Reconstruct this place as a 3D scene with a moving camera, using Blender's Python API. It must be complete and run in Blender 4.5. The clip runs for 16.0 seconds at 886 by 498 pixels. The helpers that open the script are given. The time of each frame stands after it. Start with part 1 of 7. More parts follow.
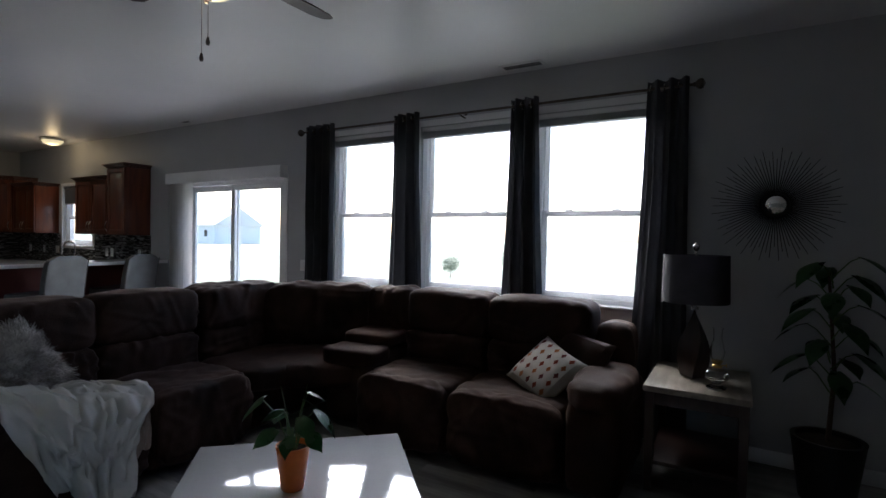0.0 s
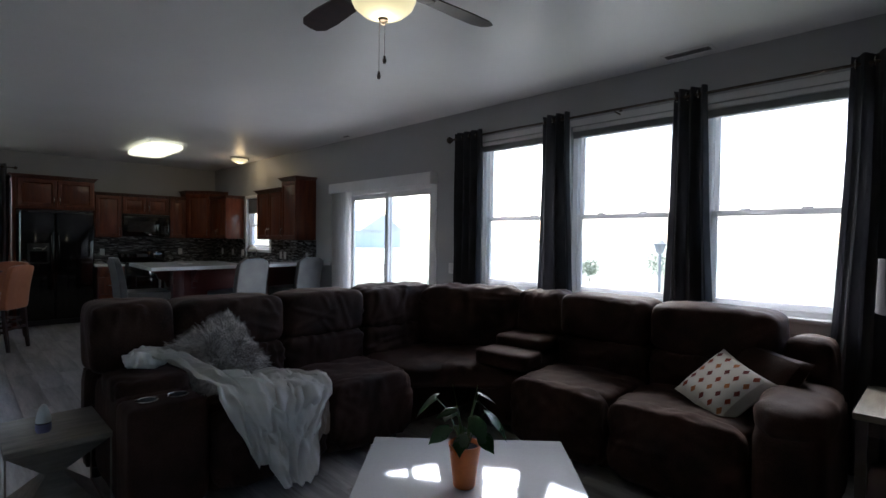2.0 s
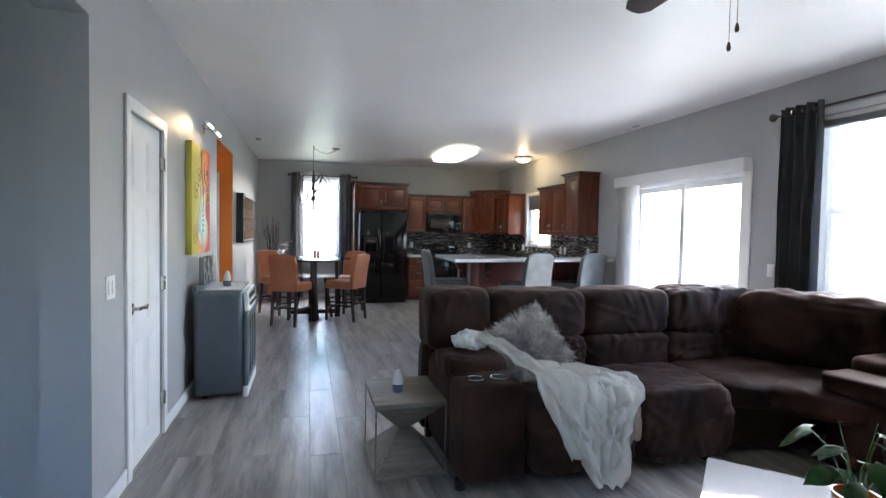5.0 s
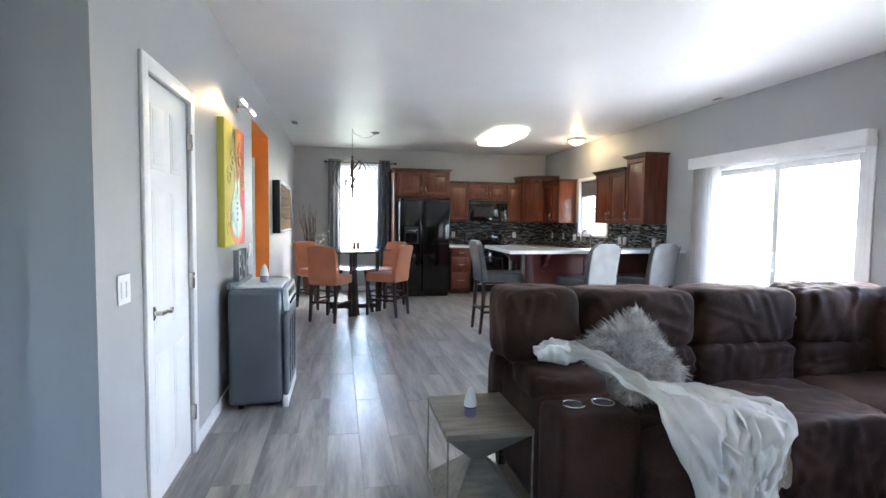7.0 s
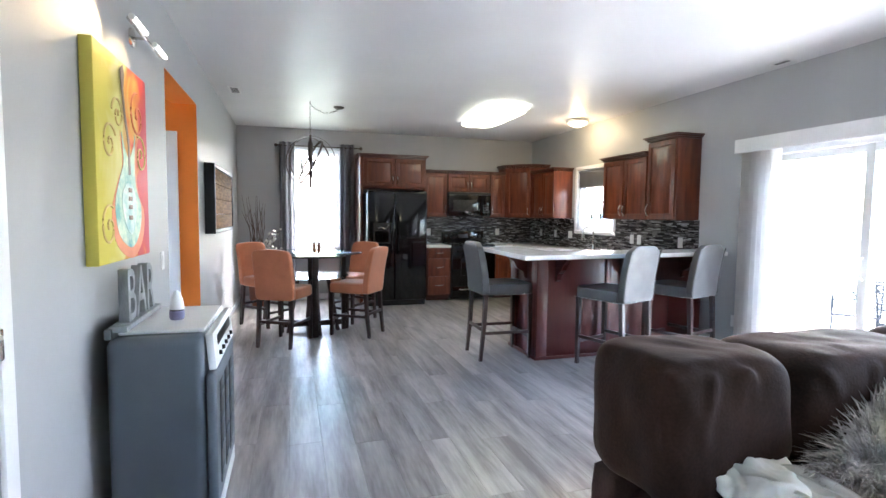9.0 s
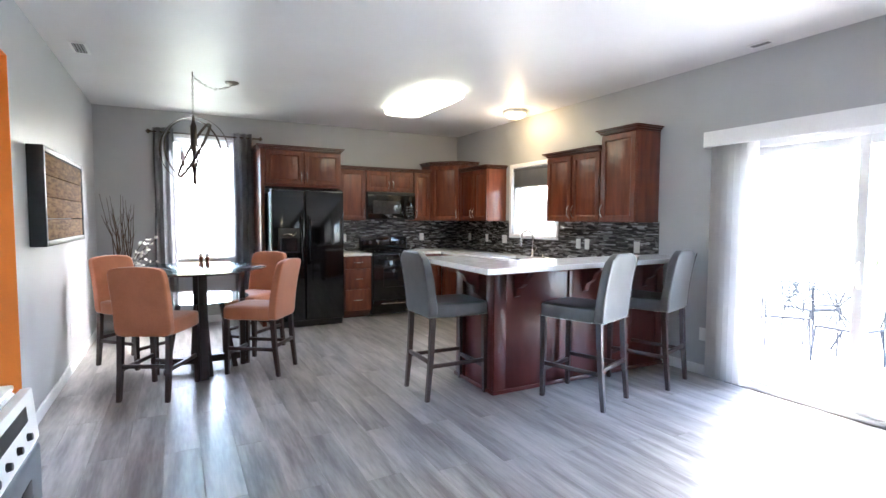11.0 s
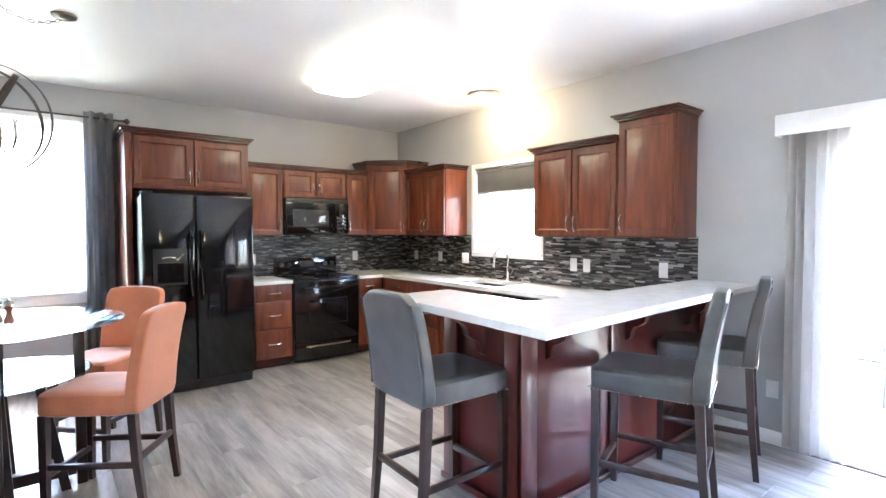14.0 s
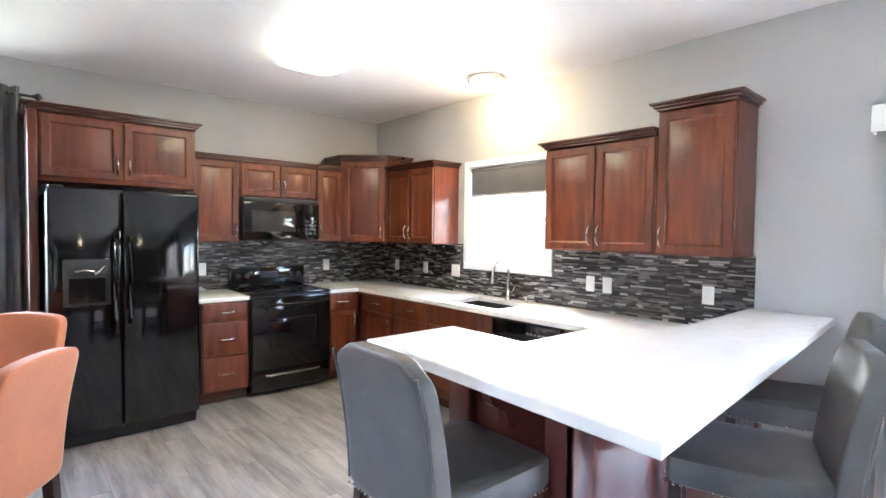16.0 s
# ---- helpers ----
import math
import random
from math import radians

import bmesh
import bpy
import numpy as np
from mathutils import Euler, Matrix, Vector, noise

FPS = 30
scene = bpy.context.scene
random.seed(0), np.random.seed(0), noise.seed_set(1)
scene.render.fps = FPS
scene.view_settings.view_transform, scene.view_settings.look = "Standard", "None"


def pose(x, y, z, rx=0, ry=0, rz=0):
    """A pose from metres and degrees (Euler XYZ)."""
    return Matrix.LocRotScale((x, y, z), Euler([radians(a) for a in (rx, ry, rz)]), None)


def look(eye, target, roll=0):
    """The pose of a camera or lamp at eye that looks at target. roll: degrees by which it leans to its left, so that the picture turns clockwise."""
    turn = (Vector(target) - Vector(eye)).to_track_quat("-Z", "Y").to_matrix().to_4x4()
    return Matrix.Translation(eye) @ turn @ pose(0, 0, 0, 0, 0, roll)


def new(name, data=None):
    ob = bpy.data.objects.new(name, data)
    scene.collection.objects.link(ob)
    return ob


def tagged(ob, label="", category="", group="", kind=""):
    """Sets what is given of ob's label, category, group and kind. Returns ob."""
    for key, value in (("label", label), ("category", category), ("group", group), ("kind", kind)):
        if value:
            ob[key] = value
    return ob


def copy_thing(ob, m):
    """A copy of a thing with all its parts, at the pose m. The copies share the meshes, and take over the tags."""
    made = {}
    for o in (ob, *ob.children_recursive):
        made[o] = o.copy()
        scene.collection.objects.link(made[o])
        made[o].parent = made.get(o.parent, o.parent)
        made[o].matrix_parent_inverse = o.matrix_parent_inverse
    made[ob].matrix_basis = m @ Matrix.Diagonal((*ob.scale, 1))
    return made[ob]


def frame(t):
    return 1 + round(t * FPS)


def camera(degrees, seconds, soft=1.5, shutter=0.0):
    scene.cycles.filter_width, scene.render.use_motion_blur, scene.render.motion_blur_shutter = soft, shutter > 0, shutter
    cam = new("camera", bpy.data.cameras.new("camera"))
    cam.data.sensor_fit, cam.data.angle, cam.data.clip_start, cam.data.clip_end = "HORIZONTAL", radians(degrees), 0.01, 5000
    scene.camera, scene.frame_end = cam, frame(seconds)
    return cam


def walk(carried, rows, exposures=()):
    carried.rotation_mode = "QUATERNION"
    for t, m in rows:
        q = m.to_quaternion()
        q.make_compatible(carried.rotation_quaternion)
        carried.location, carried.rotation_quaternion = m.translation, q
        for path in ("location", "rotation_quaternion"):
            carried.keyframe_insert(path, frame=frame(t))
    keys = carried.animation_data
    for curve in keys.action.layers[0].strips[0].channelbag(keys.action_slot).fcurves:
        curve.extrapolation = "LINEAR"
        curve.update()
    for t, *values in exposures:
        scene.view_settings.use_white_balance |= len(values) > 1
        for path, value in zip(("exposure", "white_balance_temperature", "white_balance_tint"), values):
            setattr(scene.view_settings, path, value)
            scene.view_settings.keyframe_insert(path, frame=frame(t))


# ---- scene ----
cam = camera(83.0, 16.0)
PATH = [
    (0, (-0.468, 0.265, 1.402), (-1.477, 1.991, 1.359), 1.1),
    (0.5, (-0.489, 0.262, 1.397), (-1.583, 1.935, 1.356), 0.9),
    (1, (-0.515, 0.239, 1.404), (-1.715, 1.838, 1.361), 0.7),
    (1.5, (-0.55, 0.216, 1.399), (-1.867, 1.72, 1.36), 0.7),
    (2, (-0.583, 0.187, 1.402), (-2.008, 1.59, 1.363), 0.7),
    (2.5, (-0.624, 0.155, 1.4), (-2.164, 1.43, 1.361), 0.8),
    (3, (-0.674, 0.13, 1.39), (-2.311, 1.278, 1.349), 1.2),
    (3.5, (-0.701, 0.081, 1.404), (-2.424, 1.095, 1.353), 1.1),
    (4, (-0.731, 0.063, 1.388), (-2.545, 0.903, 1.336), 1.2),
    (4.5, (-0.746, 0.02, 1.393), (-2.631, 0.686, 1.335), 1.0),
    (5, (-0.773, -0.02, 1.393), (-2.702, 0.504, 1.323), 1.0),
    (7.5, (-1.7, -0.153, 1.375), (-3.656, 0.25, 1.262), 0.7),
    (8, (-2.079, -0.187, 1.396), (-4.021, 0.275, 1.272), 0.7),
    (8.5, (-2.451, -0.183, 1.377), (-4.379, 0.337, 1.25), 0.6),
    (9, (-2.808, -0.163, 1.391), (-4.717, 0.417, 1.257), 0.6),
    (9.5, (-3.122, -0.169, 1.398), (-5.003, 0.497, 1.261), 0.6),
    (10, (-3.371, -0.137, 1.396), (-5.21, 0.638, 1.263), 0.5),
    (12.5, (-4.651, -0.004, 1.378), (-6.334, 1.073, 1.294), -0.3),
    (13, (-4.929, 0.078, 1.391), (-6.586, 1.196, 1.318), -0.5),
    (13.5, (-5.212, 0.211, 1.408), (-6.838, 1.373, 1.333), -0.4),
    (14, (-5.464, 0.312, 1.419), (-7.031, 1.553, 1.346), -0.1),
    (14.5, (-5.705, 0.473, 1.449), (-7.227, 1.768, 1.372), 0.2),
    (15, (-5.915, 0.604, 1.467), (-7.419, 1.921, 1.393), 0.6),
    (15.5, (-6.086, 0.674, 1.483), (-7.576, 2.006, 1.407), 0.7),
    (16, (-6.191, 0.702, 1.492), (-7.686, 2.028, 1.420), 0.8),
]
EXPOSURES = [(0, 2.35, 5950, 8), (2.0, 2.55, 5950, 8), (3.5, 3.68, 5930, 8), (5.0, 4.5, 5930, 7), (7.5, 5.05, 5930, 7), (9.0, 5.15, 5950, 8), (12.5, 5.6, 6050, 10), (13.0, 5.75, 6040, 10), (15.0, 6.25, 6060, 10), (16.0, 6.08, 6080, 10)]
walk(cam, [(t, look(eye, target, roll)) for t, eye, target, roll in PATH], EXPOSURES)

# ---- world and light ----
world = bpy.data.worlds.new("sky")
scene.world = world
world.use_nodes = True
wn = world.node_tree.nodes
sky = wn.new("ShaderNodeTexSky")
sky.sky_type = "NISHITA"
sky.sun_disc = False
sky.sun_elevation, sky.sun_rotation = radians(45), radians(313)
sky.air_density, sky.dust_density, sky.ozone_density = 0.9, 3.0, 1.1
wn["Background"].inputs["Strength"].default_value = 0.15
world.node_tree.links.new(sky.outputs["Color"], wn["Background"].inputs["Color"])

sun_data = bpy.data.lights.new("sun", "SUN")
sun_data.energy, sun_data.angle, sun_data.color = 1.35, radians(60), (1.0, 0.98, 0.95)
sun = new("sun", sun_data)
sun.matrix_world = look((-17, 15.9, 23.3), (0, 0, 0))


def lamp(name, kind, where, watts, colour, size=0.1, aim=None):
    data = bpy.data.lights.new(name, kind)
    data.energy, data.color = watts, colour
    if kind == "AREA":
        data.shape, data.size = "RECTANGLE", size[0]
        data.size_y = size[1]
    else:
        data.shadow_soft_size = size
    if kind == "SPOT":
        data.spot_size, data.spot_blend = radians(70), 0.6
    ob = new(name, data)
    ob.matrix_world = look(where, aim) if aim else pose(*where)
    return ob


WARM = (1.0, 0.70, 0.36)
lamp("fan_bulb", "POINT", (-2.36, 1.55, 2.33), 0.22, (1.0, 0.84, 0.6), 0.05)
lamp("flush_bulb", "POINT", (-9.05, 3.68, 2.585), 0.48, WARM, 0.06)
lamp("spot_bulb", "SPOT", (-5.50, -0.80, 2.27), 0.36, WARM, 0.02, (-5.2, -0.95, 2.12))
lamp("spot_bulb", "SPOT", (-5.85, -0.80, 2.27), 0.2, WARM, 0.02, (-5.6, -0.95, 2.0))


# ---- materials ----
def nodes_of(name):
    m = bpy.data.materials.new(name)
    m.use_nodes = True
    return m, m.node_tree.nodes, m.node_tree.links, m.node_tree.nodes["Principled BSDF"]


def surf(name, c1, c2, scale=8.0, rough=0.5, metal=0.0, bump=0.1, fine=60.0, stretch=(1, 1, 1), coat=0.0, sheen=0.0, per_object=0.0, rough_var=0.08, emit=None, spec=0.5, crease=None, through_light=0.0, sheen_tint=(1, 1, 1)):
    """Two-tone procedural surface: broad patches plus fine grain, with bump and uneven gloss."""
    m, n, l, b = nodes_of(name)
    tc = n.new("ShaderNodeTexCoord")
    mp = n.new("ShaderNodeMapping")
    mp.inputs["Scale"].default_value = stretch
    src = tc.outputs["Object"]
    if per_object:
        info = n.new("ShaderNodeObjectInfo")
        mul = n.new("ShaderNodeVectorMath")
        mul.operation = "MULTIPLY_ADD"
        comb = n.new("ShaderNodeCombineXYZ")
        for i in range(3):
            l.new(info.outputs["Random"], comb.inputs[i])
        mul.inputs[1].default_value = (37.0, 53.0, 71.0)
        l.new(comb.outputs[0], mul.inputs[0])
        l.new(src, mul.inputs[2])
        src = mul.outputs[0]
    l.new(src, mp.inputs["Vector"])
    big = n.new("ShaderNodeTexNoise")
    big.inputs["Scale"].default_value, big.inputs["Detail"].default_value = scale, 5
    small = n.new("ShaderNodeTexNoise")
    small.inputs["Scale"].default_value, small.inputs["Detail"].default_value = fine, 4
    l.new(mp.outputs[0], big.inputs["Vector"])
    l.new(mp.outputs[0], small.inputs["Vector"])
    add = n.new("ShaderNodeMath")
    add.operation = "MULTIPLY_ADD"
    add.inputs[1].default_value, add.inputs[2].default_value = 0.35, 0.0
    l.new(small.outputs["Fac"], add.inputs[0])
    l.new(big.outputs["Fac"], add.inputs[2])
    ramp = n.new("ShaderNodeValToRGB")
    ramp.color_ramp.elements[0].position, ramp.color_ramp.elements[1].position = 0.48, 0.86
    ramp.color_ramp.elements[0].color, ramp.color_ramp.elements[1].color = (*c1, 1), (*c2, 1)
    l.new(add.outputs[0], ramp.inputs["Fac"])
    colour = ramp.outputs["Color"]
    if per_object:
        hsv = n.new("ShaderNodeHueSaturation")
        mr = n.new("ShaderNodeMapRange")
        mr.inputs["To Min"].default_value, mr.inputs["To Max"].default_value = 1 - per_object, 1 + per_object
        l.new(info.outputs["Random"], mr.inputs["Value"])
        l.new(mr.outputs[0], hsv.inputs["Value"])
        l.new(colour, hsv.inputs["Color"])
        colour = hsv.outputs["Color"]
    l.new(colour, b.inputs["Base Color"])
    rr = n.new("ShaderNodeMapRange")
    rr.inputs["To Min"].default_value, rr.inputs["To Max"].default_value = max(0.02, rough - rough_var), min(1, rough + rough_var)
    l.new(big.outputs["Fac"], rr.inputs["Value"])
    l.new(rr.outputs[0], b.inputs["Roughness"])
    b.inputs["Metallic"].default_value = metal
    b.inputs["Coat Weight"].default_value, b.inputs["Coat Roughness"].default_value = coat, 0.08
    b.inputs["Sheen Weight"].default_value, b.inputs["Sheen Roughness"].default_value = sheen, 0.4
    b.inputs["Sheen Tint"].default_value = (*sheen_tint, 1)
    if through_light:
        # thin cloth or plastic that lets part of the daylight behind it through
        tl_, mx_ = n.new("ShaderNodeBsdfTranslucent"), n.new("ShaderNodeMixShader")
        mx_.inputs[0].default_value = through_light
        l.new(colour, tl_.inputs["Color"])
        l.new(b.outputs[0], mx_.inputs[1])
        l.new(tl_.outputs[0], mx_.inputs[2])
        l.new(mx_.outputs[0], n["Material Output"].inputs["Surface"])
    b.inputs["Specular IOR Level"].default_value = spec
    if emit:
        b.inputs["Emission Color"].default_value, b.inputs["Emission Strength"].default_value = (*emit[:3], 1), emit[3]
    if bump:
        bp = n.new("ShaderNodeBump")
        bp.inputs["Strength"].default_value, bp.inputs["Distance"].default_value = bump, 0.01
        l.new(small.outputs["Fac"], bp.inputs["Height"])
        normal = bp.outputs["Normal"]
        if crease:
            fold = n.new("ShaderNodeTexNoise")
            fold.noise_type = "RIDGED_MULTIFRACTAL"
            fold.inputs["Scale"].default_value, fold.inputs["Detail"].default_value, fold.inputs["Distortion"].default_value = crease[0], 2.0, 1.2
            fm_ = n.new("ShaderNodeMapping")
            fm_.inputs["Scale"].default_value = crease[2]
            l.new(src, fm_.inputs["Vector"])
            l.new(fm_.outputs[0], fold.inputs["Vector"])
            b2 = n.new("ShaderNodeBump")
            b2.inputs["Strength"].default_value, b2.inputs["Distance"].default_value = crease[1], 0.03
            l.new(fold.outputs["Fac"], b2.inputs["Height"])
            l.new(normal, b2.inputs["Normal"])
            normal = b2.outputs["Normal"]
        l.new(normal, b.inputs["Normal"])
    return m


M_WALL = surf("wall_paint", (0.40, 0.405, 0.42), (0.44, 0.445, 0.46), 1.5, 0.5, bump=0.06, fine=180)
M_CEIL = surf("ceiling_paint", (0.70, 0.70, 0.71), (0.76, 0.76, 0.77), 1.2, 0.44, bump=0.08, fine=120)
M_ORANGE = surf("orange_paint", (0.72, 0.17, 0.012), (0.80, 0.21, 0.02), 2, 0.55, bump=0.05, fine=150)
M_TRIM = surf("white_trim", (0.74, 0.74, 0.75), (0.82, 0.82, 0.83), 3, 0.35, bump=0.03)
M_DOOR = surf("door_paint", (0.76, 0.77, 0.79), (0.83, 0.84, 0.86), 2, 0.55, bump=0.02, fine=90, spec=0.3)
M_VINYL = surf("window_vinyl", (0.84, 0.84, 0.85), (0.88, 0.88, 0.89), 4, 0.4, bump=0.02, through_light=0.4)
M_PLANK = surf("grey_laminate", (0.145, 0.133, 0.125), (0.425, 0.400, 0.382), 2.6, 0.315, bump=0.012, fine=14, stretch=(0.5, 4.2, 4.2), per_object=0.13, rough_var=0.035, spec=0.95)
M_SUB = surf("subfloor", (0.05, 0.045, 0.04), (0.07, 0.06, 0.055), 4, 0.7)
M_CHERRY = surf("cherry_wood", (0.0765, 0.0148, 0.0055), (0.18, 0.0429, 0.0156), 3.0, 0.36, bump=0.04, fine=40, stretch=(6, 6, 0.8), coat=0.12, per_object=0.12)
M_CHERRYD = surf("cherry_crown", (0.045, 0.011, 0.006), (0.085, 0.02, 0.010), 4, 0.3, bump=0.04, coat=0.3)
M_MAHOG = surf("mahogany_panel", (0.075, 0.014, 0.011), (0.105, 0.021, 0.016), 2.2, 0.32, rough_var=0.04, bump=0.008, fine=35, stretch=(5, 5, 0.7), coat=0.25)
M_QUARTZ = surf("white_quartz", (0.77, 0.77, 0.765), (0.80, 0.80, 0.795), 12, 0.16, bump=0.01, fine=300)
M_BLACK = surf("black_gloss", (0.004, 0.004, 0.005), (0.007, 0.007, 0.009), 5, 0.07, bump=0.004, fine=220, rough_var=0.03)
M_BLACKM = surf("black_plastic", (0.010, 0.010, 0.011), (0.02, 0.02, 0.022), 5, 0.4, bump=0.02)
M_NICKEL = surf("brushed_nickel", (0.55, 0.53, 0.50), (0.68, 0.66, 0.62), 20, 0.25, metal=1.0, bump=0.02)
M_BRONZE = surf("oil_rubbed_bronze", (0.07, 0.058, 0.05), (0.14, 0.115, 0.10), 10, 0.35, metal=0.9, bump=0.04)
M_VELVET = surf("brown_velour", (0.014, 0.0060, 0.0040), (0.054, 0.0265, 0.0185), 4, 0.74, bump=0.14, fine=120, spec=0.18, sheen=0.13, sheen_tint=(0.68, 0.47, 0.40), crease=(3.6, 0.22, (1.0, 1.0, 0.6)))
M_CURTAIN = surf("charcoal_fabric", (0.062, 0.062, 0.072), (0.095, 0.095, 0.108), 4, 0.8, bump=0.15, fine=250, sheen=0.2)
# charcoal cloth for the dining window, its colour lightened for the stronger light
M_CURTAINLIT = surf("charcoal_fabric_lit", (0.24, 0.24, 0.255), (0.31, 0.31, 0.325), 4, 0.75, bump=0.15, fine=250, sheen=0.3, through_light=0.16)
M_SUEDE = surf("orange_suede", (0.46, 0.15, 0.065), (0.58, 0.21, 0.10), 5, 0.75, bump=0.15, fine=120, sheen=0.5)
M_LEATHER = surf("grey_leather", (0.066, 0.065, 0.065), (0.104, 0.102, 0.102), 7, 0.36, bump=0.12, fine=140)
M_ESPRESSO = surf("espresso_wood", (0.018, 0.008, 0.007), (0.045, 0.02, 0.016), 4, 0.32, bump=0.05, stretch=(5, 5, 0.8), coat=0.2)
M_THROW = surf("cream_fleece", (0.92, 0.885, 0.835), (0.95, 0.925, 0.885), 6, 0.9, bump=0.12, fine=110, sheen=0.15)
M_THROWB = surf("tan_fleece", (0.42, 0.33, 0.27), (0.5, 0.4, 0.33), 6, 0.9, bump=0.5, fine=70, sheen=0.4)
M_FUR = surf("grey_fur", (0.36, 0.31, 0.28), (0.88, 0.82, 0.77), 16, 0.8, bump=0.0)
M_WHITEGLOSS = surf("white_lacquer", (0.70, 0.70, 0.71), (0.78, 0.78, 0.79), 2, 0.07, bump=0.002, coat=0.8, rough_var=0.03, spec=1.0)
M_POT = surf("orange_glaze", (0.62, 0.13, 0.01), (0.75, 0.19, 0.02), 8, 0.3, bump=0.04)
M_SOIL = surf("soil", (0.02, 0.013, 0.009), (0.05, 0.035, 0.025), 40, 0.95, bump=0.6)
M_LEAF = surf("leaf", (0.02, 0.065, 0.022), (0.05, 0.13, 0.04), 9, 0.28, bump=0.1)
M_STEM = surf("stem", (0.05, 0.10, 0.025), (0.11, 0.18, 0.05), 9, 0.5, bump=0.1)
M_GREYWOOD = surf("weathered_grey_wood", (0.16, 0.138, 0.110), (0.30, 0.262, 0.215), 4, 0.5, bump=0.2, fine=40, stretch=(6, 1, 6))
M_COOLER = surf("slate_metal", (0.095, 0.112, 0.135), (0.125, 0.145, 0.168), 2, 0.38, bump=0.03, fine=200)
M_WHITEP = surf("white_plastic", (0.74, 0.74, 0.74), (0.82, 0.82, 0.81), 5, 0.35, bump=0.02)
M_PURPLE = surf("lavender_plastic", (0.16, 0.15, 0.27), (0.22, 0.21, 0.34), 5, 0.35, bump=0.02)
M_LETTER = surf("grey_letter_wood", (0.20, 0.215, 0.23), (0.32, 0.335, 0.35), 6, 0.6, bump=0.2, stretch=(5, 5, 1))
M_BLIND = surf("grey_blind", (0.30, 0.30, 0.32), (0.38, 0.38, 0.40), 6, 0.6, bump=0.1)
M_ROLLER = surf("roller_fabric", (0.085, 0.085, 0.092), (0.115, 0.115, 0.122), 6, 0.7, bump=0.1, fine=150)
M_VANE = surf("white_vane", (0.76, 0.74, 0.73), (0.82, 0.80, 0.79), 5, 0.6, bump=0.05, fine=200, through_light=0.1)
M_RUSTIC = surf("rustic_brown_panel", (0.10, 0.05, 0.02), (0.27, 0.15, 0.065), 9, 0.8, spec=0.15, bump=0.4, fine=50, stretch=(1, 6, 6))
M_SHADE = surf("dark_lampshade", (0.045, 0.042, 0.055), (0.07, 0.065, 0.08), 10, 0.8, bump=0.1, fine=200)
M_TWIG = surf("dry_twig", (0.05, 0.03, 0.022), (0.11, 0.07, 0.05), 20, 0.8, bump=0.3)
M_PETAL = surf("silver_dollar", (0.62, 0.62, 0.58), (0.74, 0.74, 0.70), 20, 0.6)
M_VASE = surf("brown_vase", (0.16, 0.045, 0.02), (0.26, 0.08, 0.035), 8, 0.3, bump=0.1)
M_GRASS = surf("pale_grass", (0.17, 0.185, 0.12), (0.26, 0.27, 0.20), 0.4, 0.9, bump=0.4, fine=12)
M_DECK = surf("deck_boards", (0.42, 0.40, 0.38), (0.52, 0.50, 0.47), 3, 0.7, bump=0.2, stretch=(1, 8, 1))
M_SIDING = surf("house_siding", (0.78, 0.77, 0.76), (0.84, 0.83, 0.82), 1, 0.8)
M_ROOF = surf("house_roof", (0.70, 0.67, 0.65), (0.76, 0.73, 0.70), 1, 0.9)
M_POST = surf("pale_post_metal", (0.22, 0.22, 0.23), (0.30, 0.30, 0.31), 12, 0.6, bump=0.1)
M_IRON = surf("dark_cast_metal", (0.020, 0.023, 0.028), (0.032, 0.036, 0.043), 20, 0.75, bump=0.05, spec=0.15)
M_GLOW = surf("lit_diffuser", (0.8, 0.8, 0.75), (0.85, 0.85, 0.8), 3, 0.5, emit=(1.0, 0.95, 0.68, 0.24), bump=0)
M_GLOWW = surf("lit_frosted_glass", (0.8, 0.75, 0.6), (0.85, 0.8, 0.65), 3, 0.4, emit=(1.0, 0.80, 0.45, 0.14), bump=0)
M_FANBOWL = surf("lit_fan_bowl", (0.8, 0.75, 0.6), (0.85, 0.8, 0.65), 3, 0.35, emit=(1.0, 0.83, 0.45, 0.14), bump=0)


def glass(name, rough=0.0, tint=(1, 1, 1)):
    m, n, l, b = nodes_of(name)
    b.inputs["Base Color"].default_value = (*tint, 1)
    b.inputs["Transmission Weight"].default_value, b.inputs["Roughness"].default_value, b.inputs["IOR"].default_value = 1.0, rough, 1.45
    return m


def pane_glass(name, least=0.04, tint=(1, 1, 1)):
    """Thin window pane: clear, with a mirror share that follows the angle."""
    m, n, l, b = nodes_of(name)
    n.remove(b)
    out = n["Material Output"]
    clear, gloss, mix, lw, pw, ad = n.new("ShaderNodeBsdfTransparent"), n.new("ShaderNodeBsdfGlossy"), n.new("ShaderNodeMixShader"), n.new("ShaderNodeLayerWeight"), n.new("ShaderNodeMath"), n.new("ShaderNodeMath")
    gloss.inputs["Roughness"].default_value = 0.01
    clear.inputs["Color"].default_value = (*tint, 1)
    pw.operation, ad.operation = "POWER", "MULTIPLY_ADD"
    pw.inputs[1].default_value, ad.inputs[1].default_value, ad.inputs[2].default_value = 4.0, 0.85, least
    l.new(lw.outputs["Facing"], pw.inputs[0])
    l.new(pw.outputs[0], ad.inputs[0])
    l.new(ad.outputs[0], mix.inputs[0])
    l.new(clear.outputs[0], mix.inputs[1])
    l.new(gloss.outputs[0], mix.inputs[2])
    l.new(mix.outputs[0], out.inputs["Surface"])
    return m


M_PANE = pane_glass("window_glass")
M_GLASS = glass("clear_glass")
M_TABLEGLASS = pane_glass("table_glass", 0.13, (0.74, 0.86, 0.87))


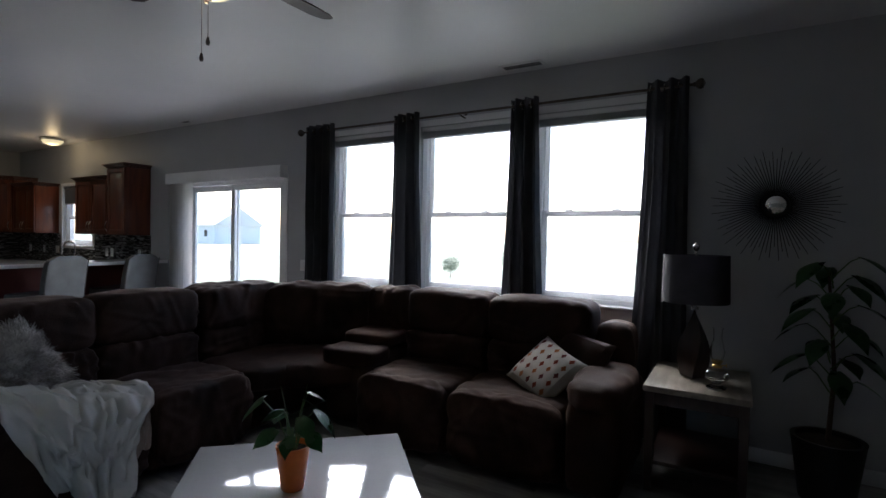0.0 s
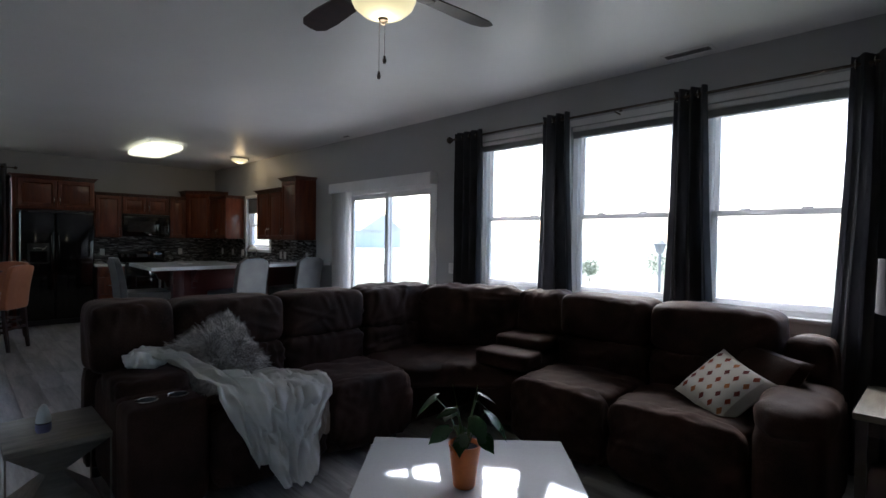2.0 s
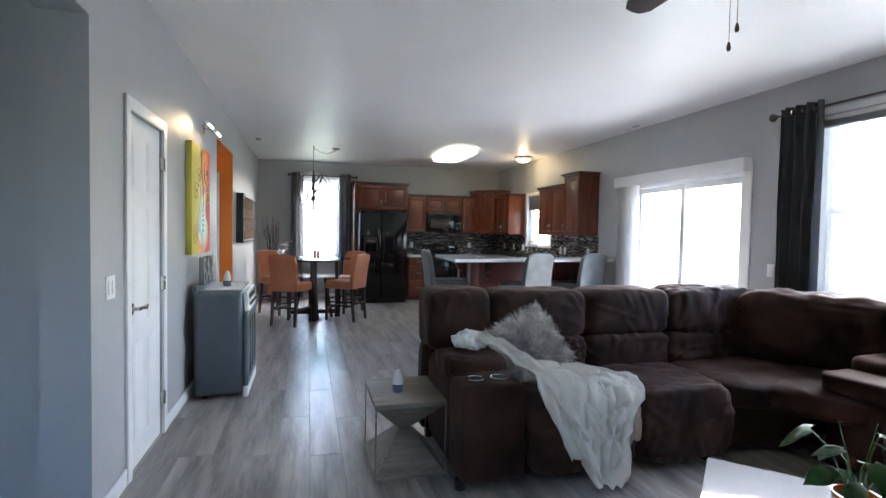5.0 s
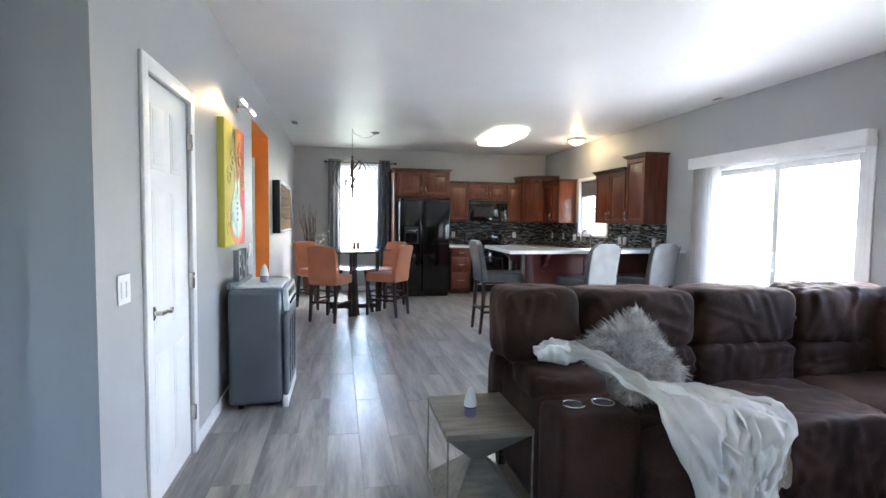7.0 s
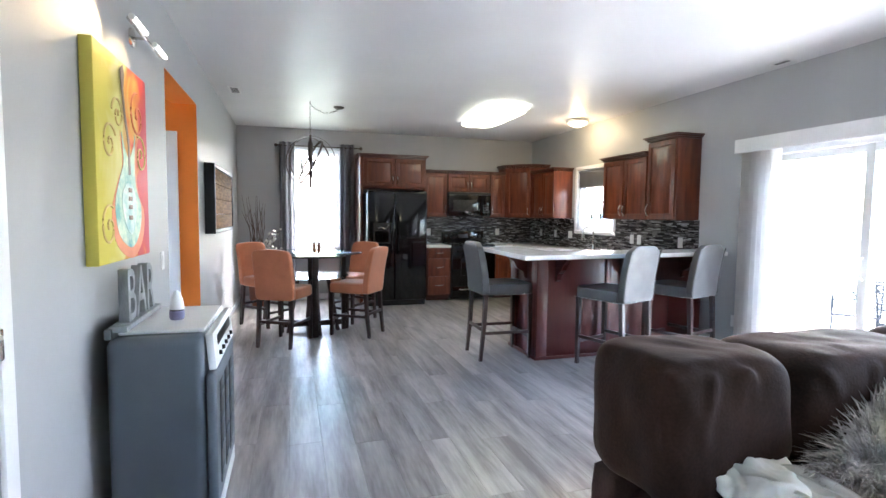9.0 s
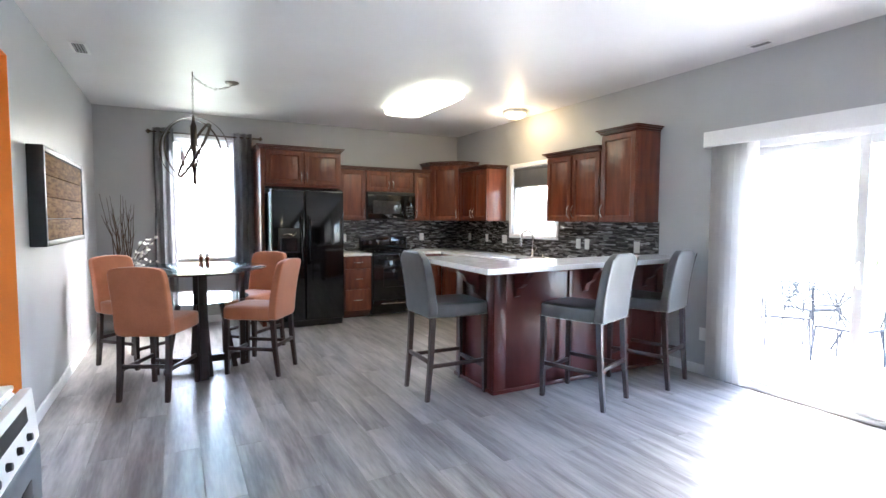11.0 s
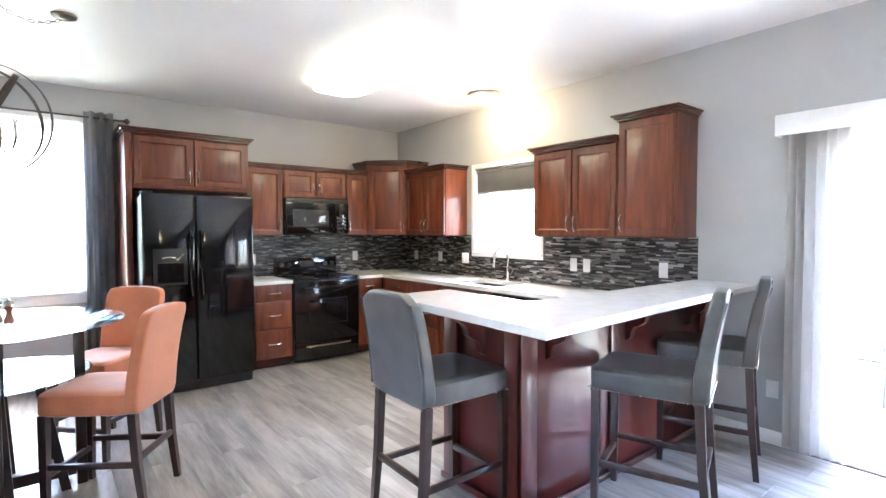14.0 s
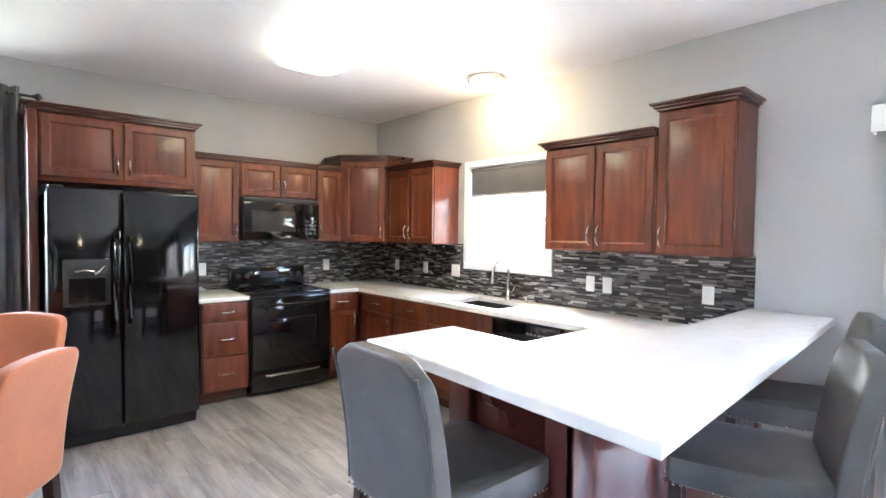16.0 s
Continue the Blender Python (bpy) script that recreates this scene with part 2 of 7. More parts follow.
def mosaic_material():
    m, n, l, b = nodes_of("mosaic_strips")
    geo = n.new("ShaderNodeNewGeometry")
    ramp = n.new("ShaderNodeValToRGB")
    ramp.color_ramp.interpolation = "CONSTANT"
    stops = [(0.0, (0.026, 0.026, 0.029)), (0.28, (0.055, 0.050, 0.050)), (0.52, (0.090, 0.080, 0.078)), (0.70, (0.040, 0.032, 0.030)), (0.80, (0.16, 0.15, 0.15)), (0.89, (0.36, 0.35, 0.35))]
    el = ramp.color_ramp.elements
    while len(el) < len(stops):
        el.new(0.5)
    for e, (p, c) in zip(el, stops):
        e.position, e.color = p, (*c, 1)
    l.new(geo.outputs["Random Per Island"], ramp.inputs["Fac"])
    l.new(ramp.outputs["Color"], b.inputs["Base Color"])
    mr = n.new("ShaderNodeMapRange")
    mr.inputs["To Min"].default_value, mr.inputs["To Max"].default_value = 0.12, 0.45
    l.new(geo.outputs["Random Per Island"], mr.inputs["Value"])
    l.new(mr.outputs[0], b.inputs["Roughness"])
    return m


M_MOSAIC = mosaic_material()
M_GROUT = surf("dark_grout", (0.05, 0.05, 0.052), (0.075, 0.075, 0.078), 20, 0.9)


def canvas_material():
    """Painted canvas: yellow field running into red swirls."""
    m, n, l, b = nodes_of("painted_canvas")
    tc = n.new("ShaderNodeTexCoord")
    sep = n.new("ShaderNodeSeparateXYZ")
    l.new(tc.outputs["Object"], sep.inputs[0])
    noise_a = n.new("ShaderNodeTexNoise")
    noise_a.inputs["Scale"].default_value, noise_a.inputs["Distortion"].default_value = 3.0, 1.5
    l.new(tc.outputs["Object"], noise_a.inputs["Vector"])
    ma = n.new("ShaderNodeMath")
    ma.operation = "MULTIPLY_ADD"
    ma.inputs[1].default_value = 1.25
    l.new(sep.outputs["X"], ma.inputs[0])
    l.new(noise_a.outputs["Fac"], ma.inputs[2])
    ramp = n.new("ShaderNodeValToRGB")
    el = ramp.color_ramp.elements
    stops = [(0.15, (0.66, 0.57, 0.10)), (0.40, (0.72, 0.66, 0.26)), (0.58, (0.75, 0.33, 0.05)), (0.72, (0.62, 0.05, 0.03)), (0.95, (0.55, 0.03, 0.06))]
    while len(el) < len(stops):
        el.new(0.5)
    for e, (p, c) in zip(el, stops):
        e.position, e.color = p, (*c, 1)
    l.new(ma.outputs[0], ramp.inputs["Fac"])
    l.new(ramp.outputs["Color"], b.inputs["Base Color"])
    b.inputs["Roughness"].default_value = 0.55
    bp = n.new("ShaderNodeBump")
    bp.inputs["Strength"].default_value = 0.15
    fine = n.new("ShaderNodeTexNoise")
    fine.inputs["Scale"].default_value = 260
    l.new(tc.outputs["Object"], fine.inputs["Vector"])
    l.new(fine.outputs["Fac"], bp.inputs["Height"])
    l.new(bp.outputs["Normal"], b.inputs["Normal"])
    return m


M_CANVAS = canvas_material()
M_TEAL = surf("painted_teal", (0.13, 0.42, 0.42), (0.80, 0.86, 0.66), 9, 0.5, bump=0.1)
M_PAINTLINE = surf("painted_umber", (0.20, 0.14, 0.12), (0.36, 0.27, 0.23), 12, 0.5, bump=0.1)
M_PAINTPALE = surf("painted_pale_blue", (0.30, 0.55, 0.55), (0.84, 0.88, 0.80), 12, 0.5, bump=0.1)
M_PAINTOCHRE = surf("painted_ochre", (0.66, 0.50, 0.16), (0.72, 0.55, 0.22), 8, 0.5, bump=0.1)
M_PAINTROSE = surf("painted_rose", (0.72, 0.22, 0.12), (0.80, 0.32, 0.18), 8, 0.5, bump=0.1)
M_BRASS = surf("aged_brass", (0.45, 0.30, 0.10), (0.60, 0.42, 0.16), 14, 0.3, metal=1.0, bump=0.03)
M_MIRROR = surf("mirror", (0.85, 0.85, 0.85), (0.88, 0.88, 0.88), 2, 0.03, metal=1.0, bump=0.0, rough_var=0.0)
M_SHRUB = surf("shrub_leaf", (0.10, 0.13, 0.07), (0.16, 0.19, 0.11), 6, 0.6)
M_MESH = surf("microwave_mesh", (0.025, 0.025, 0.028), (0.04, 0.04, 0.044), 30, 0.08, bump=0.0, rough_var=0.02)
M_LAMPTUBE = surf("lit_white_tube", (0.8, 0.8, 0.8), (0.85, 0.85, 0.85), 3, 0.4, emit=(1.0, 0.93, 0.8, 0.25), bump=0)


# ---- building helpers ----
def bm_new():
    return bmesh.new()


def add_box(bm, lo, hi, bevel=0.0, seg=2):
    c = [(a + b) / 2 for a, b in zip(lo, hi)]
    s = [abs(b - a) for a, b in zip(lo, hi)]
    r = bmesh.ops.create_cube(bm, size=1, matrix=Matrix.LocRotScale(c, None, s))
    if bevel:
        es = list({e for v in r["verts"] for e in v.link_edges})
        bmesh.ops.bevel(bm, geom=es, offset=min(bevel, min(s) * 0.45), segments=seg, profile=0.5, affect="EDGES")
    return bm


def box(lo, hi, bevel=0.0, seg=2):
    return add_box(bm_new(), lo, hi, bevel, seg)


def add_tube(bm, pts, r, seg=8, taper=None, closed=False):
    """A round bar along points; taper gives the radius share at its end."""
    pts = [Vector(p) for p in pts]
    rings = []
    n = len(pts)
    up = Vector((0.013, 0.021, 1))
    for i, p in enumerate(pts):
        a, b = (pts[i - 1], pts[(i + 1) % n]) if closed else (pts[max(0, i - 1)], pts[min(n - 1, i + 1)])
        d = (b - a).normalized()
        u = d.cross(up)
        if u.length < 0.05:
            u = d.cross(Vector((1, 0, 0.02)))
        u.normalize()
        w = d.cross(u)
        k = r * (1 + (taper - 1) * i / max(1, n - 1)) if taper is not None else r
        rings.append([bm.verts.new(p + (u * math.cos(2 * math.pi * j / seg) + w * math.sin(2 * math.pi * j / seg)) * k) for j in range(seg)])
    for i in range(n if closed else n - 1):
        a, b = rings[i], rings[(i + 1) % n]
        for j in range(seg):
            bm.faces.new((a[j], a[(j + 1) % seg], b[(j + 1) % seg], b[j]))
    if not closed:
        bm.faces.new(rings[0])
        bm.faces.new(rings[-1])
    return bm


def tube(pts, r, seg=8, taper=None, closed=False):
    return add_tube(bm_new(), pts, r, seg, taper, closed)


def add_lathe(bm, profile, centre=(0, 0, 0), seg=24):
    """Turned shape about z from (radius, height) pairs."""
    cx, cy, cz = centre
    rings = []
    for r, z in profile:
        if r < 1e-5:
            rings.append([bm.verts.new((cx, cy, cz + z))])
        else:
            rings.append([bm.verts.new((cx + r * math.cos(2 * math.pi * j / seg), cy + r * math.sin(2 * math.pi * j / seg), cz + z)) for j in range(seg)])
    for a, b in zip(rings, rings[1:]):
        for j in range(seg):
            k = (j + 1) % seg
            if len(a) == 1 and len(b) > 1:
                bm.faces.new((a[0], b[j], b[k]))
            elif len(b) == 1 and len(a) > 1:
                bm.faces.new((a[j], a[k], b[0]))
            elif len(a) > 1:
                bm.faces.new((a[j], a[k], b[k], b[j]))
    return bm


def lathe(profile, centre=(0, 0, 0), seg=24):
    return add_lathe(bm_new(), profile, centre, seg)


def puff(lo, hi, n=(8, 8, 6), power=4.0, wrinkle=0.01, scale=6.0, seed=0.0, bulge=0.0, gather=0.0, ridges=0):
    """An upholstered cushion: a superellipsoid-edged block with soft wrinkles."""
    bm = bm_new()
    bmesh.ops.create_cube(bm, size=2)
    bmesh.ops.subdivide_edges(bm, edges=bm.edges[:], cuts=n[0], use_grid_fill=True)
    c = Vector([(a + b) / 2 for a, b in zip(lo, hi)])
    h = Vector([abs(b - a) / 2 for a, b in zip(lo, hi)])
    folds, rg_ = [], random.Random(int(seed * 10) + 7)
    for _ in range(ridges):
        # pulled folds that start at a seam and fade out across the cushion
        side = rg_.choice((-1, 1))
        p0 = Vector((rg_.uniform(-1, 1), rg_.choice((-1, -1, -1, -0.8)), side))
        p1 = Vector((p0.x + rg_.uniform(-0.35, 0.35), p0.y * rg_.uniform(0.6, 1.0), side * (1 - rg_.uniform(0.7, 1.8))))
        if rg_.random() < 0.35:
            p0, p1 = Vector((side, p0.y, rg_.uniform(-1, 1))), Vector((side * (1 - rg_.uniform(0.4, 1.2)), p0.y, rg_.uniform(-1, 1)))
        folds.append((c + Vector((p0.x * h.x, p0.y * h.y, p0.z * h.z)), c + Vector((p1.x * h.x, p1.y * h.y, p1.z * h.z)), rg_.uniform(0.008, 0.017), rg_.uniform(0.015, 0.028)))
    for v in bm.verts:
        p = v.co
        m = (abs(p.x) ** power + abs(p.y) ** power + abs(p.z) ** power) ** (1 / power)
        q = Vector((p.x / m, p.y / m, p.z / m))
        q = Vector([k * (1 + bulge * (1 - abs(k))) for k in q]) if bulge else q
        w = c + Vector((q.x * h.x, q.y * h.y, q.z * h.z))
        nz = noise.noise(Vector((w.x * scale + seed, w.y * scale * 1.3, w.z * scale * 0.6 + seed)))
        nz += 0.5 * noise.noise(Vector((w.x * scale * 2.3 + seed, w.y * scale * 2.9, w.z * scale * 1.2 - seed)))
        edge = max(abs(q.x), abs(q.z)) ** 6
        nz += gather * edge * math.sin(38 * (w.x + w.y) + 9 * noise.noise(w * 4))
        push = wrinkle * nz
        for f0, f1, amp, wid in folds:
            d = f1 - f0
            t = max(0.0, min(1.0, (w - f0).dot(d) / d.length_squared))
            e2 = (w - f0 - d * t).length_squared / (wid * wid)
            if e2 < 12:
                push += amp * (1 - 0.8 * t) * (1.4 * math.exp(-e2) - 0.7 * math.exp(-e2 / 4))
        v.co = w + Vector((q.x, q.y, q.z)).normalized() * push
    return bm


def finish(bm, mesh_name, material, angle=35):
    bmesh.ops.recalc_face_normals(bm, faces=bm.faces[:])
    for f in bm.faces:
        f.smooth = True
    me = bpy.data.meshes.new(mesh_name)
    bm.to_mesh(me)
    bm.free()
    me.set_sharp_from_angle(angle=radians(angle))
    me.materials.append(material)
    return me


def part(name, bm, material, parent, label="", angle=35):
    """Links a bmesh as one mesh object under a thing or a part, in the thing's own space."""
    ob = new(name, finish(bm, name, material, angle))
    ob.parent = parent
    if label:
        ob["label"] = label
    return ob


def thing(name, m, label, category, group="", kind=""):
    """An Empty at a thing's base, to carry its parts."""
    ob = new(name)
    ob.empty_display_size = 0.1
    ob.matrix_basis = m
    return tagged(ob, label, category, group, kind)


def solid(name, bm, material, label, category, group="", kind="", m=None, angle=35):
    """A thing that is one mesh."""
    ob = new(name, finish(bm, name, material, angle))
    if m is not None:
        ob.matrix_basis = m
    return tagged(ob, label, category, group, kind)


def turned(bm, m):
    bm.transform(m)
    return bm


def join(*bms):
    out = bms[0]
    for other in bms[1:]:
        me = bpy.data.meshes.new("scratch")
        other.to_mesh(me)
        other.free()
        out.from_mesh(me)
        bpy.data.meshes.remove(me)
    return out


# ---- plan ----
YN, YS, XW, XE, ZC = 4.05, -0.953, -11.167, 3.60, 2.74
HX = 1.30                  # east end of the hallway
# added opening, never in view: daylight for the throw and sofa fronts
HFILL = (-2.75, -1.55, 0.75, 2.25)
T = 0.15
WINDOWS = [(-3.97, -3.07), (-2.93, -2.03), (-1.85, -0.97)]
WZ = (0.92, 2.39)
SLIDER = (-6.47, -4.66, 2.03)
KWIN = (-9.60, -8.69, 1.18, 2.09)
BWIN = (-0.17, 0.63, 0.86, 2.42)


def wall_with_holes(name, axis, at, thick, span, top, holes, material, label):
    """A wall along x or y with rectangular openings (a0, a1, z0, z1) right through it."""
    bm = bm_new()
    cuts = sorted({span[0], span[1], *[h[0] for h in holes], *[h[1] for h in holes]})
    for a, b in zip(cuts, cuts[1:]):
        hs = sorted([h for h in holes if h[0] <= a + 1e-6 and h[1] >= b - 1e-6], key=lambda h: h[2])
        z = 0.0
        for h in hs + [(a, b, top, top)]:
            if h[2] - z > 1e-4:
                lo, hi = (a, at, z), (b, at + thick, h[2])
                if axis == "y":
                    lo, hi = (at, a, z), (at + thick, b, h[2])
                add_box(bm, lo, hi)
            z = h[3]
    bmesh.ops.remove_doubles(bm, verts=bm.verts[:], dist=1e-5)
    seen = {}
    for f in bm.faces:
        seen.setdefault(tuple(round(k, 4) for k in f.calc_center_median()), []).append(f)
    bmesh.ops.delete(bm, geom=[f for fs in seen.values() if len(fs) > 1 for f in fs], context="FACES")
    return solid(name, bm, material, label, "wall", kind="structure")


wall_with_holes("wall_north", "x", YN, T, (XW - T, XE + T), ZC, [(a, b, WZ[0], WZ[1]) for a, b in WINDOWS] + [(SLIDER[0], SLIDER[1], 0, SLIDER[2]), KWIN], M_WALL, "painted grey wall with three windows and a patio door")
wall_with_holes("wall_west", "y", XW - T, T, (YS - T, YN), ZC, [BWIN], M_WALL, "painted grey end wall with a window behind the dining table")
HALL = (-3.34, 0.6, 2.32)
ORANGE = (-7.74, -6.565, 2.345)
PDOOR = (-4.47, -3.83, 2.02)
wall_with_holes("wall_south", "x", YS - 0.2, 0.2, (XW - T, XE + T), ZC, [(HALL[0], HALL[1], 0, HALL[2]), (ORANGE[0], ORANGE[1], 0, ORANGE[2]), (PDOOR[0], PDOOR[1], 0, PDOOR[2])], M_WALL, "painted grey wall with a white door and two openings")
# unseen closing wall, set far out so the north corner gets less bounce
wall_with_holes("wall_east", "y", XE, T, (YS, YN), ZC, [], M_WALL, "plain painted grey wall")
# hallway behind the wide opening
wall_with_holes("wall_hall_back", "x", -3.2, T, (-3.6, HX + T), ZC, [], M_WALL, "plain painted grey hallway wall")
wall_with_holes("wall_hall_side", "y", -3.60, T, (-3.2, YS - 0.2), ZC, [], M_WALL, "plain painted grey hallway wall")
wall_with_holes("wall_hall_end", "y", HX, T, (-3.2, YS - 0.2), ZC, [HFILL], M_WALL, "painted grey hallway wall with an added, unseen window")
# orange passage
wall_with_holes("wall_passage_west", "y", ORANGE[0] - T, T, (-3.2, YS - 0.2), ZC, [(-2.0, -1.2, 0, 2.03)], M_ORANGE, "bright orange painted passage wall with a doorway")
wall_with_holes("wall_passage_east", "y", ORANGE[1], T, (-3.2, YS - 0.2), ZC, [], M_WALL, "plain painted grey passage wall")
# added opening out of view, brightens the orange lining and the door casing
PFILL = (-7.68, -6.64, 0.35, 2.35)
wall_with_holes("wall_passage_back", "x", -3.2 - T, T, (-10.2, ORANGE[1] + T), ZC, [PFILL], M_WALL, "painted grey wall with an added, unseen window behind the passage")
wall_with_holes("wall_room_beyond", "y", -10.2, T, (-3.2, YS - 0.2), ZC, [], M_WALL, "plain painted grey wall")
bm = box((ORANGE[0], YS - 0.2, 0), (ORANGE[0] + 0.004, YS, ORANGE[2]))
add_box(bm, (ORANGE[0] + 0.004, YS - 0.2, ORANGE[2] - 0.004), (ORANGE[1], YS, ORANGE[2]))
solid("trim_passage_lining", bm, M_ORANGE, "bright orange painted lining of the passage opening", "trim", kind="structure")
bm = join(box((XW - T, YS - 0.2, ZC), (XE + T, YN + T, ZC + 0.12)), box((XW - T, -3.2 - T, ZC), (HX + T, YS - 0.2, ZC + 0.12)))
solid("ceiling", bm, M_CEIL, "smooth off-white painted ceiling with a slight gloss", "ceiling", kind="structure")

# baseboards
bm = bm_new()
for a, b in ((XW, ORANGE[0]), (ORANGE[1], PDOOR[0] - 0.075), (PDOOR[1] + 0.075, HALL[0])):
    add_box(bm, (a, YS, 0.002), (b, YS + 0.014, 0.095), 0.004)
for a, b in ((-7.10, SLIDER[0] - 0.06), (SLIDER[1] + 0.06, XE)):
    add_box(bm, (a, YN - 0.014, 0.002), (b, YN, 0.095), 0.004)
add_box(bm, (XW, YS + 0.014, 0.002), (XW + 0.014, 0.85, 0.095), 0.004)
add_box(bm, (XE - 0.014, YS, 0.002), (XE, YN - 0.014, 0.095), 0.004)
solid("baseboard", bm, M_TRIM, "white painted baseboard along the walls", "baseboard", kind="structure")

# doors in the south wall and the passage
door = thing("door_1", pose((PDOOR[0] + PDOOR[1]) / 2, YS, 0), "closed white six-panel door with a lever handle", "door", kind="structure")
w = (PDOOR[1] - PDOOR[0]) / 2
bm = box((-w + 0.004, -0.045, 0.008), (w - 0.004, -0.010, PDOOR[2] - 0.004), 0.003)
part("slab", bm, M_DOOR, door)
for z0, z1 in ((0.16, 0.72), (0.84, 1.50), (1.60, 1.90)):
    for x0, x1 in ((-w + 0.09, -0.04), (0.04, w - 0.09)):
        bm = box((x0, -0.0105, z0), (x1, -0.0085, z1), 0.001)
        add_box(bm, (x0 + 0.025, -0.0095, z0 + 0.025), (x1 - 0.025, -0.007, z1 - 0.025), 0.0015)
        part("panel", bm, M_DOOR, door)
bm = box((-w - 0.07, 0.0, 0), (-w, 0.018, PDOOR[2] + 0.07), 0.005)
add_box(bm, (w, 0.0, 0), (w + 0.07, 0.018, PDOOR[2] + 0.07), 0.005)
add_box(bm, (-w, 0.0, PDOOR[2]), (w, 0.018, PDOOR[2] + 0.07), 0.005)
part("casing", bm, M_TRIM, door)
for z in (0.25, 1.02, 1.80):
    part("hinge", box((-w - 0.010, -0.004, z - 0.045), (-w + 0.010, 0.022, z + 0.045), 0.004), M_NICKEL, door)
h = part("door_handle", turned(lathe([(0.0, 0), (0.032, 0), (0.032, 0.006), (0.012, 0.010), (0.010, 0.045), (0, 0.046)], seg=20), pose(w - 0.075, -0.010, 0.93, -90)), M_NICKEL, door, "brushed nickel lever handle")
part("lever", tube([(w - 0.075, 0.032, 0.93), (w - 0.105, 0.040, 0.934), (w - 0.145, 0.040, 0.926), (w - 0.175, 0.038, 0.922), (w - 0.20, 0.034, 0.936)], 0.0105, 10, 0.8), M_NICKEL, h)

door = thing("door_2", pose(ORANGE[0], -1.6, 0), "white door casing in the orange passage wall", "door", kind="structure")
bm = box((0, 0.40, 0), (0.02, 0.49, 2.10), 0.004)
add_box(bm, (0, -0.49, 0), (0.02, -0.40, 2.10), 0.004)
add_box(bm, (0, -0.40, 2.03), (0.02, 0.40, 2.10), 0.004)
part("casing", bm, M_TRIM, door)
bm = box((-T, 0.385, 0), (0.0, 0.40, 2.03), 0.002)
add_box(bm, (-T, -0.40, 2.015), (0.0, 0.385, 2.03), 0.002)
part("jamb", bm, M_TRIM, door)
part("slab", turned(box((-0.035, -0.76, 0.01), (0, 0, 2.01), 0.003), pose(-T, 0.37, 0, 0, 0, -78)), M_DOOR, door, "white door standing open")
for z in (0.3, 1.0, 1.75):
    part("hinge", box((-0.06, 0.376, z - 0.045), (-0.03, 0.386, z + 0.045), 0.003), M_NICKEL, door)


# ---- windows ----
def sash_window(name, a0, a1, z0, z1, place, label, blind=True, apron=True):
    """Double-hung vinyl window in local space: width on x, inside face towards -y."""
    wd = a1 - a0
    win = thing(name, place, label, "window", kind="structure")
    f = 0.05
    bm = box((0, 0.035, 0), (f, 0.13, z1 - z0), 0.004)
    add_box(bm, (wd - f, 0.035, 0), (wd, 0.13, z1 - z0), 0.004)
    add_box(bm, (f, 0.035, z1 - z0 - f), (wd - f, 0.13, z1 - z0), 0.004)
    add_box(bm, (f, 0.035, 0), (wd - f, 0.13, 0.045), 0.004)
    part("window_frame", bm, M_VINYL, win)
    zm = (z1 - z0) * 0.47
    for lower in (True, False):
        y0 = 0.05 if lower else 0.085
        lo, hi = (0.045, zm + 0.02) if lower else (zm - 0.02, z1 - z0 - f)
        s = 0.034
        bm = box((f, y0, lo), (f + s, y0 + 0.03, hi), 0.003)
        add_box(bm, (wd - f - s, y0, lo), (wd - f, y0 + 0.03, hi), 0.003)
        add_box(bm, (f + s, y0, lo), (wd - f - s, y0 + 0.03, lo + s + 0.008), 0.003)
        add_box(bm, (f + s, y0, hi - s - 0.006), (wd - f - s, y0 + 0.03, hi), 0.003)
        sash = part("sash", bm, M_VINYL, win)
        pane = part("pane", box((f + s, y0 + 0.012, lo + s), (wd - f - s, y0 + 0.016, hi - s)), M_PANE, sash)
        pane.visible_shadow = False
        if lower:
            for x in (wd * 0.3, wd * 0.7):
                part("sash_lock", box((x - 0.03, y0 - 0.012, hi - 0.004), (x + 0.03, y0 + 0.012, hi + 0.012), 0.004), M_VINYL, sash)
    bm = box((0, 0.0, 0), (wd, 0.035, 0.008))
    add_box(bm, (-0.03, -0.03, -0.022), (wd + 0.03, 0.0, 0.006), 0.005)
    part("window_sill", bm, M_TRIM, win)
    bm = box((-0.055, -0.014, -0.10 if apron else -0.045), (wd + 0.055, -0.001, -0.022), 0.004)
    add_box(bm, (-0.055, -0.014, 0.006), (-0.001, -0.001, z1 - z0 + 0.055), 0.004)
    add_box(bm, (wd + 0.001, -0.014, 0.006), (wd + 0.055, -0.001, z1 - z0 + 0.055), 0.004)
    add_box(bm, (-0.001, -0.014, z1 - z0 + 0.001), (wd + 0.001, -0.001, z1 - z0 + 0.055), 0.004)
    part("casing", bm, M_TRIM, win)
    if blind:
        bm = box((0.008, 0.004, z1 - z0 - 0.04), (wd - 0.008, 0.034, z1 - z0 - 0.004), 0.003)
        bl = part("blind", bm, M_TRIM, win, "white headrail of a raised blind")
        for i in range(9):
            z = z1 - z0 - 0.046 - i * 0.0062
            part("slat", box((0.012, 0.004, z - 0.0024), (wd - 0.012, 0.034, z), 0), M_BLIND, bl)
    return win


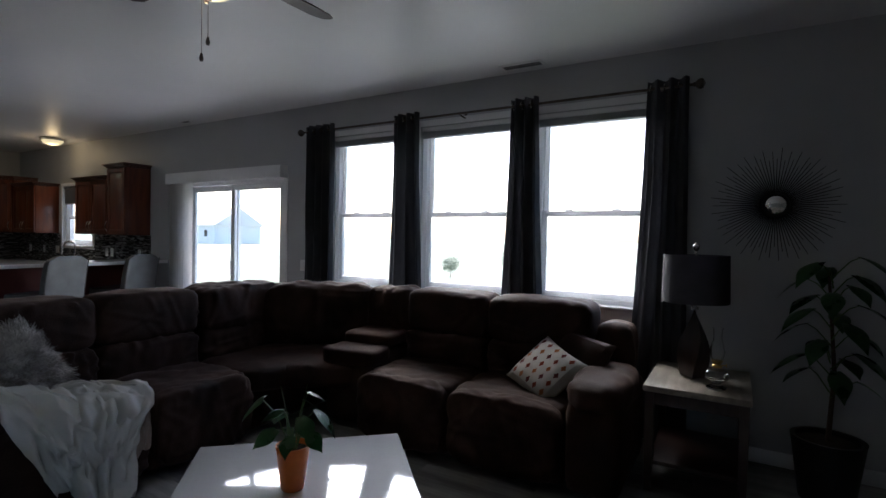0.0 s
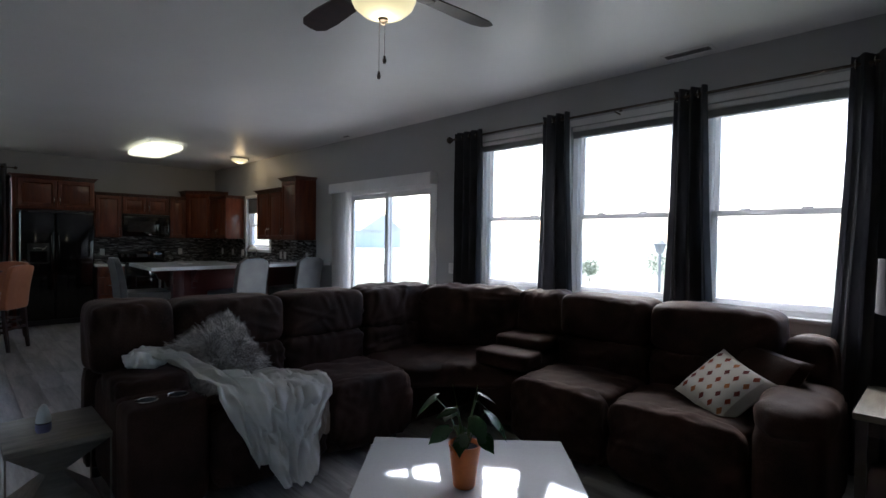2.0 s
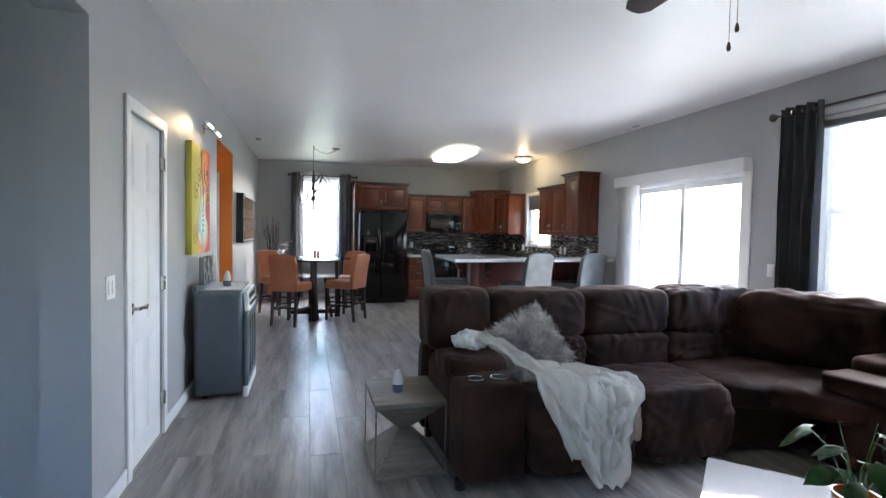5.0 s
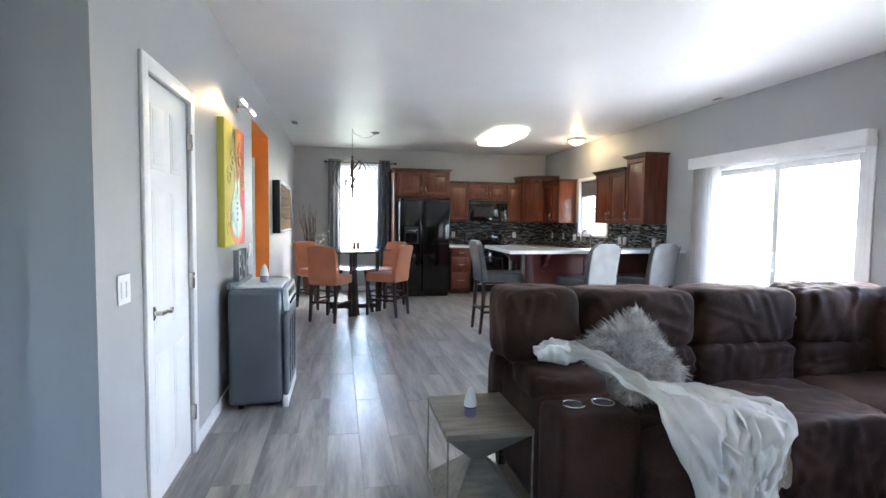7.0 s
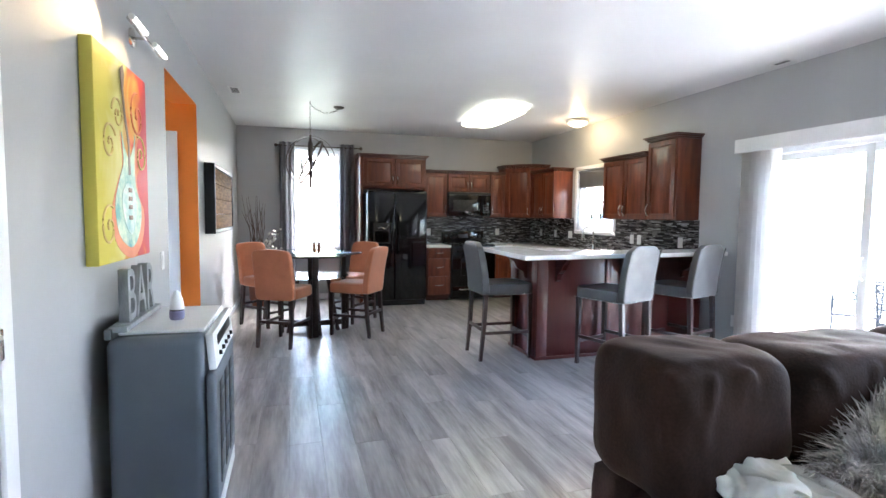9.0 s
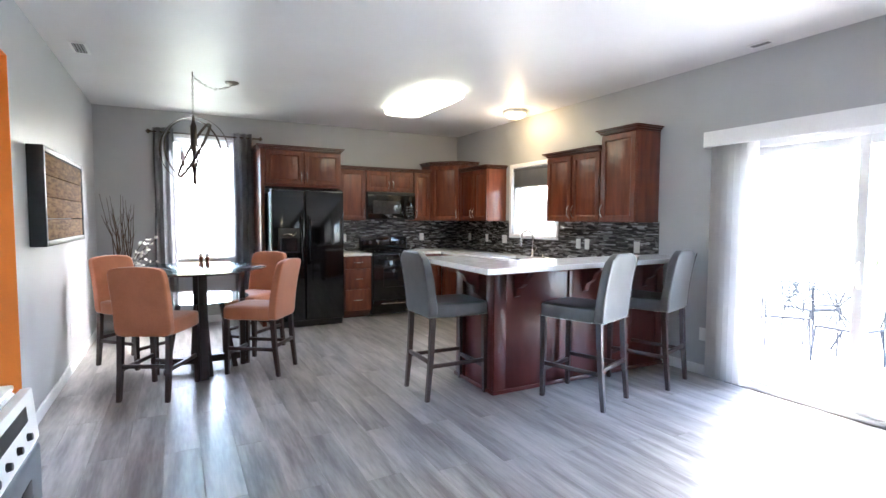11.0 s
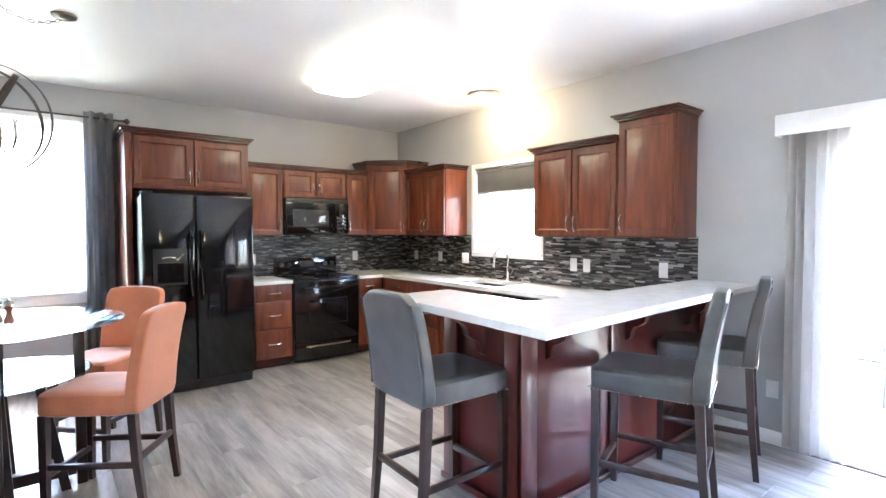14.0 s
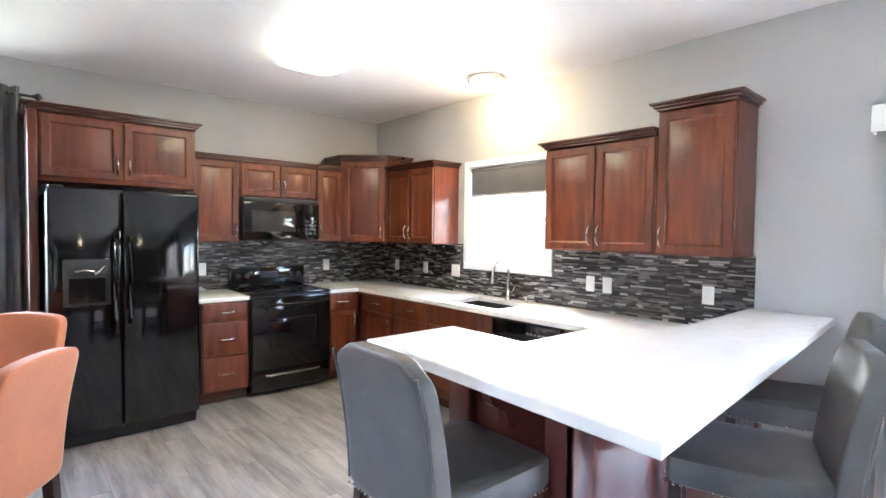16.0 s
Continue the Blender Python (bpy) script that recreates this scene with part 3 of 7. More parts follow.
for i, (a, b) in enumerate(WINDOWS):
    sash_window(f"window_{i + 1}", a, b, WZ[0], WZ[1], pose(a, YN, WZ[0]), "white vinyl double-hung window with its blind raised")
sash_window("window_4", 0, BWIN[1] - BWIN[0], BWIN[2], BWIN[3], pose(XW, BWIN[0], BWIN[2], 0, 0, 90), "white vinyl double-hung window behind the dining table", blind=False)
# added window out of view in the hall end, there for its daylight
sash_window("window_6", 0, HFILL[1] - HFILL[0], HFILL[2], HFILL[3], pose(HX, HFILL[1], HFILL[2], 0, 0, -90), "added, unseen white vinyl window that lets daylight reach the throw and sofa", blind=False)
sash_window("window_7", 0, PFILL[1] - PFILL[0], PFILL[2], PFILL[3], pose(PFILL[1], -3.2, PFILL[2], 0, 0, 180), "added, unseen white vinyl window that brightens the passage", blind=False)
kw = sash_window("window_5", KWIN[0], KWIN[1], KWIN[2], KWIN[3], pose(KWIN[0], YN, KWIN[2]), "white kitchen window above the sink with a grey roller shade", blind=False, apron=False)
kwd, kht = KWIN[1] - KWIN[0], KWIN[3] - KWIN[2]
shade = part("roller_shade", box((0.03, 0.006, kht - 0.26), (kwd - 0.03, 0.011, kht - 0.02), 0.001), M_ROLLER, kw, "grey fabric roller shade partly lowered")
part("hem_bar", box((0.03, 0.003, kht - 0.275), (kwd - 0.03, 0.014, kht - 0.255), 0.003), M_BLIND, shade)
part("roller", turned(lathe([(0, 0), (0.022, 0), (0.022, kwd - 0.04), (0, kwd - 0.04)], seg=14), pose(0.02, 0.022, kht - 0.028, 0, 90)), M_ROLLER, shade)

# sliding patio door
sl = thing("door_3", pose(SLIDER[0], YN, 0), "white sliding glass patio door, closed, bright with daylight", "patio door", kind="structure")
sw, sh = SLIDER[1] - SLIDER[0], SLIDER[2]
bm = box((0, 0.01, 0), (0.05, 0.14, sh), 0.004)
add_box(bm, (sw - 0.05, 0.01, 0), (sw, 0.14, sh), 0.004)
add_box(bm, (0.05, 0.01, sh - 0.05), (sw - 0.05, 0.14, sh), 0.004)
add_box(bm, (0.05, 0.01, 0), (sw - 0.05, 0.14, 0.035), 0.004)
part("door_frame", bm, M_TRIM, sl)
for k, (x0, x1, y0) in enumerate(((0.05, sw / 2 + 0.035, 0.09), (sw / 2 - 0.035, sw - 0.05, 0.04))):
    s = 0.065
    bm = box((x0, y0, 0.035), (x0 + s, y0 + 0.035, sh - 0.05), 0.004)
    add_box(bm, (x1 - s, y0, 0.035), (x1, y0 + 0.035, sh - 0.05), 0.004)
    add_box(bm, (x0 + s, y0, 0.035), (x1 - s, y0 + 0.035, 0.035 + s + 0.02), 0.004)
    add_box(bm, (x0 + s, y0, sh - 0.05 - s), (x1 - s, y0 + 0.035, sh - 0.05), 0.004)
    panel = part("door_panel", bm, M_TRIM, sl)
    pane = part("pane", box((x0 + s, y0 + 0.014, 0.11), (x1 - s, y0 + 0.020, sh - 0.11)), M_PANE, panel)
    pane.visible_shadow = False
    if k:
        part("pull_handle", tube([(x0 + 0.033, y0 - 0.002, 0.92), (x0 + 0.033, y0 - 0.03, 0.94), (x0 + 0.033, y0 - 0.03, 1.08), (x0 + 0.033, y0 - 0.002, 1.10)], 0.007), M_TRIM, panel)
bm = box((-0.055, -0.014, 0), (-0.001, -0.001, sh + 0.055), 0.004)
add_box(bm, (sw + 0.001, -0.014, 0), (sw + 0.055, -0.001, sh + 0.055), 0.004)
add_box(bm, (-0.001, -0.014, sh + 0.001), (sw + 0.001, -0.001, sh + 0.055), 0.004)
part("casing", bm, M_TRIM, sl)

vb = thing("vertical_blind", pose(-6.66, YN - 0.016, 1.99), "white vertical blind drawn aside beneath a white valance", "blind")
bm = box((0, -0.105, 0.02), (2.06, -0.095, 0.145), 0.003)
add_box(bm, (0, -0.095, 0.02), (0.010, 0.0, 0.145), 0.002)
add_box(bm, (2.05, -0.095, 0.02), (2.06, 0.0, 0.145), 0.002)
add_box(bm, (0.0, -0.0955, 0.1452), (2.06, 0.0, 0.152), 0.001)
part("valance", bm, M_TRIM, vb)
part("head_rail", box((0.03, -0.07, 0.045), (2.03, -0.03, 0.08), 0.004), M_TRIM, vb)
for i in range(13):
    a = 74 + (15 if i % 2 else -15) + 4 * math.sin(i * 1.7)
    vane = bm_new()
    for k in range(7):
        u = (k / 6 - 0.5) * 0.089
        for z in (-1.955, 0.045):
            vane.verts.new((u, 0.011 * math.cos(k / 6 * math.pi - math.pi / 2), z))
    vane.verts.ensure_lookup_table()
    for k in range(6):
        vane.faces.new((vane.verts[2 * k], vane.verts[2 * k + 2], vane.verts[2 * k + 3], vane.verts[2 * k + 1]))
    bmesh.ops.solidify(vane, geom=vane.faces[:], thickness=0.0012)
    part("vane", turned(vane, pose(0.095 + i * 0.0255, -0.05, 0, 0, 0, a)), M_VANE, vb)


# ---- curtains ----
def curtain_panel(x0, x1, xb0, xb1, z0, z1, folds, seed, along="x"):
    """A pleated hanging sheet with grommet folds; it may flare towards the hem."""
    bm = bm_new()
    nu, nv = folds * 8 + 1, 22
    grid = []
    for j in range(nv):
        t = j / (nv - 1)
        row = []
        for i in range(nu):
            s = i / (nu - 1)
            flare = t ** 1.5
            x = (x0 + (x1 - x0) * s) * (1 - flare) + (xb0 + (xb1 - xb0) * s) * flare
            amp = 0.036 + 0.012 * t
            y = amp * math.sin(2 * math.pi * folds * s + 0.5 * t * math.sin(seed + 3 * s)) + 0.010 * noise.noise(Vector((s * 6 + seed, t * 3, seed)))
            row.append(bm.verts.new((x + 0.006 * noise.noise(Vector((t * 4, s * 5, seed))), y, z1 + (z0 - z1) * t)))
        grid.append(row)
    for j in range(nv - 1):
        for i in range(nu - 1):
            bm.faces.new((grid[j][i], grid[j][i + 1], grid[j + 1][i + 1], grid[j + 1][i]))
    bmesh.ops.solidify(bm, geom=bm.faces[:], thickness=0.003)
    return bm


def grommets(x0, x1, folds, zr):
    rings = []
    for k in range(folds * 2):
        x = x0 + (x1 - x0) * (k + 0.5) / (folds * 2)
        rings.append(tube([(x, 0.026 * math.cos(2 * math.pi * j / 14), zr + 0.026 * math.sin(2 * math.pi * j / 14)) for j in range(14)], 0.005, 6, closed=True))
    return rings


YR = YN - 0.10
rod = thing("curtain_rod", pose(0, YR, 2.445), "dark metal curtain rod on brackets over three windows", "curtain rod")
part("rod", turned(lathe([(0, 0), (0.010, 0), (0.010, 3.54), (0, 3.54)], seg=12), pose(-4.28, 0, 0, 0, 90)), M_BRONZE, rod)
for x, sgn in ((-4.28, -1), (-0.74, 1)):
    part("finial", turned(lathe([(0.010, 0), (0.016, 0.004), (0.012, 0.012), (0.030, 0.028), (0.036, 0.045), (0.030, 0.062), (0, 0.075)], seg=16), pose(x, 0, 0, 0, 90 * sgn)), M_BRONZE, rod)
for x in (-4.02, -2.48, -0.93):
    part("bracket", join(tube([(x, 0.0, -0.016), (x, 0.06, -0.02), (x, 0.10, -0.02)], 0.006), box((x - 0.012, 0.094, -0.05), (x + 0.012, 0.10, 0.02), 0.002)), M_BRONZE, rod)
for i, (x0, x1, xb0, xb1, f) in enumerate(((-4.25, -3.87, -4.25, -3.86, 4), (-3.16, -2.89, -3.24, -2.76, 3), (-2.03, -1.80, -2.11, -1.68, 3), (-1.02, -0.76, -1.14, -0.72, 3))):
    cu = thing("curtain", pose(0, YR, 0), "charcoal grey grommet curtain panel hanging beside a window", "curtain", "living room curtains")
    part("cloth", curtain_panel(x0, x1, xb0, xb1, 0.03, 2.50, f, i * 2.3), M_CURTAIN, cu)
    for g in grommets(x0, x1, f, 2.445):
        part("grommet", g, M_NICKEL, cu)

XR = XW + 0.10
rod = thing("curtain_rod", pose(XR, 0, 2.455), "dark metal curtain rod above the dining window", "curtain rod")
part("rod", turned(lathe([(0, 0), (0.009, 0), (0.009, 1.24), (0, 1.24)], seg=12), pose(0, -0.34, 0, -90)), M_BRONZE, rod)
for y, sgn in ((-0.34, 1), (0.90, -1)):
    part("finial", turned(lathe([(0.009, 0), (0.014, 0.004), (0.012, 0.012), (0.026, 0.028), (0.030, 0.04), (0, 0.066)], seg=16), pose(0, y, 0, 90 * sgn)), M_BRONZE, rod)
for y in (-0.27, 0.83):
    part("bracket", tube([(0, y, -0.014), (-0.05, y, -0.018), (-0.098, y, -0.018)], 0.006), M_BRONZE, rod)
for i, (y0, y1) in enumerate(((-0.325, -0.10), (0.60, 0.83))):
    cu = thing("curtain", pose(XR, 0, 0, 0, 0, 90), "charcoal grey grommet curtain panel beside the dining window", "curtain", "dining curtains")
    part("cloth", curtain_panel(y0, y1, y0 - 0.02, y1 + 0.02, 0.03, 2.51, 3, 9 + i * 2.3), M_CURTAINLIT, cu)
    for g in grommets(y0, y1, 3, 2.455):
        part("grommet", g, M_NICKEL, cu)


# ---- outside ----
bm = bm_new()
bmesh.ops.create_grid(bm, x_segments=40, y_segments=40, size=900, matrix=Matrix.Translation((-20, 0, -0.35)))
solid("ground", bm, M_GRASS, "pale spring grass reaching to the horizon", "ground", kind="structure")
solid("pavement_patio", join(box((-10.4, YN + T + 0.02, -0.36), (-3.2, YN + 5.6, -0.32), 0.01), box((-6.6, YN + T + 0.02, -0.319), (-4.5, YN + T + 0.45, -0.16), 0.01)), M_DECK, "pale concrete patio slab with a step below the sliding door", "patio", kind="structure")


# ---- kitchen ----
ZT, ZB = 0.905, 0.870      # counter top and underside
UZ = (1.365, 2.095)        # upper cabinets
BX, BY = XW + 0.60, YN - 0.60   # fronts of the base cabinets


def pull(bm, at, vertical=True, out=(1, 0, 0), length=0.11):
    """Arched bar pull standing off a front."""
    o = Vector(out)
    d = Vector((0, 0, 1)) if vertical else o.cross(Vector((0, 0, 1)))
    a = Vector(at)
    pts = []
    for k in range(9):
        t = k / 8
        pts.append(a + d * (t - 0.5) * length + o * (0.004 + 0.028 * math.sin(math.pi * t) ** 0.6))
    add_tube(bm, pts, 0.0065, 8)
    return bm


def ring_frame(a, b, c, d, r, y=-0.020, e=0.003):
    """A rectangular door frame in one piece, its front edges eased."""
    bm = bm_new()
    loops = []
    for k, yy in ((0, 0.0), (0, y + e), (e, y), (r - 0.008, y), (r, y + 0.007), (r, 0.0)):
        loops.append([bm.verts.new(p) for p in ((a + k, yy, c + k), (b - k, yy, c + k), (b - k, yy, d - k), (a + k, yy, d - k))])
    for p, q in zip(loops, loops[1:] + loops[:1]):
        for i in range(4):
            bm.faces.new((p[i], p[(i + 1) % 4], q[(i + 1) % 4], q[i]))
    return bm


def raised_panel(a, b, c, d):
    """The centre panel of a door, with a raised field."""
    bm = bm_new()
    loops = []
    for k, yy in ((0, -0.001), (0, -0.010), (0.012, -0.010), (0.024, -0.015)):
        loops.append([bm.verts.new(p) for p in ((a + k, yy, c + k), (b - k, yy, c + k), (b - k, yy, d - k), (a + k, yy, d - k))])
    for p, q in zip(loops, loops[1:]):
        for i in range(4):
            bm.faces.new((p[i], p[(i + 1) % 4], q[(i + 1) % 4], q[i]))
    bm.faces.new(loops[0])
    bm.faces.new(loops[-1])
    return bm


def slab(rects, z0, z1):
    """One flat slab out of rectangles (x0, x1, y0, y1) that touch or overlap."""
    xs = sorted({k for q in rects for k in q[:2]})
    ys = sorted({k for q in rects for k in q[2:]})
    full = {(i, j) for i in range(len(xs) - 1) for j in range(len(ys) - 1) if any(q[0] <= xs[i] and q[1] >= xs[i + 1] and q[2] <= ys[j] and q[3] >= ys[j + 1] for q in rects)}
    bm, made = bm_new(), {}

    def v(i, j, z):
        if (i, j, z) not in made:
            made[(i, j, z)] = bm.verts.new((xs[i], ys[j], z))
        return made[(i, j, z)]

    for i, j in full:
        for z in (z0, z1):
            bm.faces.new((v(i, j, z), v(i + 1, j, z), v(i + 1, j + 1, z), v(i, j + 1, z)))
        for di, dj, p, q in ((-1, 0, (0, 0), (0, 1)), (1, 0, (1, 0), (1, 1)), (0, -1, (0, 0), (1, 0)), (0, 1, (0, 1), (1, 1))):
            if (i + di, j + dj) not in full:
                bm.faces.new((v(i + p[0], j + p[1], z0), v(i + q[0], j + q[1], z0), v(i + q[0], j + q[1], z1), v(i + p[0], j + p[1], z1)))
    return bm


def front(parent, m, w0, w1, z0, z1, hinge=None, drawer=False, gap=0.004, name="door"):
    """Recessed-panel cabinet front. In local space m: width on x, face towards -y."""
    a, b, c, d = w0 + gap, w1 - gap, z0 + gap, z1 - gap
    r = min(0.058, (b - a) * 0.22, (d - c) * 0.28)
    if drawer:
        f = part(name, turned(box((a, -0.020, c), (b, -0.001, d), 0.004), m), M_CHERRY, parent)
    else:
        f = part(name, turned(ring_frame(a, b, c, d, r), m), M_CHERRY, parent)
        part("panel", turned(raised_panel(a + r - 0.002, b - r + 0.002, c + r - 0.002, d - r + 0.002), m), M_CHERRY, f)
    h = bm_new()
    if drawer:
        pull(h, ((a + b) / 2, -0.020, (c + d) / 2), False, (0, -1, 0), 0.125)
    elif hinge:
        x = b - 0.028 if hinge == "l" else a + 0.028
        z = c + 0.10 if z0 > 1.0 else d - 0.10
        pull(h, (x, -0.020, z), True, (0, -1, 0), 0.125)
    part("handle", turned(h, m), M_NICKEL, f, "brushed nickel arched pull")
    return f


def crown(parent, m, w0, w1, depth, z, left=True, right=True, h=0.055):
    """Stepped crown moulding round the top of an upper cabinet."""
    bm = bm_new()
    for k, (o, a, b) in enumerate(((0.006, 0, 0.35), (0.022, 0.35, 0.7), (0.040, 0.7, 1.0))):
        add_box(bm, (w0 - (o if left else 0), -0.02 - o, z + a * h), (w1 + (o if right else 0), depth, z + b * h), 0.004)
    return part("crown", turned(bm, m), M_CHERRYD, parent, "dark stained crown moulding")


WESTM = pose(XW, 0, 0, 0, 0, 90)      # local x runs along world y; local -y points into the room


def west(depth):
    return pose(XW + depth, 0, 0, 0, 0, 90)


def north(depth):
    return pose(0, YN - depth, 0)


def cabinet(name, label, group=""):
    return thing(name, pose(0, 0, 0), label, "cabinet", group)


# uppers on the west wall
UD = 0.31
c = cabinet("wall_cabinet", "cherry wall cabinet with two doors above the refrigerator", "kitchen wall cabinets")
part("body", box((XW + 0.002, 0.905, 1.80), (XW + 0.58, 1.90, 2.27), 0.002), M_CHERRY, c)
front(c, west(0.58), 0.915, 1.395, 1.83, 2.26, "l")
front(c, west(0.58), 1.405, 1.885, 1.83, 2.26, "r")
crown(c, west(0.58), 0.85, 1.90, 0.578, 2.271, True, True)
part("side_panel", box((XW + 0.002, 0.850, 0.003), (XW + 0.64, 0.900, 2.268), 0.002), M_CHERRY, c, "tall cherry end panel beside the refrigerator")
for nm, y0, y1, z0, doors in (("single", 1.945, 2.345, UZ[0], [(1.95, 2.34, "l")]), ("pair", 2.349, 3.105, 1.785, [(2.355, 2.725, "l"), (2.73, 3.10, "r")]), ("slim", 3.109, 3.395, UZ[0], [(3.112, 3.39, "r")])):
    c = cabinet("wall_cabinet", {"single": "cherry wall cabinet beside the microwave", "pair": "short cherry wall cabinet with two doors over the microwave", "slim": "narrow cherry wall cabinet beside the microwave"}[nm], "kitchen wall cabinets")
    part("body", box((XW + 0.002, y0, z0), (XW + UD, y1, UZ[1]), 0.002), M_CHERRY, c)
    for a, b, hg in doors:
        front(c, west(UD), a, b, z0 + 0.006, UZ[1] - 0.006, hg)
    crown(c, west(UD), y0, y1, UD - 0.002, UZ[1] + 0.001, False, False, 0.045)

# diagonal corner cabinet
c = cabinet("corner_wall_cabinet", "taller diagonal cherry corner wall cabinet", "kitchen wall cabinets")
ca, cb = Vector((XW + UD, 3.399, 0)), Vector((-10.50, YN - UD, 0))
bm = bm_new()
foot = [(XW + 0.002, 3.399), (XW + UD, 3.399), (-10.50, YN - UD), (-10.50, YN - 0.002), (XW + 0.002, YN - 0.002)]
lo = [bm.verts.new((x, y, UZ[0])) for x, y in foot]
hi = [bm.verts.new((x, y, 2.21)) for x, y in foot]
bm.faces.new(lo)
bm.faces.new(hi)
for i in range(5):
    bm.faces.new((lo[i], lo[(i + 1) % 5], hi[(i + 1) % 5], hi[i]))
part("body", bm, M_CHERRY, c)
dl = (cb - ca).length
dm = Matrix.Translation(ca) @ pose(0, 0, 0, 0, 0, math.degrees(math.atan2(cb.y - ca.y, cb.x - ca.x)))
front(c, dm, 0.03, dl - 0.03, UZ[0] + 0.006, 2.20, "l")
bm = bm_new()
for o, a, b in ((0.006, 0, 0.35), (0.022, 0.35, 0.7), (0.040, 0.7, 1.0)):
    k = o * 1.2
    fp = [(XW + 0.002, 3.399 - o), (XW + UD + o, 3.399 - o), (XW + UD + o + k * 0.3, 3.399 - o), (-10.50 + o, YN - UD - o), (-10.50 + o, YN - 0.002), (XW + 0.002, YN - 0.002)]
    lo = [bm.verts.new((x, y, 2.211 + a * 0.055)) for x, y in fp]
    hi = [bm.verts.new((x, y, 2.211 + b * 0.055)) for x, y in fp]
    bm.faces.new(lo)
    bm.faces.new(hi)
    for i in range(6):
        bm.faces.new((lo[i], lo[(i + 1) % 6], hi[(i + 1) % 6], hi[i]))
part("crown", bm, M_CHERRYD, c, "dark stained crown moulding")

# uppers on the north wall
for x0, x1, z1, doors, lab, lft, rgt in ((-10.496, -9.745, UZ[1], [(-10.49, -10.12, "l"), (-10.115, -9.75, "r")], "cherry wall cabinet with two doors left of the window", False, True),
                               (-8.475, -7.640, UZ[1], [(-8.47, -8.06, "l"), (-8.055, -7.645, "r")], "cherry wall cabinet with two doors beside the window", True, False),
                               (-7.636, -7.190, 2.235, [(-7.63, -7.195, "r")], "tall single-door cherry wall cabinet at the end of the run", True, True)):
    c = cabinet("wall_cabinet", lab.replace("left of", "beside"), "kitchen wall cabinets")
    part("body", box((x0, YN - UD, UZ[0]), (x1, YN - 0.002, z1), 0.002), M_CHERRY, c)
    for a, b, hg in doors:
        front(c, north(UD), a, b, UZ[0] + 0.006, z1 - 0.006, hg)
    crown(c, north(UD), x0, x1, UD - 0.002, z1 + 0.001, lft, rgt, 0.05)

# base cabinets
def base_cabinet(label, m, w0, w1, depth, fronts):
    c = cabinet("base_cabinet", label, "kitchen base cabinets")
    bm = box((w0, 0.0, 0.10), (w1, depth, ZB - 0.002), 0.002)
    part("body", turned(bm, m), M_CHERRY, c)
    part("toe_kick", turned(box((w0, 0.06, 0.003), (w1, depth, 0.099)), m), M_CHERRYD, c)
    for a, b, z0, z1, kind in fronts:
        front(c, m, a, b, z0, z1, None if kind == "d" else kind, kind == "d", name="drawer" if kind == "d" else "door")
    return c


base_cabinet("cherry drawer unit between refrigerator and range", west(0.60), 1.935, 2.325, 0.598, [(1.94, 2.32, 0.70, 0.86, "d"), (1.94, 2.32, 0.41, 0.695, "d"), (1.94, 2.32, 0.11, 0.405, "d")])
base_cabinet("narrow cherry base cabinet beside the range", west(0.60), 3.105, 3.445, 0.598, [(3.11, 3.40, 0.70, 0.86, "d"), (3.11, 3.40, 0.11, 0.695, "l")])
base_cabinet("cherry base cabinet in the kitchen corner", north(0.60), -10.563, -9.97, 0.598, [(-10.50, -9.975, 0.70, 0.86, "d"), (-10.50, -9.975, 0.11, 0.695, "l")])
base_cabinet("cherry base cabinet with drawers", north(0.60), -9.966, -9.47, 0.598, [(-9.96, -9.475, 0.70, 0.86, "d"), (-9.96, -9.475, 0.41, 0.695, "d"), (-9.96, -9.475, 0.11, 0.405, "d")])
base_cabinet("cherry sink base cabinet with two doors", north(0.60), -9.466, -8.71, 0.075, [(-9.46, -9.09, 0.11, 0.70, "l"), (-9.085, -8.715, 0.11, 0.70, "r")])
base_cabinet("cherry base cabinet at the end of the run", north(0.60), -8.086, -7.89, 0.598, [(-8.08, -7.895, 0.11, 0.86, "l")])

dw = thing("dishwasher", pose(-8.40, BY, 0), "black built-in dishwasher with a row of buttons", "dishwasher")
part("body", box((-0.30, 0.0, 0.10), (0.30, 0.55, ZB - 0.004), 0.003), M_BLACKM, dw)
part("door", box((-0.298, -0.025, 0.11), (0.298, -0.001, 0.72), 0.006), M_BLACK, dw)
cp = part("control_panel", box((-0.298, -0.03, 0.725), (0.298, -0.001, ZB - 0.012), 0.006), M_BLACK, dw)
for i in range(7):
    part("button", box((0.02 + i * 0.034, -0.0335, 0.785), (0.045 + i * 0.034, -0.030, 0.80), 0.002), M_NICKEL, cp)
part("toe_kick", box((-0.298, 0.05, 0.003), (0.298, 0.08, 0.099)), M_BLACKM, dw)

# counters
bm = box((XW + 0.002, 1.90, ZB), (BX + 0.03, 2.327, ZT), 0.004)
solid("countertop", bm, M_QUARTZ, "short white quartz countertop between refrigerator and range", "countertop")
SX0, SX1, SY0, SY1 = -9.34, -8.74, 3.53, 3.93
YE = YN - 0.002
bm = slab([(XW + 0.002, BX + 0.03, 3.103, YE), (BX + 0.03, SX0, 3.42, YE), (SX0, SX1, 3.42, SY0), (SX0, SX1, SY1, YE), (SX1, -7.237, 3.42, YE), (-7.88, -7.237, 2.24, 3.42)], ZB, ZT)
solid("countertop", bm, M_QUARTZ, "long white quartz countertop with an undermount sink cutout", "countertop")
sk = thing("kitchen_sink", pose((SX0 + SX1) / 2, (SY0 + SY1) / 2, ZB), "black undermount composite kitchen sink", "sink")
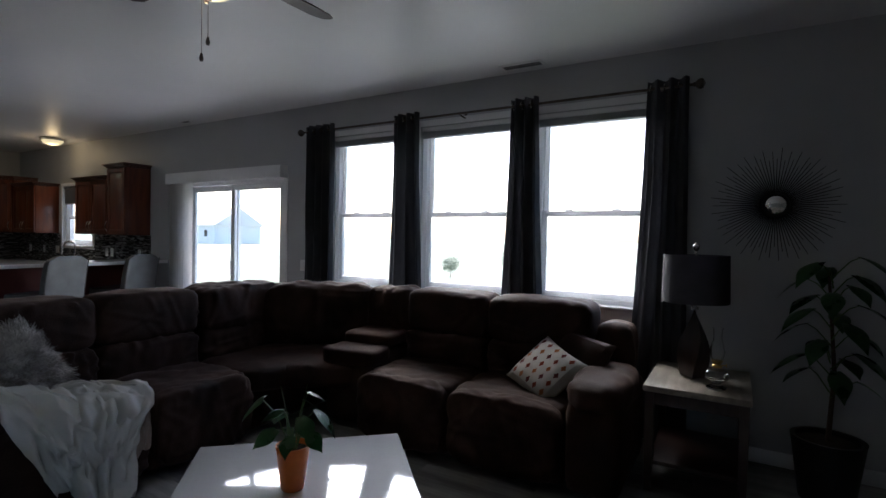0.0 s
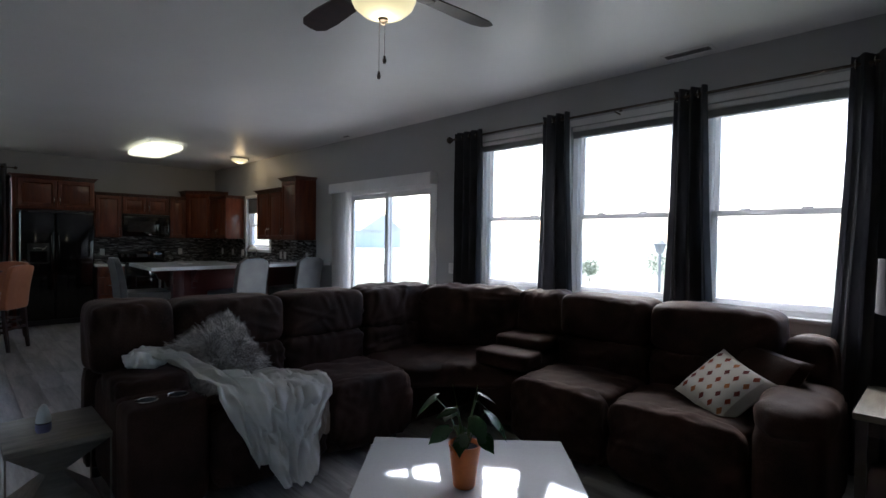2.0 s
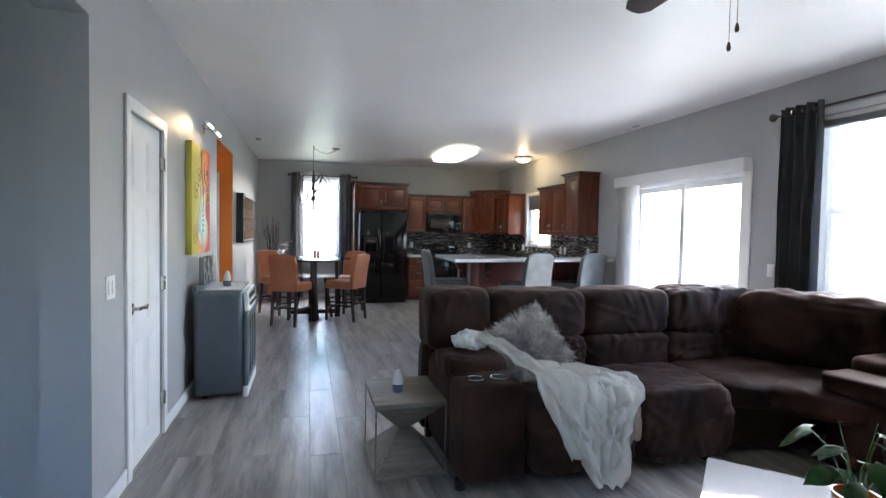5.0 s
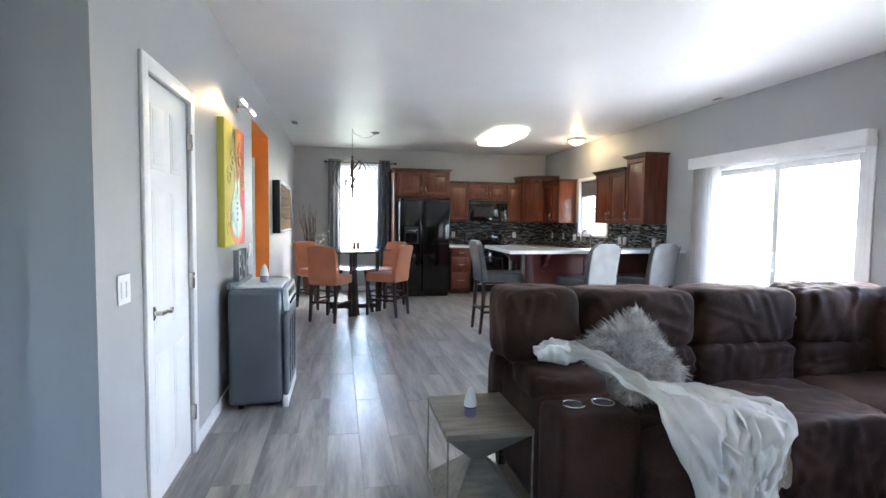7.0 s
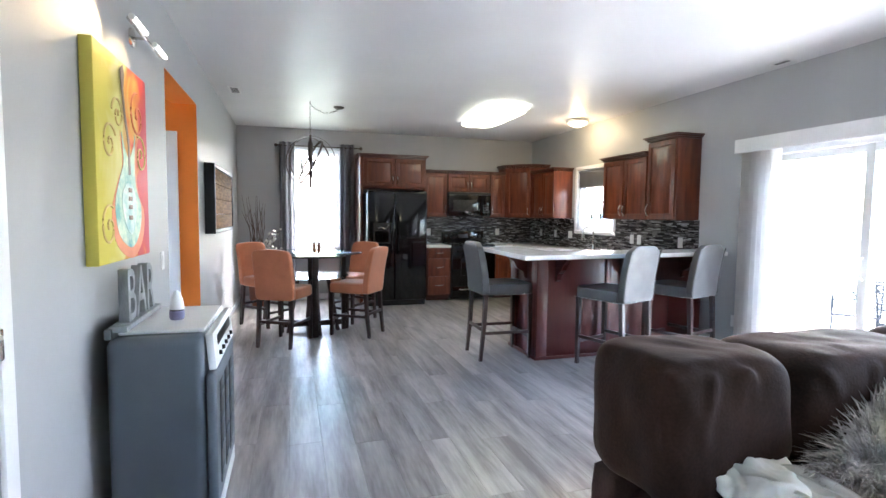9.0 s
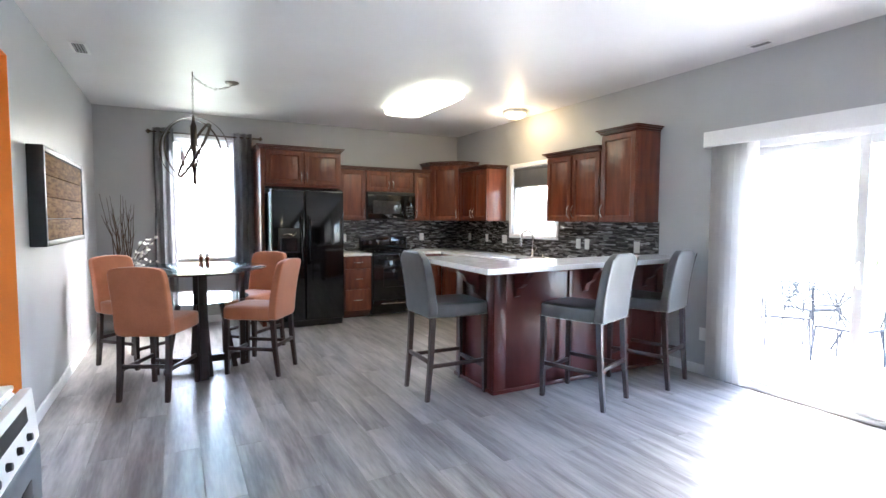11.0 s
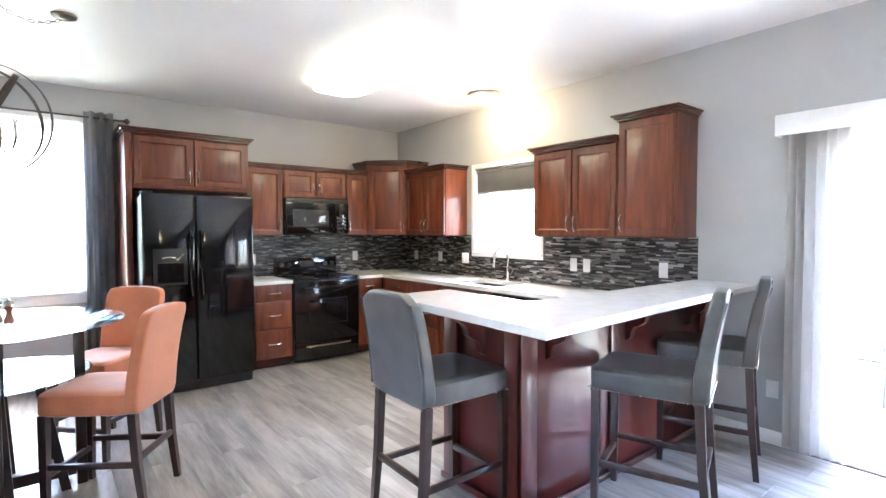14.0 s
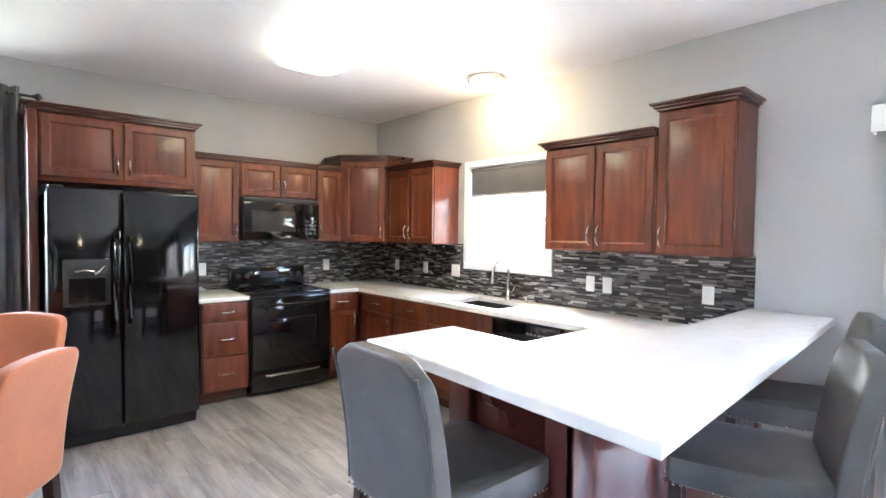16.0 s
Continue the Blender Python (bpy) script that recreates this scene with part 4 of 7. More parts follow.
a, b = (SX1 - SX0) / 2 + 0.005, (SY1 - SY0) / 2 + 0.005
bm = bm_new()
add_box(bm, (-a, -b, -0.20), (a, b, -0.19))
add_box(bm, (-a, -b, -0.19), (-a + 0.008, b, -0.001))
add_box(bm, (a - 0.008, -b, -0.19), (a, b, -0.001))
add_box(bm, (-a + 0.008, -b, -0.19), (a - 0.008, -b + 0.008, -0.001))
add_box(bm, (-a + 0.008, b - 0.008, -0.19), (a - 0.008, b, -0.001))
part("basin", bm, M_BLACKM, sk)
part("drain", lathe([(0, 0.001), (0.04, 0.001), (0.045, 0.004), (0.03, 0.002), (0, 0.002)], (0, 0, -0.189)), M_NICKEL, sk)

fa = thing("faucet", pose(-9.02, 3.965, ZT), "chrome gooseneck pull-down kitchen faucet", "faucet")
part("base", lathe([(0, 0), (0.030, 0), (0.030, 0.008), (0.022, 0.014), (0.020, 0.09), (0.016, 0.10), (0, 0.10)]), M_NICKEL, fa)
part("spout", tube([(0, 0, 0.09), (0, 0, 0.26)] + [(-0.02 * (1 - math.cos(k * math.pi / 8)), -0.075 + 0.075 * math.cos(k * math.pi / 8), 0.26 + 0.085 * math.sin(k * math.pi / 8)) for k in range(1, 9)] + [(-0.04, -0.152, 0.235)], 0.0145, 12), M_NICKEL, fa)
part("spray_head", tube([(-0.04, -0.151, 0.245), (-0.042, -0.154, 0.15)], 0.015, 12, 1.25), M_NICKEL, fa)
part("lever", tube([(0.018, 0, 0.07), (0.05, -0.005, 0.085), (0.085, -0.01, 0.13)], 0.008, 8, 0.7), M_NICKEL, fa)
sd = thing("soap_dispenser", pose(-8.83, 3.975, ZT), "chrome countertop soap dispenser beside the faucet", "soap dispenser")
part("body", lathe([(0, 0), (0.018, 0), (0.018, 0.006), (0.010, 0.012), (0.010, 0.05), (0, 0.05)], seg=14), M_NICKEL, sd)
part("nozzle", tube([(0, 0, 0.045), (0, -0.03, 0.055), (0, -0.06, 0.045)], 0.006), M_NICKEL, sd)

# range
rg = thing("range", pose(XW + 0.03, 2.714, 0, 0, 0, 90), "black freestanding electric range with a smooth glass top", "range")
hw = 0.378
part("body", box((-hw, -0.585, 0.03), (hw, 0.0, 0.895), 0.004), M_BLACKM, rg)
ck = part("cooktop", box((-hw, -0.61, 0.896), (hw, 0.0, 0.915), 0.006), M_BLACK, rg)
for x, y, r in ((-0.19, -0.43, 0.10), (0.19, -0.43, 0.085), (-0.19, -0.17, 0.075), (0.19, -0.17, 0.10)):
    part("burner_ring", lathe([(r, 0.0), (r + 0.004, 0.0), (r + 0.004, 0.0012), (r, 0.0012), (r, 0.0)], (x, y, 0.9152), 32), M_BLACKM, ck)
bg = part("backguard", box((-hw, -0.065, 0.916), (hw, 0.0, 1.115), 0.012), M_BLACK, rg)
for x in (-0.31, -0.22, 0.22, 0.31):
    part("knob", turned(lathe([(0, 0), (0.026, 0), (0.022, 0.022), (0, 0.024)], seg=18), pose(x, -0.066, 1.03, 90)), M_BLACKM, bg)
part("clock_display", box((-0.09, -0.069, 1.00), (0.09, -0.066, 1.065), 0.001), M_BLACKM, bg)
ov = part("oven_door", box((-hw + 0.004, -0.625, 0.235), (hw - 0.004, -0.586, 0.875), 0.008), M_BLACK, rg)
part("oven_window", box((-0.22, -0.6275, 0.42), (0.22, -0.6255, 0.68), 0.001), M_BLACK, ov)
part("window_trim", join(*(box(a_, b_) for a_, b_ in (((-0.226, -0.6285, 0.414), (0.226, -0.6256, 0.4198)), ((-0.226, -0.6285, 0.6802), (0.226, -0.6256, 0.686)), ((-0.226, -0.6285, 0.42), (-0.2202, -0.6256, 0.68)), ((0.2202, -0.6285, 0.42), (0.226, -0.6256, 0.68))))), M_BLACKM, ov)
part("handle", join(tube([(-0.30, -0.665, 0.815), (0.30, -0.665, 0.815)], 0.012, 12), box((-0.30, -0.665, 0.806), (-0.275, -0.62, 0.824), 0.003), box((0.275, -0.665, 0.806), (0.30, -0.62, 0.824), 0.003)), M_BLACK, ov)
dr = part("drawer", box((-hw + 0.004, -0.615, 0.045), (hw - 0.004, -0.586, 0.228), 0.006), M_BLACK, rg)
part("handle", tube([(-0.26, -0.628, 0.185), (-0.2, -0.640, 0.182), (0.2, -0.640, 0.182), (0.26, -0.628, 0.185)], 0.011, 10), M_NICKEL, dr, "bright metal drawer handle")

# microwave
mw = thing("microwave", pose(XW + 0.003, 2.727, UZ[0] + 0.01, 0, 0, 90), "black over-the-range microwave with a dark window", "microwave")
part("body", box((-0.376, -0.36, 0.0), (0.376, 0.0, 0.405), 0.004), M_BLACKM, mw)
md = part("door", box((-0.374, -0.395, 0.012), (0.19, -0.361, 0.36), 0.006), M_BLACK, mw)
part("window", box((-0.30, -0.3975, 0.09), (0.12, -0.3955, 0.28), 0.001), M_MESH, md, "grey meshed microwave window")
part("handle", tube([(0.165, -0.398, 0.05), (0.165, -0.425, 0.07), (0.165, -0.425, 0.30), (0.165, -0.398, 0.32)], 0.009), M_BLACK, md)
mp_ = part("control_panel", box((0.194, -0.395, 0.012), (0.374, -0.361, 0.36), 0.006), M_BLACK, mw)
for i in range(4):
    for j in range(3):
        part("button", box((0.225 + j * 0.042, -0.3968, 0.06 + i * 0.04), (0.256 + j * 0.042, -0.3955, 0.085 + i * 0.04)), M_BLACKM, mp_)
part("vent_grille", box((-0.374, -0.39, 0.364), (0.374, -0.361, 0.403), 0.004), M_BLACKM, mw)
part("badge", box((0.02, -0.3968, 0.035), (0.07, -0.3955, 0.05), 0.001), M_NICKEL, md)

# refrigerator
fr = thing("refrigerator", pose(XW + 0.06, 1.382, 0, 0, 0, 90), "black side-by-side refrigerator with an ice and water dispenser", "refrigerator")
fw = 0.453
part("body", box((-fw, -0.78, 0.03), (fw, 0.0, 1.715), 0.006), M_BLACKM, fr)
part("toe_grille", box((-fw + 0.01, -0.80, 0.004), (fw - 0.01, -0.70, 0.085), 0.006), M_BLACKM, fr)
SPL = -0.045
for nm, a, b in (("freezer_door", -fw, SPL - 0.004), ("fridge_door", SPL + 0.004, fw)):
    d = part(nm, box((a, -0.862, 0.095), (b, -0.785, 1.738), 0.016, 3), M_BLACK, fr)
    hx = SPL - 0.045 if nm == "freezer_door" else SPL + 0.045
    part("handle", tube([(hx, -0.860, 0.82), (hx, -0.905, 0.86), (hx, -0.908, 1.10), (hx, -0.905, 1.38), (hx, -0.860, 1.42)], 0.014, 10), M_BLACK, d)
    if nm == "freezer_door":
        ds = part("dispenser", join(box((-0.375, -0.868, 0.96), (-0.115, -0.862, 1.27), 0.002), box((-0.355, -0.872, 1.155), (-0.135, -0.868, 1.255), 0.003)), M_BLACKM, d, "recessed black ice and water dispenser")
        part("recess", box((-0.345, -0.870, 0.98), (-0.145, -0.8685, 1.145)), M_BLACK, ds)
        part("paddle", tube([(-0.20, -0.874, 1.17), (-0.175, -0.885, 1.19), (-0.15, -0.874, 1.22)], 0.010, 8), M_NICKEL, ds)
        part("paddle", tube([(-0.31, -0.874, 1.19), (-0.26, -0.885, 1.20), (-0.21, -0.874, 1.19)], 0.006, 8), M_NICKEL, ds)
for x in (-fw + 0.05, fw - 0.05):
    part("hinge_cover", box((x - 0.04, -0.84, 1.7385), (x + 0.04, -0.70, 1.757), 0.006), M_BLACKM, fr)

# raised bar: stained base and white top
BZ = 1.055
pen = thing("breakfast_bar", pose(0, 0, 0), "mahogany-stained panelled breakfast bar base with corbels", "breakfast bar")
part("core", join(box((-7.235, 2.12, 0.004), (-7.13, YN - 0.004, BZ - 0.042), 0.002), box((-7.70, 2.12, 0.004), (-7.24, 2.235, BZ - 0.042), 0.002)), M_MAHOG, pen)
part("end_cabinet", box((-7.86, 2.245, 0.10), (-7.24, 3.44, ZB - 0.004), 0.003), M_CHERRY, pen, "cherry cabinet under the lower counter")
for x0, x1 in ((-7.70, -7.585), (-7.215, -7.10)):
    part("pilaster", box((x0, 2.085, 0.004), (x1, 2.118, BZ - 0.043), 0.004), M_MAHOG, pen)
part("pilaster", box((-7.128, 2.085, 0.004), (-7.095, 2.20, BZ - 0.043), 0.004), M_MAHOG, pen)
for y0, y1 in ((2.86, 2.92), (3.96, YN - 0.006)):
    part("stile", box((-7.128, y0, 0.004), (-7.112, y1, BZ - 0.043), 0.003), M_MAHOG, pen)
part("shoe_moulding", join(box((-7.71, 2.07, 0.003), (-7.095, 2.084, 0.035), 0.004), box((-7.094, 2.07, 0.003), (-7.080, YN - 0.016, 0.035), 0.004)), M_MAHOG, pen)


def corbel(m):
    bm = bm_new()
    prof = [(0, 0), (0.20, 0), (0.20, -0.03), (0.185, -0.05), (0.15, -0.07), (0.13, -0.10), (0.12, -0.13), (0.085, -0.155), (0.05, -0.17), (0.035, -0.20), (0.03, -0.235), (0, -0.25)]
    sides = [[bm.verts.new((k, y, z)) for y, z in prof] for k in (-0.022, 0.022)]
    bm.faces.new(sides[0])
    bm.faces.new(sides[1])
    for i in range(len(prof)):
        j = (i + 1) % len(prof)
        bm.faces.new((sides[0][i], sides[0][j], sides[1][j], sides[1][i]))
    return turned(bm, m)


for x, y, rz in ((-7.40, 2.118, 180), (-7.128, 2.32, -90), (-7.128, 3.05, -90), (-7.128, 3.80, -90)):
    part("corbel", corbel(pose(x, y, BZ - 0.044, 0, 0, rz)), M_MAHOG, pen, "carved curved bracket under the bar top")
bm = bm_new()
rim = [(-6.655, 1.735), (-6.79, YN - 0.003), (-7.20, YN - 0.003), (-7.20, 2.245), (-7.88, 2.265), (-7.88, 1.80)]
rows = [[bm.verts.new((-7.2 + (x + 7.2) * k, 2.2 + (y - 2.2) * k if y < 4 else y, z)) for x, y in rim] for k, z in ((0.994, BZ - 0.040), (1.0, BZ - 0.035), (1.0, BZ - 0.005), (0.994, BZ))]
for a, b in zip(rows, rows[1:]):
    for i in range(6):
        bm.faces.new((a[i], a[(i + 1) % 6], b[(i + 1) % 6], b[i]))
bm.faces.new(rows[0])
bm.faces.new(rows[-1])
part("bar_top", bm, M_QUARTZ, pen, "raised white quartz top wrapping the peninsula", 20)


# mosaic backsplash
def mosaic(name, place, length, z0, z1, holes, label):
    ob = thing(name, place, label, "backsplash", kind="structure")
    rng = random.Random(5)
    edges = [0.0] + [k for q in holes for k in q[:2]] + [length]
    bm = bm_new()
    for i, (a, b) in enumerate(zip(edges, edges[1:])):
        add_box(bm, (a, -0.004, z0), (b, -0.001, min(z1, holes[0][2]) if i % 2 else z1))
    part("grout", bm, M_GROUT, ob)
    vs, fs = [], []
    z = z0 + 0.001
    while z < z1 - 0.012:
        hgt = rng.choice((0.0095, 0.0105, 0.0135))
        x = -rng.random() * 0.1
        while x < length:
            wd = rng.choice((0.04, 0.06, 0.085, 0.12))
            a, b = max(x, 0.001), min(x + wd, length - 0.001)
            top = min(z + hgt, z1 - 0.001)
            if b - a > 0.006 and not any(h[0] < b and h[1] > a and h[2] < top and h[3] > z for h in holes):
                y = -0.0075 - rng.random() * 0.0015
                n = len(vs)
                vs += [(a, -0.004, z), (b, -0.004, z), (b, -0.004, top), (a, -0.004, top), (a + 0.0007, y, z + 0.0007), (b - 0.0007, y, z + 0.0007), (b - 0.0007, y, top - 0.0007), (a + 0.0007, y, top - 0.0007)]
                fs += [(n + 4, n + 5, n + 6, n + 7), (n, n + 1, n + 5, n + 4), (n + 1, n + 2, n + 6, n + 5), (n + 2, n + 3, n + 7, n + 6), (n + 3, n, n + 4, n + 7)]
            x += wd + 0.0018
        z += hgt + 0.0018
    me = bpy.data.meshes.new("tiles")
    me.from_pydata(vs, [], fs)
    me.materials.append(M_MOSAIC)
    t = new("tiles", me)
    t.parent = ob
    t["kind"] = "stuff"
    t["label"] = "thin strips of grey glass and stone mosaic"
    return ob


mosaic("backsplash_west", pose(XW, 1.92, 0, 0, 0, 90), YN - 1.92, ZT + 0.001, UZ[0] + 0.02, [], "grey glass and stone strip mosaic behind the range")
mosaic("backsplash_north", pose(XW + 0.01, YN, 0), -7.175 - XW - 0.01, ZT + 0.001, UZ[0] + 0.005, [(KWIN[0] - 0.062 - XW - 0.01, KWIN[1] + 0.062 - XW - 0.01, KWIN[2] - 0.047, 3)], "grey glass and stone strip mosaic along the sink wall")


def plate(where, rz, kind, label):
    """A white wall plate with its switches or sockets; faces local -y."""
    ob = thing("wall_outlet" if kind == "o" else "light_switch", pose(*where, 0, 0, rz), label, "outlet" if kind == "o" else "switch")
    wd = 0.036 if kind != "s2" else 0.058
    pl = part("cover_plate", box((-wd, -0.006, -0.058), (wd, 0, 0.058), 0.003), M_WHITEP, ob)
    if kind == "o":
        for z in (-0.022, 0.022):
            part("socket", box((-0.016, -0.0085, z - 0.014), (0.016, -0.006, z + 0.014), 0.003), M_WHITEP, pl)
    else:
        for x in ((0,) if kind == "s" else (-0.023, 0.023)):
            part("rocker", box((x - 0.015, -0.010, -0.033), (x + 0.015, -0.006, 0.033), 0.003), M_WHITEP, pl)
    return ob


for x, k in ((-10.22, "o"), (-9.76, "s2"), (-8.27, "s"), (-8.13, "s"), (-7.43, "o")):
    plate((x, YN - 0.010, 1.11), 0, k, "white plate on the mosaic backsplash")
plate((-10.72, YN - 0.010, 1.11), 0, "o", "white plate on the mosaic backsplash")
for y in (2.11, 3.39):
    plate((XW + 0.010, y, 1.105), 90, "o", "white outlet on the mosaic backsplash")
plate((-6.68, YN - 0.001, 0.37), 0, "o", "white outlet low on the grey wall")
plate((-4.375, YN - 0.001, 1.09), 0, "s", "white light switch beside the patio door")
plate((-3.56, YS + 0.001, 1.09), 180, "s2", "white double light switch beside the door")
plate((-6.37, YS + 0.001, 1.085), 180, "s", "white light switch beside the orange passage")
plate((-9.39, YS + 0.001, 0.37), 180, "o", "white outlet low on the grey wall")


# ---- ceiling fixtures ----
kl = thing("ceiling_light", pose(-9.08, 2.40, ZC), "large lit cloud-shaped fluorescent ceiling light", "ceiling light")
bm = puff((-0.67, -0.25, -0.085), (0.67, 0.25, -0.012), (10, 10, 4), 5.0, 0.0)
part("diffuser", bm, M_GLOW, kl)
part("base_pan", box((-0.60, -0.20, -0.02), (0.60, 0.20, -0.001), 0.004), M_WHITEP, kl)
fl = thing("ceiling_light", pose(-9.05, 3.68, ZC), "small lit flush-mount ceiling light with a nickel rim", "ceiling light")
part("rim", lathe([(0, -0.001), (0.15, -0.001), (0.155, -0.02), (0.15, -0.035), (0.13, -0.036), (0.13, -0.02), (0, -0.02)], seg=32), M_NICKEL, fl)
part("bowl", lathe([(0.132, -0.03), (0.13, -0.045), (0.105, -0.075), (0.06, -0.093), (0.0, -0.10)], seg=32), M_GLOWW, fl)


def vent(where, wx, wy, label):
    v = thing("ceiling_vent", pose(*where), label, "ceiling vent")
    bm = box((-wx, -wy, -0.008), (wx, -wy + 0.02, -0.001), 0.002)
    add_box(bm, (-wx, wy - 0.02, -0.008), (wx, wy, -0.001), 0.002)
    add_box(bm, (-wx, -wy + 0.02, -0.008), (-wx + 0.02, wy - 0.02, -0.001), 0.002)
    add_box(bm, (wx - 0.02, -wy + 0.02, -0.008), (wx, wy - 0.02, -0.001), 0.002)
    part("frame", bm, M_WHITEP, v)
    part("backing", box((-wx + 0.02, -wy + 0.02, -0.003), (wx - 0.02, wy - 0.02, -0.001)), M_SUB, v)
    n = max(3, int((wy - 0.02) * 2 / 0.016))
    for k in range(n):
        y = -wy + 0.02 + (k + 0.5) * (2 * wy - 0.04) / n
        part("slat", turned(box((-wx + 0.02, -0.005, -0.0006), (wx - 0.02, 0.005, 0.0006)), pose(0, y, -0.0065, 35)), M_BLIND, v)


vent((-1.92, 3.90, ZC), 0.17, 0.06, "white ceiling register with grey slats")
vent((-6.19, 3.90, ZC), 0.09, 0.05, "small white ceiling register")
vent((-8.82, -0.74, ZC), 0.15, 0.06, "white ceiling register near the dining wall")


# ---- seating ----
def leg(bm, x, y, z1, r0=0.020, r1=0.015, splay=(0, 0)):
    """A square tapered leg."""
    vs = []
    for z, r, k in ((0.0, r1, 1.0), (z1 * 0.5, (r0 + r1) / 2 + 0.001, 0.35), (z1, r0, 0.0)):
        cx, cy = x + splay[0] * k, y + splay[1] * k
        vs.append([bm.verts.new((cx + a * r, cy + b * r, z)) for a, b in ((-1, -1), (1, -1), (1, 1), (-1, 1))])
    for a, b in zip(vs, vs[1:]):
        for i in range(4):
            bm.faces.new((a[i], a[(i + 1) % 4], b[(i + 1) % 4], b[i]))
    bm.faces.new(vs[0])
    bm.faces.new(vs[-1])
    return bm


def upholstered_back(w, z0, z1, y, lean, thick, arch=0.0, camel=0.0):
    """A tall padded back panel, leaning backwards, with a slightly arched top."""
    bm = bm_new()
    bmesh.ops.create_cube(bm, size=2)
    bmesh.ops.subdivide_edges(bm, edges=bm.edges[:], cuts=15, use_grid_fill=True)
    for v in bm.verts:
        p = v.co
        k = 11.0
        m = (abs(p.x) ** k + abs(p.y) ** k + abs(p.z) ** k) ** (1 / k)
        q = p / m
        t = (q.z + 1) / 2
        zz = z0 + (z1 - z0) * t + (arch * (1 - q.x * q.x) * t if arch else 0)
        if camel:
            k = max(0.0, min(1.0, (0.93 - abs(q.x)) / 0.42))
            zz += camel * t ** 3 * k * k * (3 - 2 * k)
        bow = lean * (0.25 * t + 0.75 * t * t)
        v.co = Vector((q.x * w / 2 * (1 - 0.02 * t), y - bow + q.y * thick / 2 * (1 - 0.15 * t), zz))
    return bm


def high_chair(name, label, group, m, w, depth, seat_z, seat_t, back_z, lean, skin, studs=False, rails=0.22):
    """Counter-height chair. Local space: it faces +y, its back stands at -y."""
    c = thing(name, m, label, "chair" if name == "dining_chair" else "bar stool", group)
    h = depth / 2
    part("seat", puff((-w / 2, -h + 0.03, seat_z - seat_t), (w / 2, h, seat_z), (8, 8, 5), 9.0, 0.003, 5, 1.0), skin, c)
    bk = part("backrest", upholstered_back(w + 0.006, seat_z - seat_t + 0.005, back_z, -h + 0.035, lean, 0.075, 0.0 if studs else 0.018, 0.036 if studs else 0.0), skin, c)
    top = seat_z - seat_t + 0.01
    for x, y, sx, sy in ((-w / 2 + 0.03, h - 0.035, 0, 0.005), (w / 2 - 0.03, h - 0.035, 0, 0.005), (-w / 2 + 0.028, -h + 0.035, 0, -0.045), (w / 2 - 0.028, -h + 0.035, 0, -0.045)):
        part("leg", leg(bm_new(), x, y, top, splay=(sx, sy)), M_ESPRESSO, c)
    xl = w / 2 - 0.03
    part("stretcher", box((-xl, h - 0.046, rails), (xl, h - 0.022, rails + 0.03), 0.003), M_ESPRESSO, c)
    part("stretcher", box((-xl, -h + 0.005, rails + 0.08), (xl, -h + 0.028, rails + 0.11), 0.003), M_ESPRESSO, c)
    for x in (-xl, xl):
        part("stretcher", box((x - 0.011, -h + 0.02, rails + 0.05), (x + 0.011, h - 0.03, rails + 0.08), 0.003), M_ESPRESSO, c)
    if studs:
        bm = bm_new()
        z = seat_z - seat_t + 0.012
        n = int(w / 0.020)
        spots = [(-w / 2 + (k + 0.5) * w / n, h + 0.0005) for k in range(n)]
        n2 = int((depth - 0.05) / 0.020)
        spots += [(s * (w / 2 + 0.0005), -h + 0.05 + (k + 0.5) * (depth - 0.05) / n2) for k in range(n2) for s in (-1, 1)]
        spots += [(-w / 2 + (k + 0.5) * w / n, -h - 0.004) for k in range(n)]
        for x, y in spots:
            bmesh.ops.create_icosphere(bm, subdivisions=1, radius=0.0048, matrix=Matrix.Translation((x, y, z)))
        part("nailheads", bm, M_NICKEL, c, "row of small metal nailheads")["kind"] = "stuff"
        pts = []
        for k in range(13):
            t = k / 12
            zz = (seat_z - seat_t + 0.03) * (1 - t) + back_z * t
            pts.append((0, -h + 0.035 - lean * (0.25 * t + 0.75 * t * t) - 0.036 * (1 - 0.15 * t), zz))
        for s in (-1, 1):
            part("piping", tube([(s * (w / 2 - 0.006), y, z) for _, y, z in pts], 0.005, 6), skin, bk)
    return c


def facing(x, y, dx, dy):
    return pose(x, y, 0, 0, 0, math.degrees(math.atan2(-dx, dy)))


stool = high_chair("bar_stool", "grey leather bar stool with dark legs and nailhead trim", "stools at the breakfast bar", facing(-7.41, 1.84, 0.02, 1), 0.46, 0.53, 0.745, 0.115, 1.105, 0.07, M_LEATHER, True, 0.20)
copy_thing(stool, facing(-6.77, 2.70, -0.945, -0.33))
copy_thing(stool, facing(-6.87, 3.53, -0.95, -0.31))

chair = high_chair("dining_chair", "orange suede counter-height dining chair with dark wooden legs", "chairs round the dining table", facing(-8.42, -0.225, -0.89, 0.455), 0.42, 0.50, 0.615, 0.125, 1.01, 0.085, M_SUEDE, False, 0.17)
copy_thing(chair, facing(-8.665, 0.56, -0.57, -0.82))
copy_thing(chair, facing(-9.42, -0.46, 0.72, 0.69))
copy_thing(chair, facing(-9.42, 0.60, 0.70, -0.71))

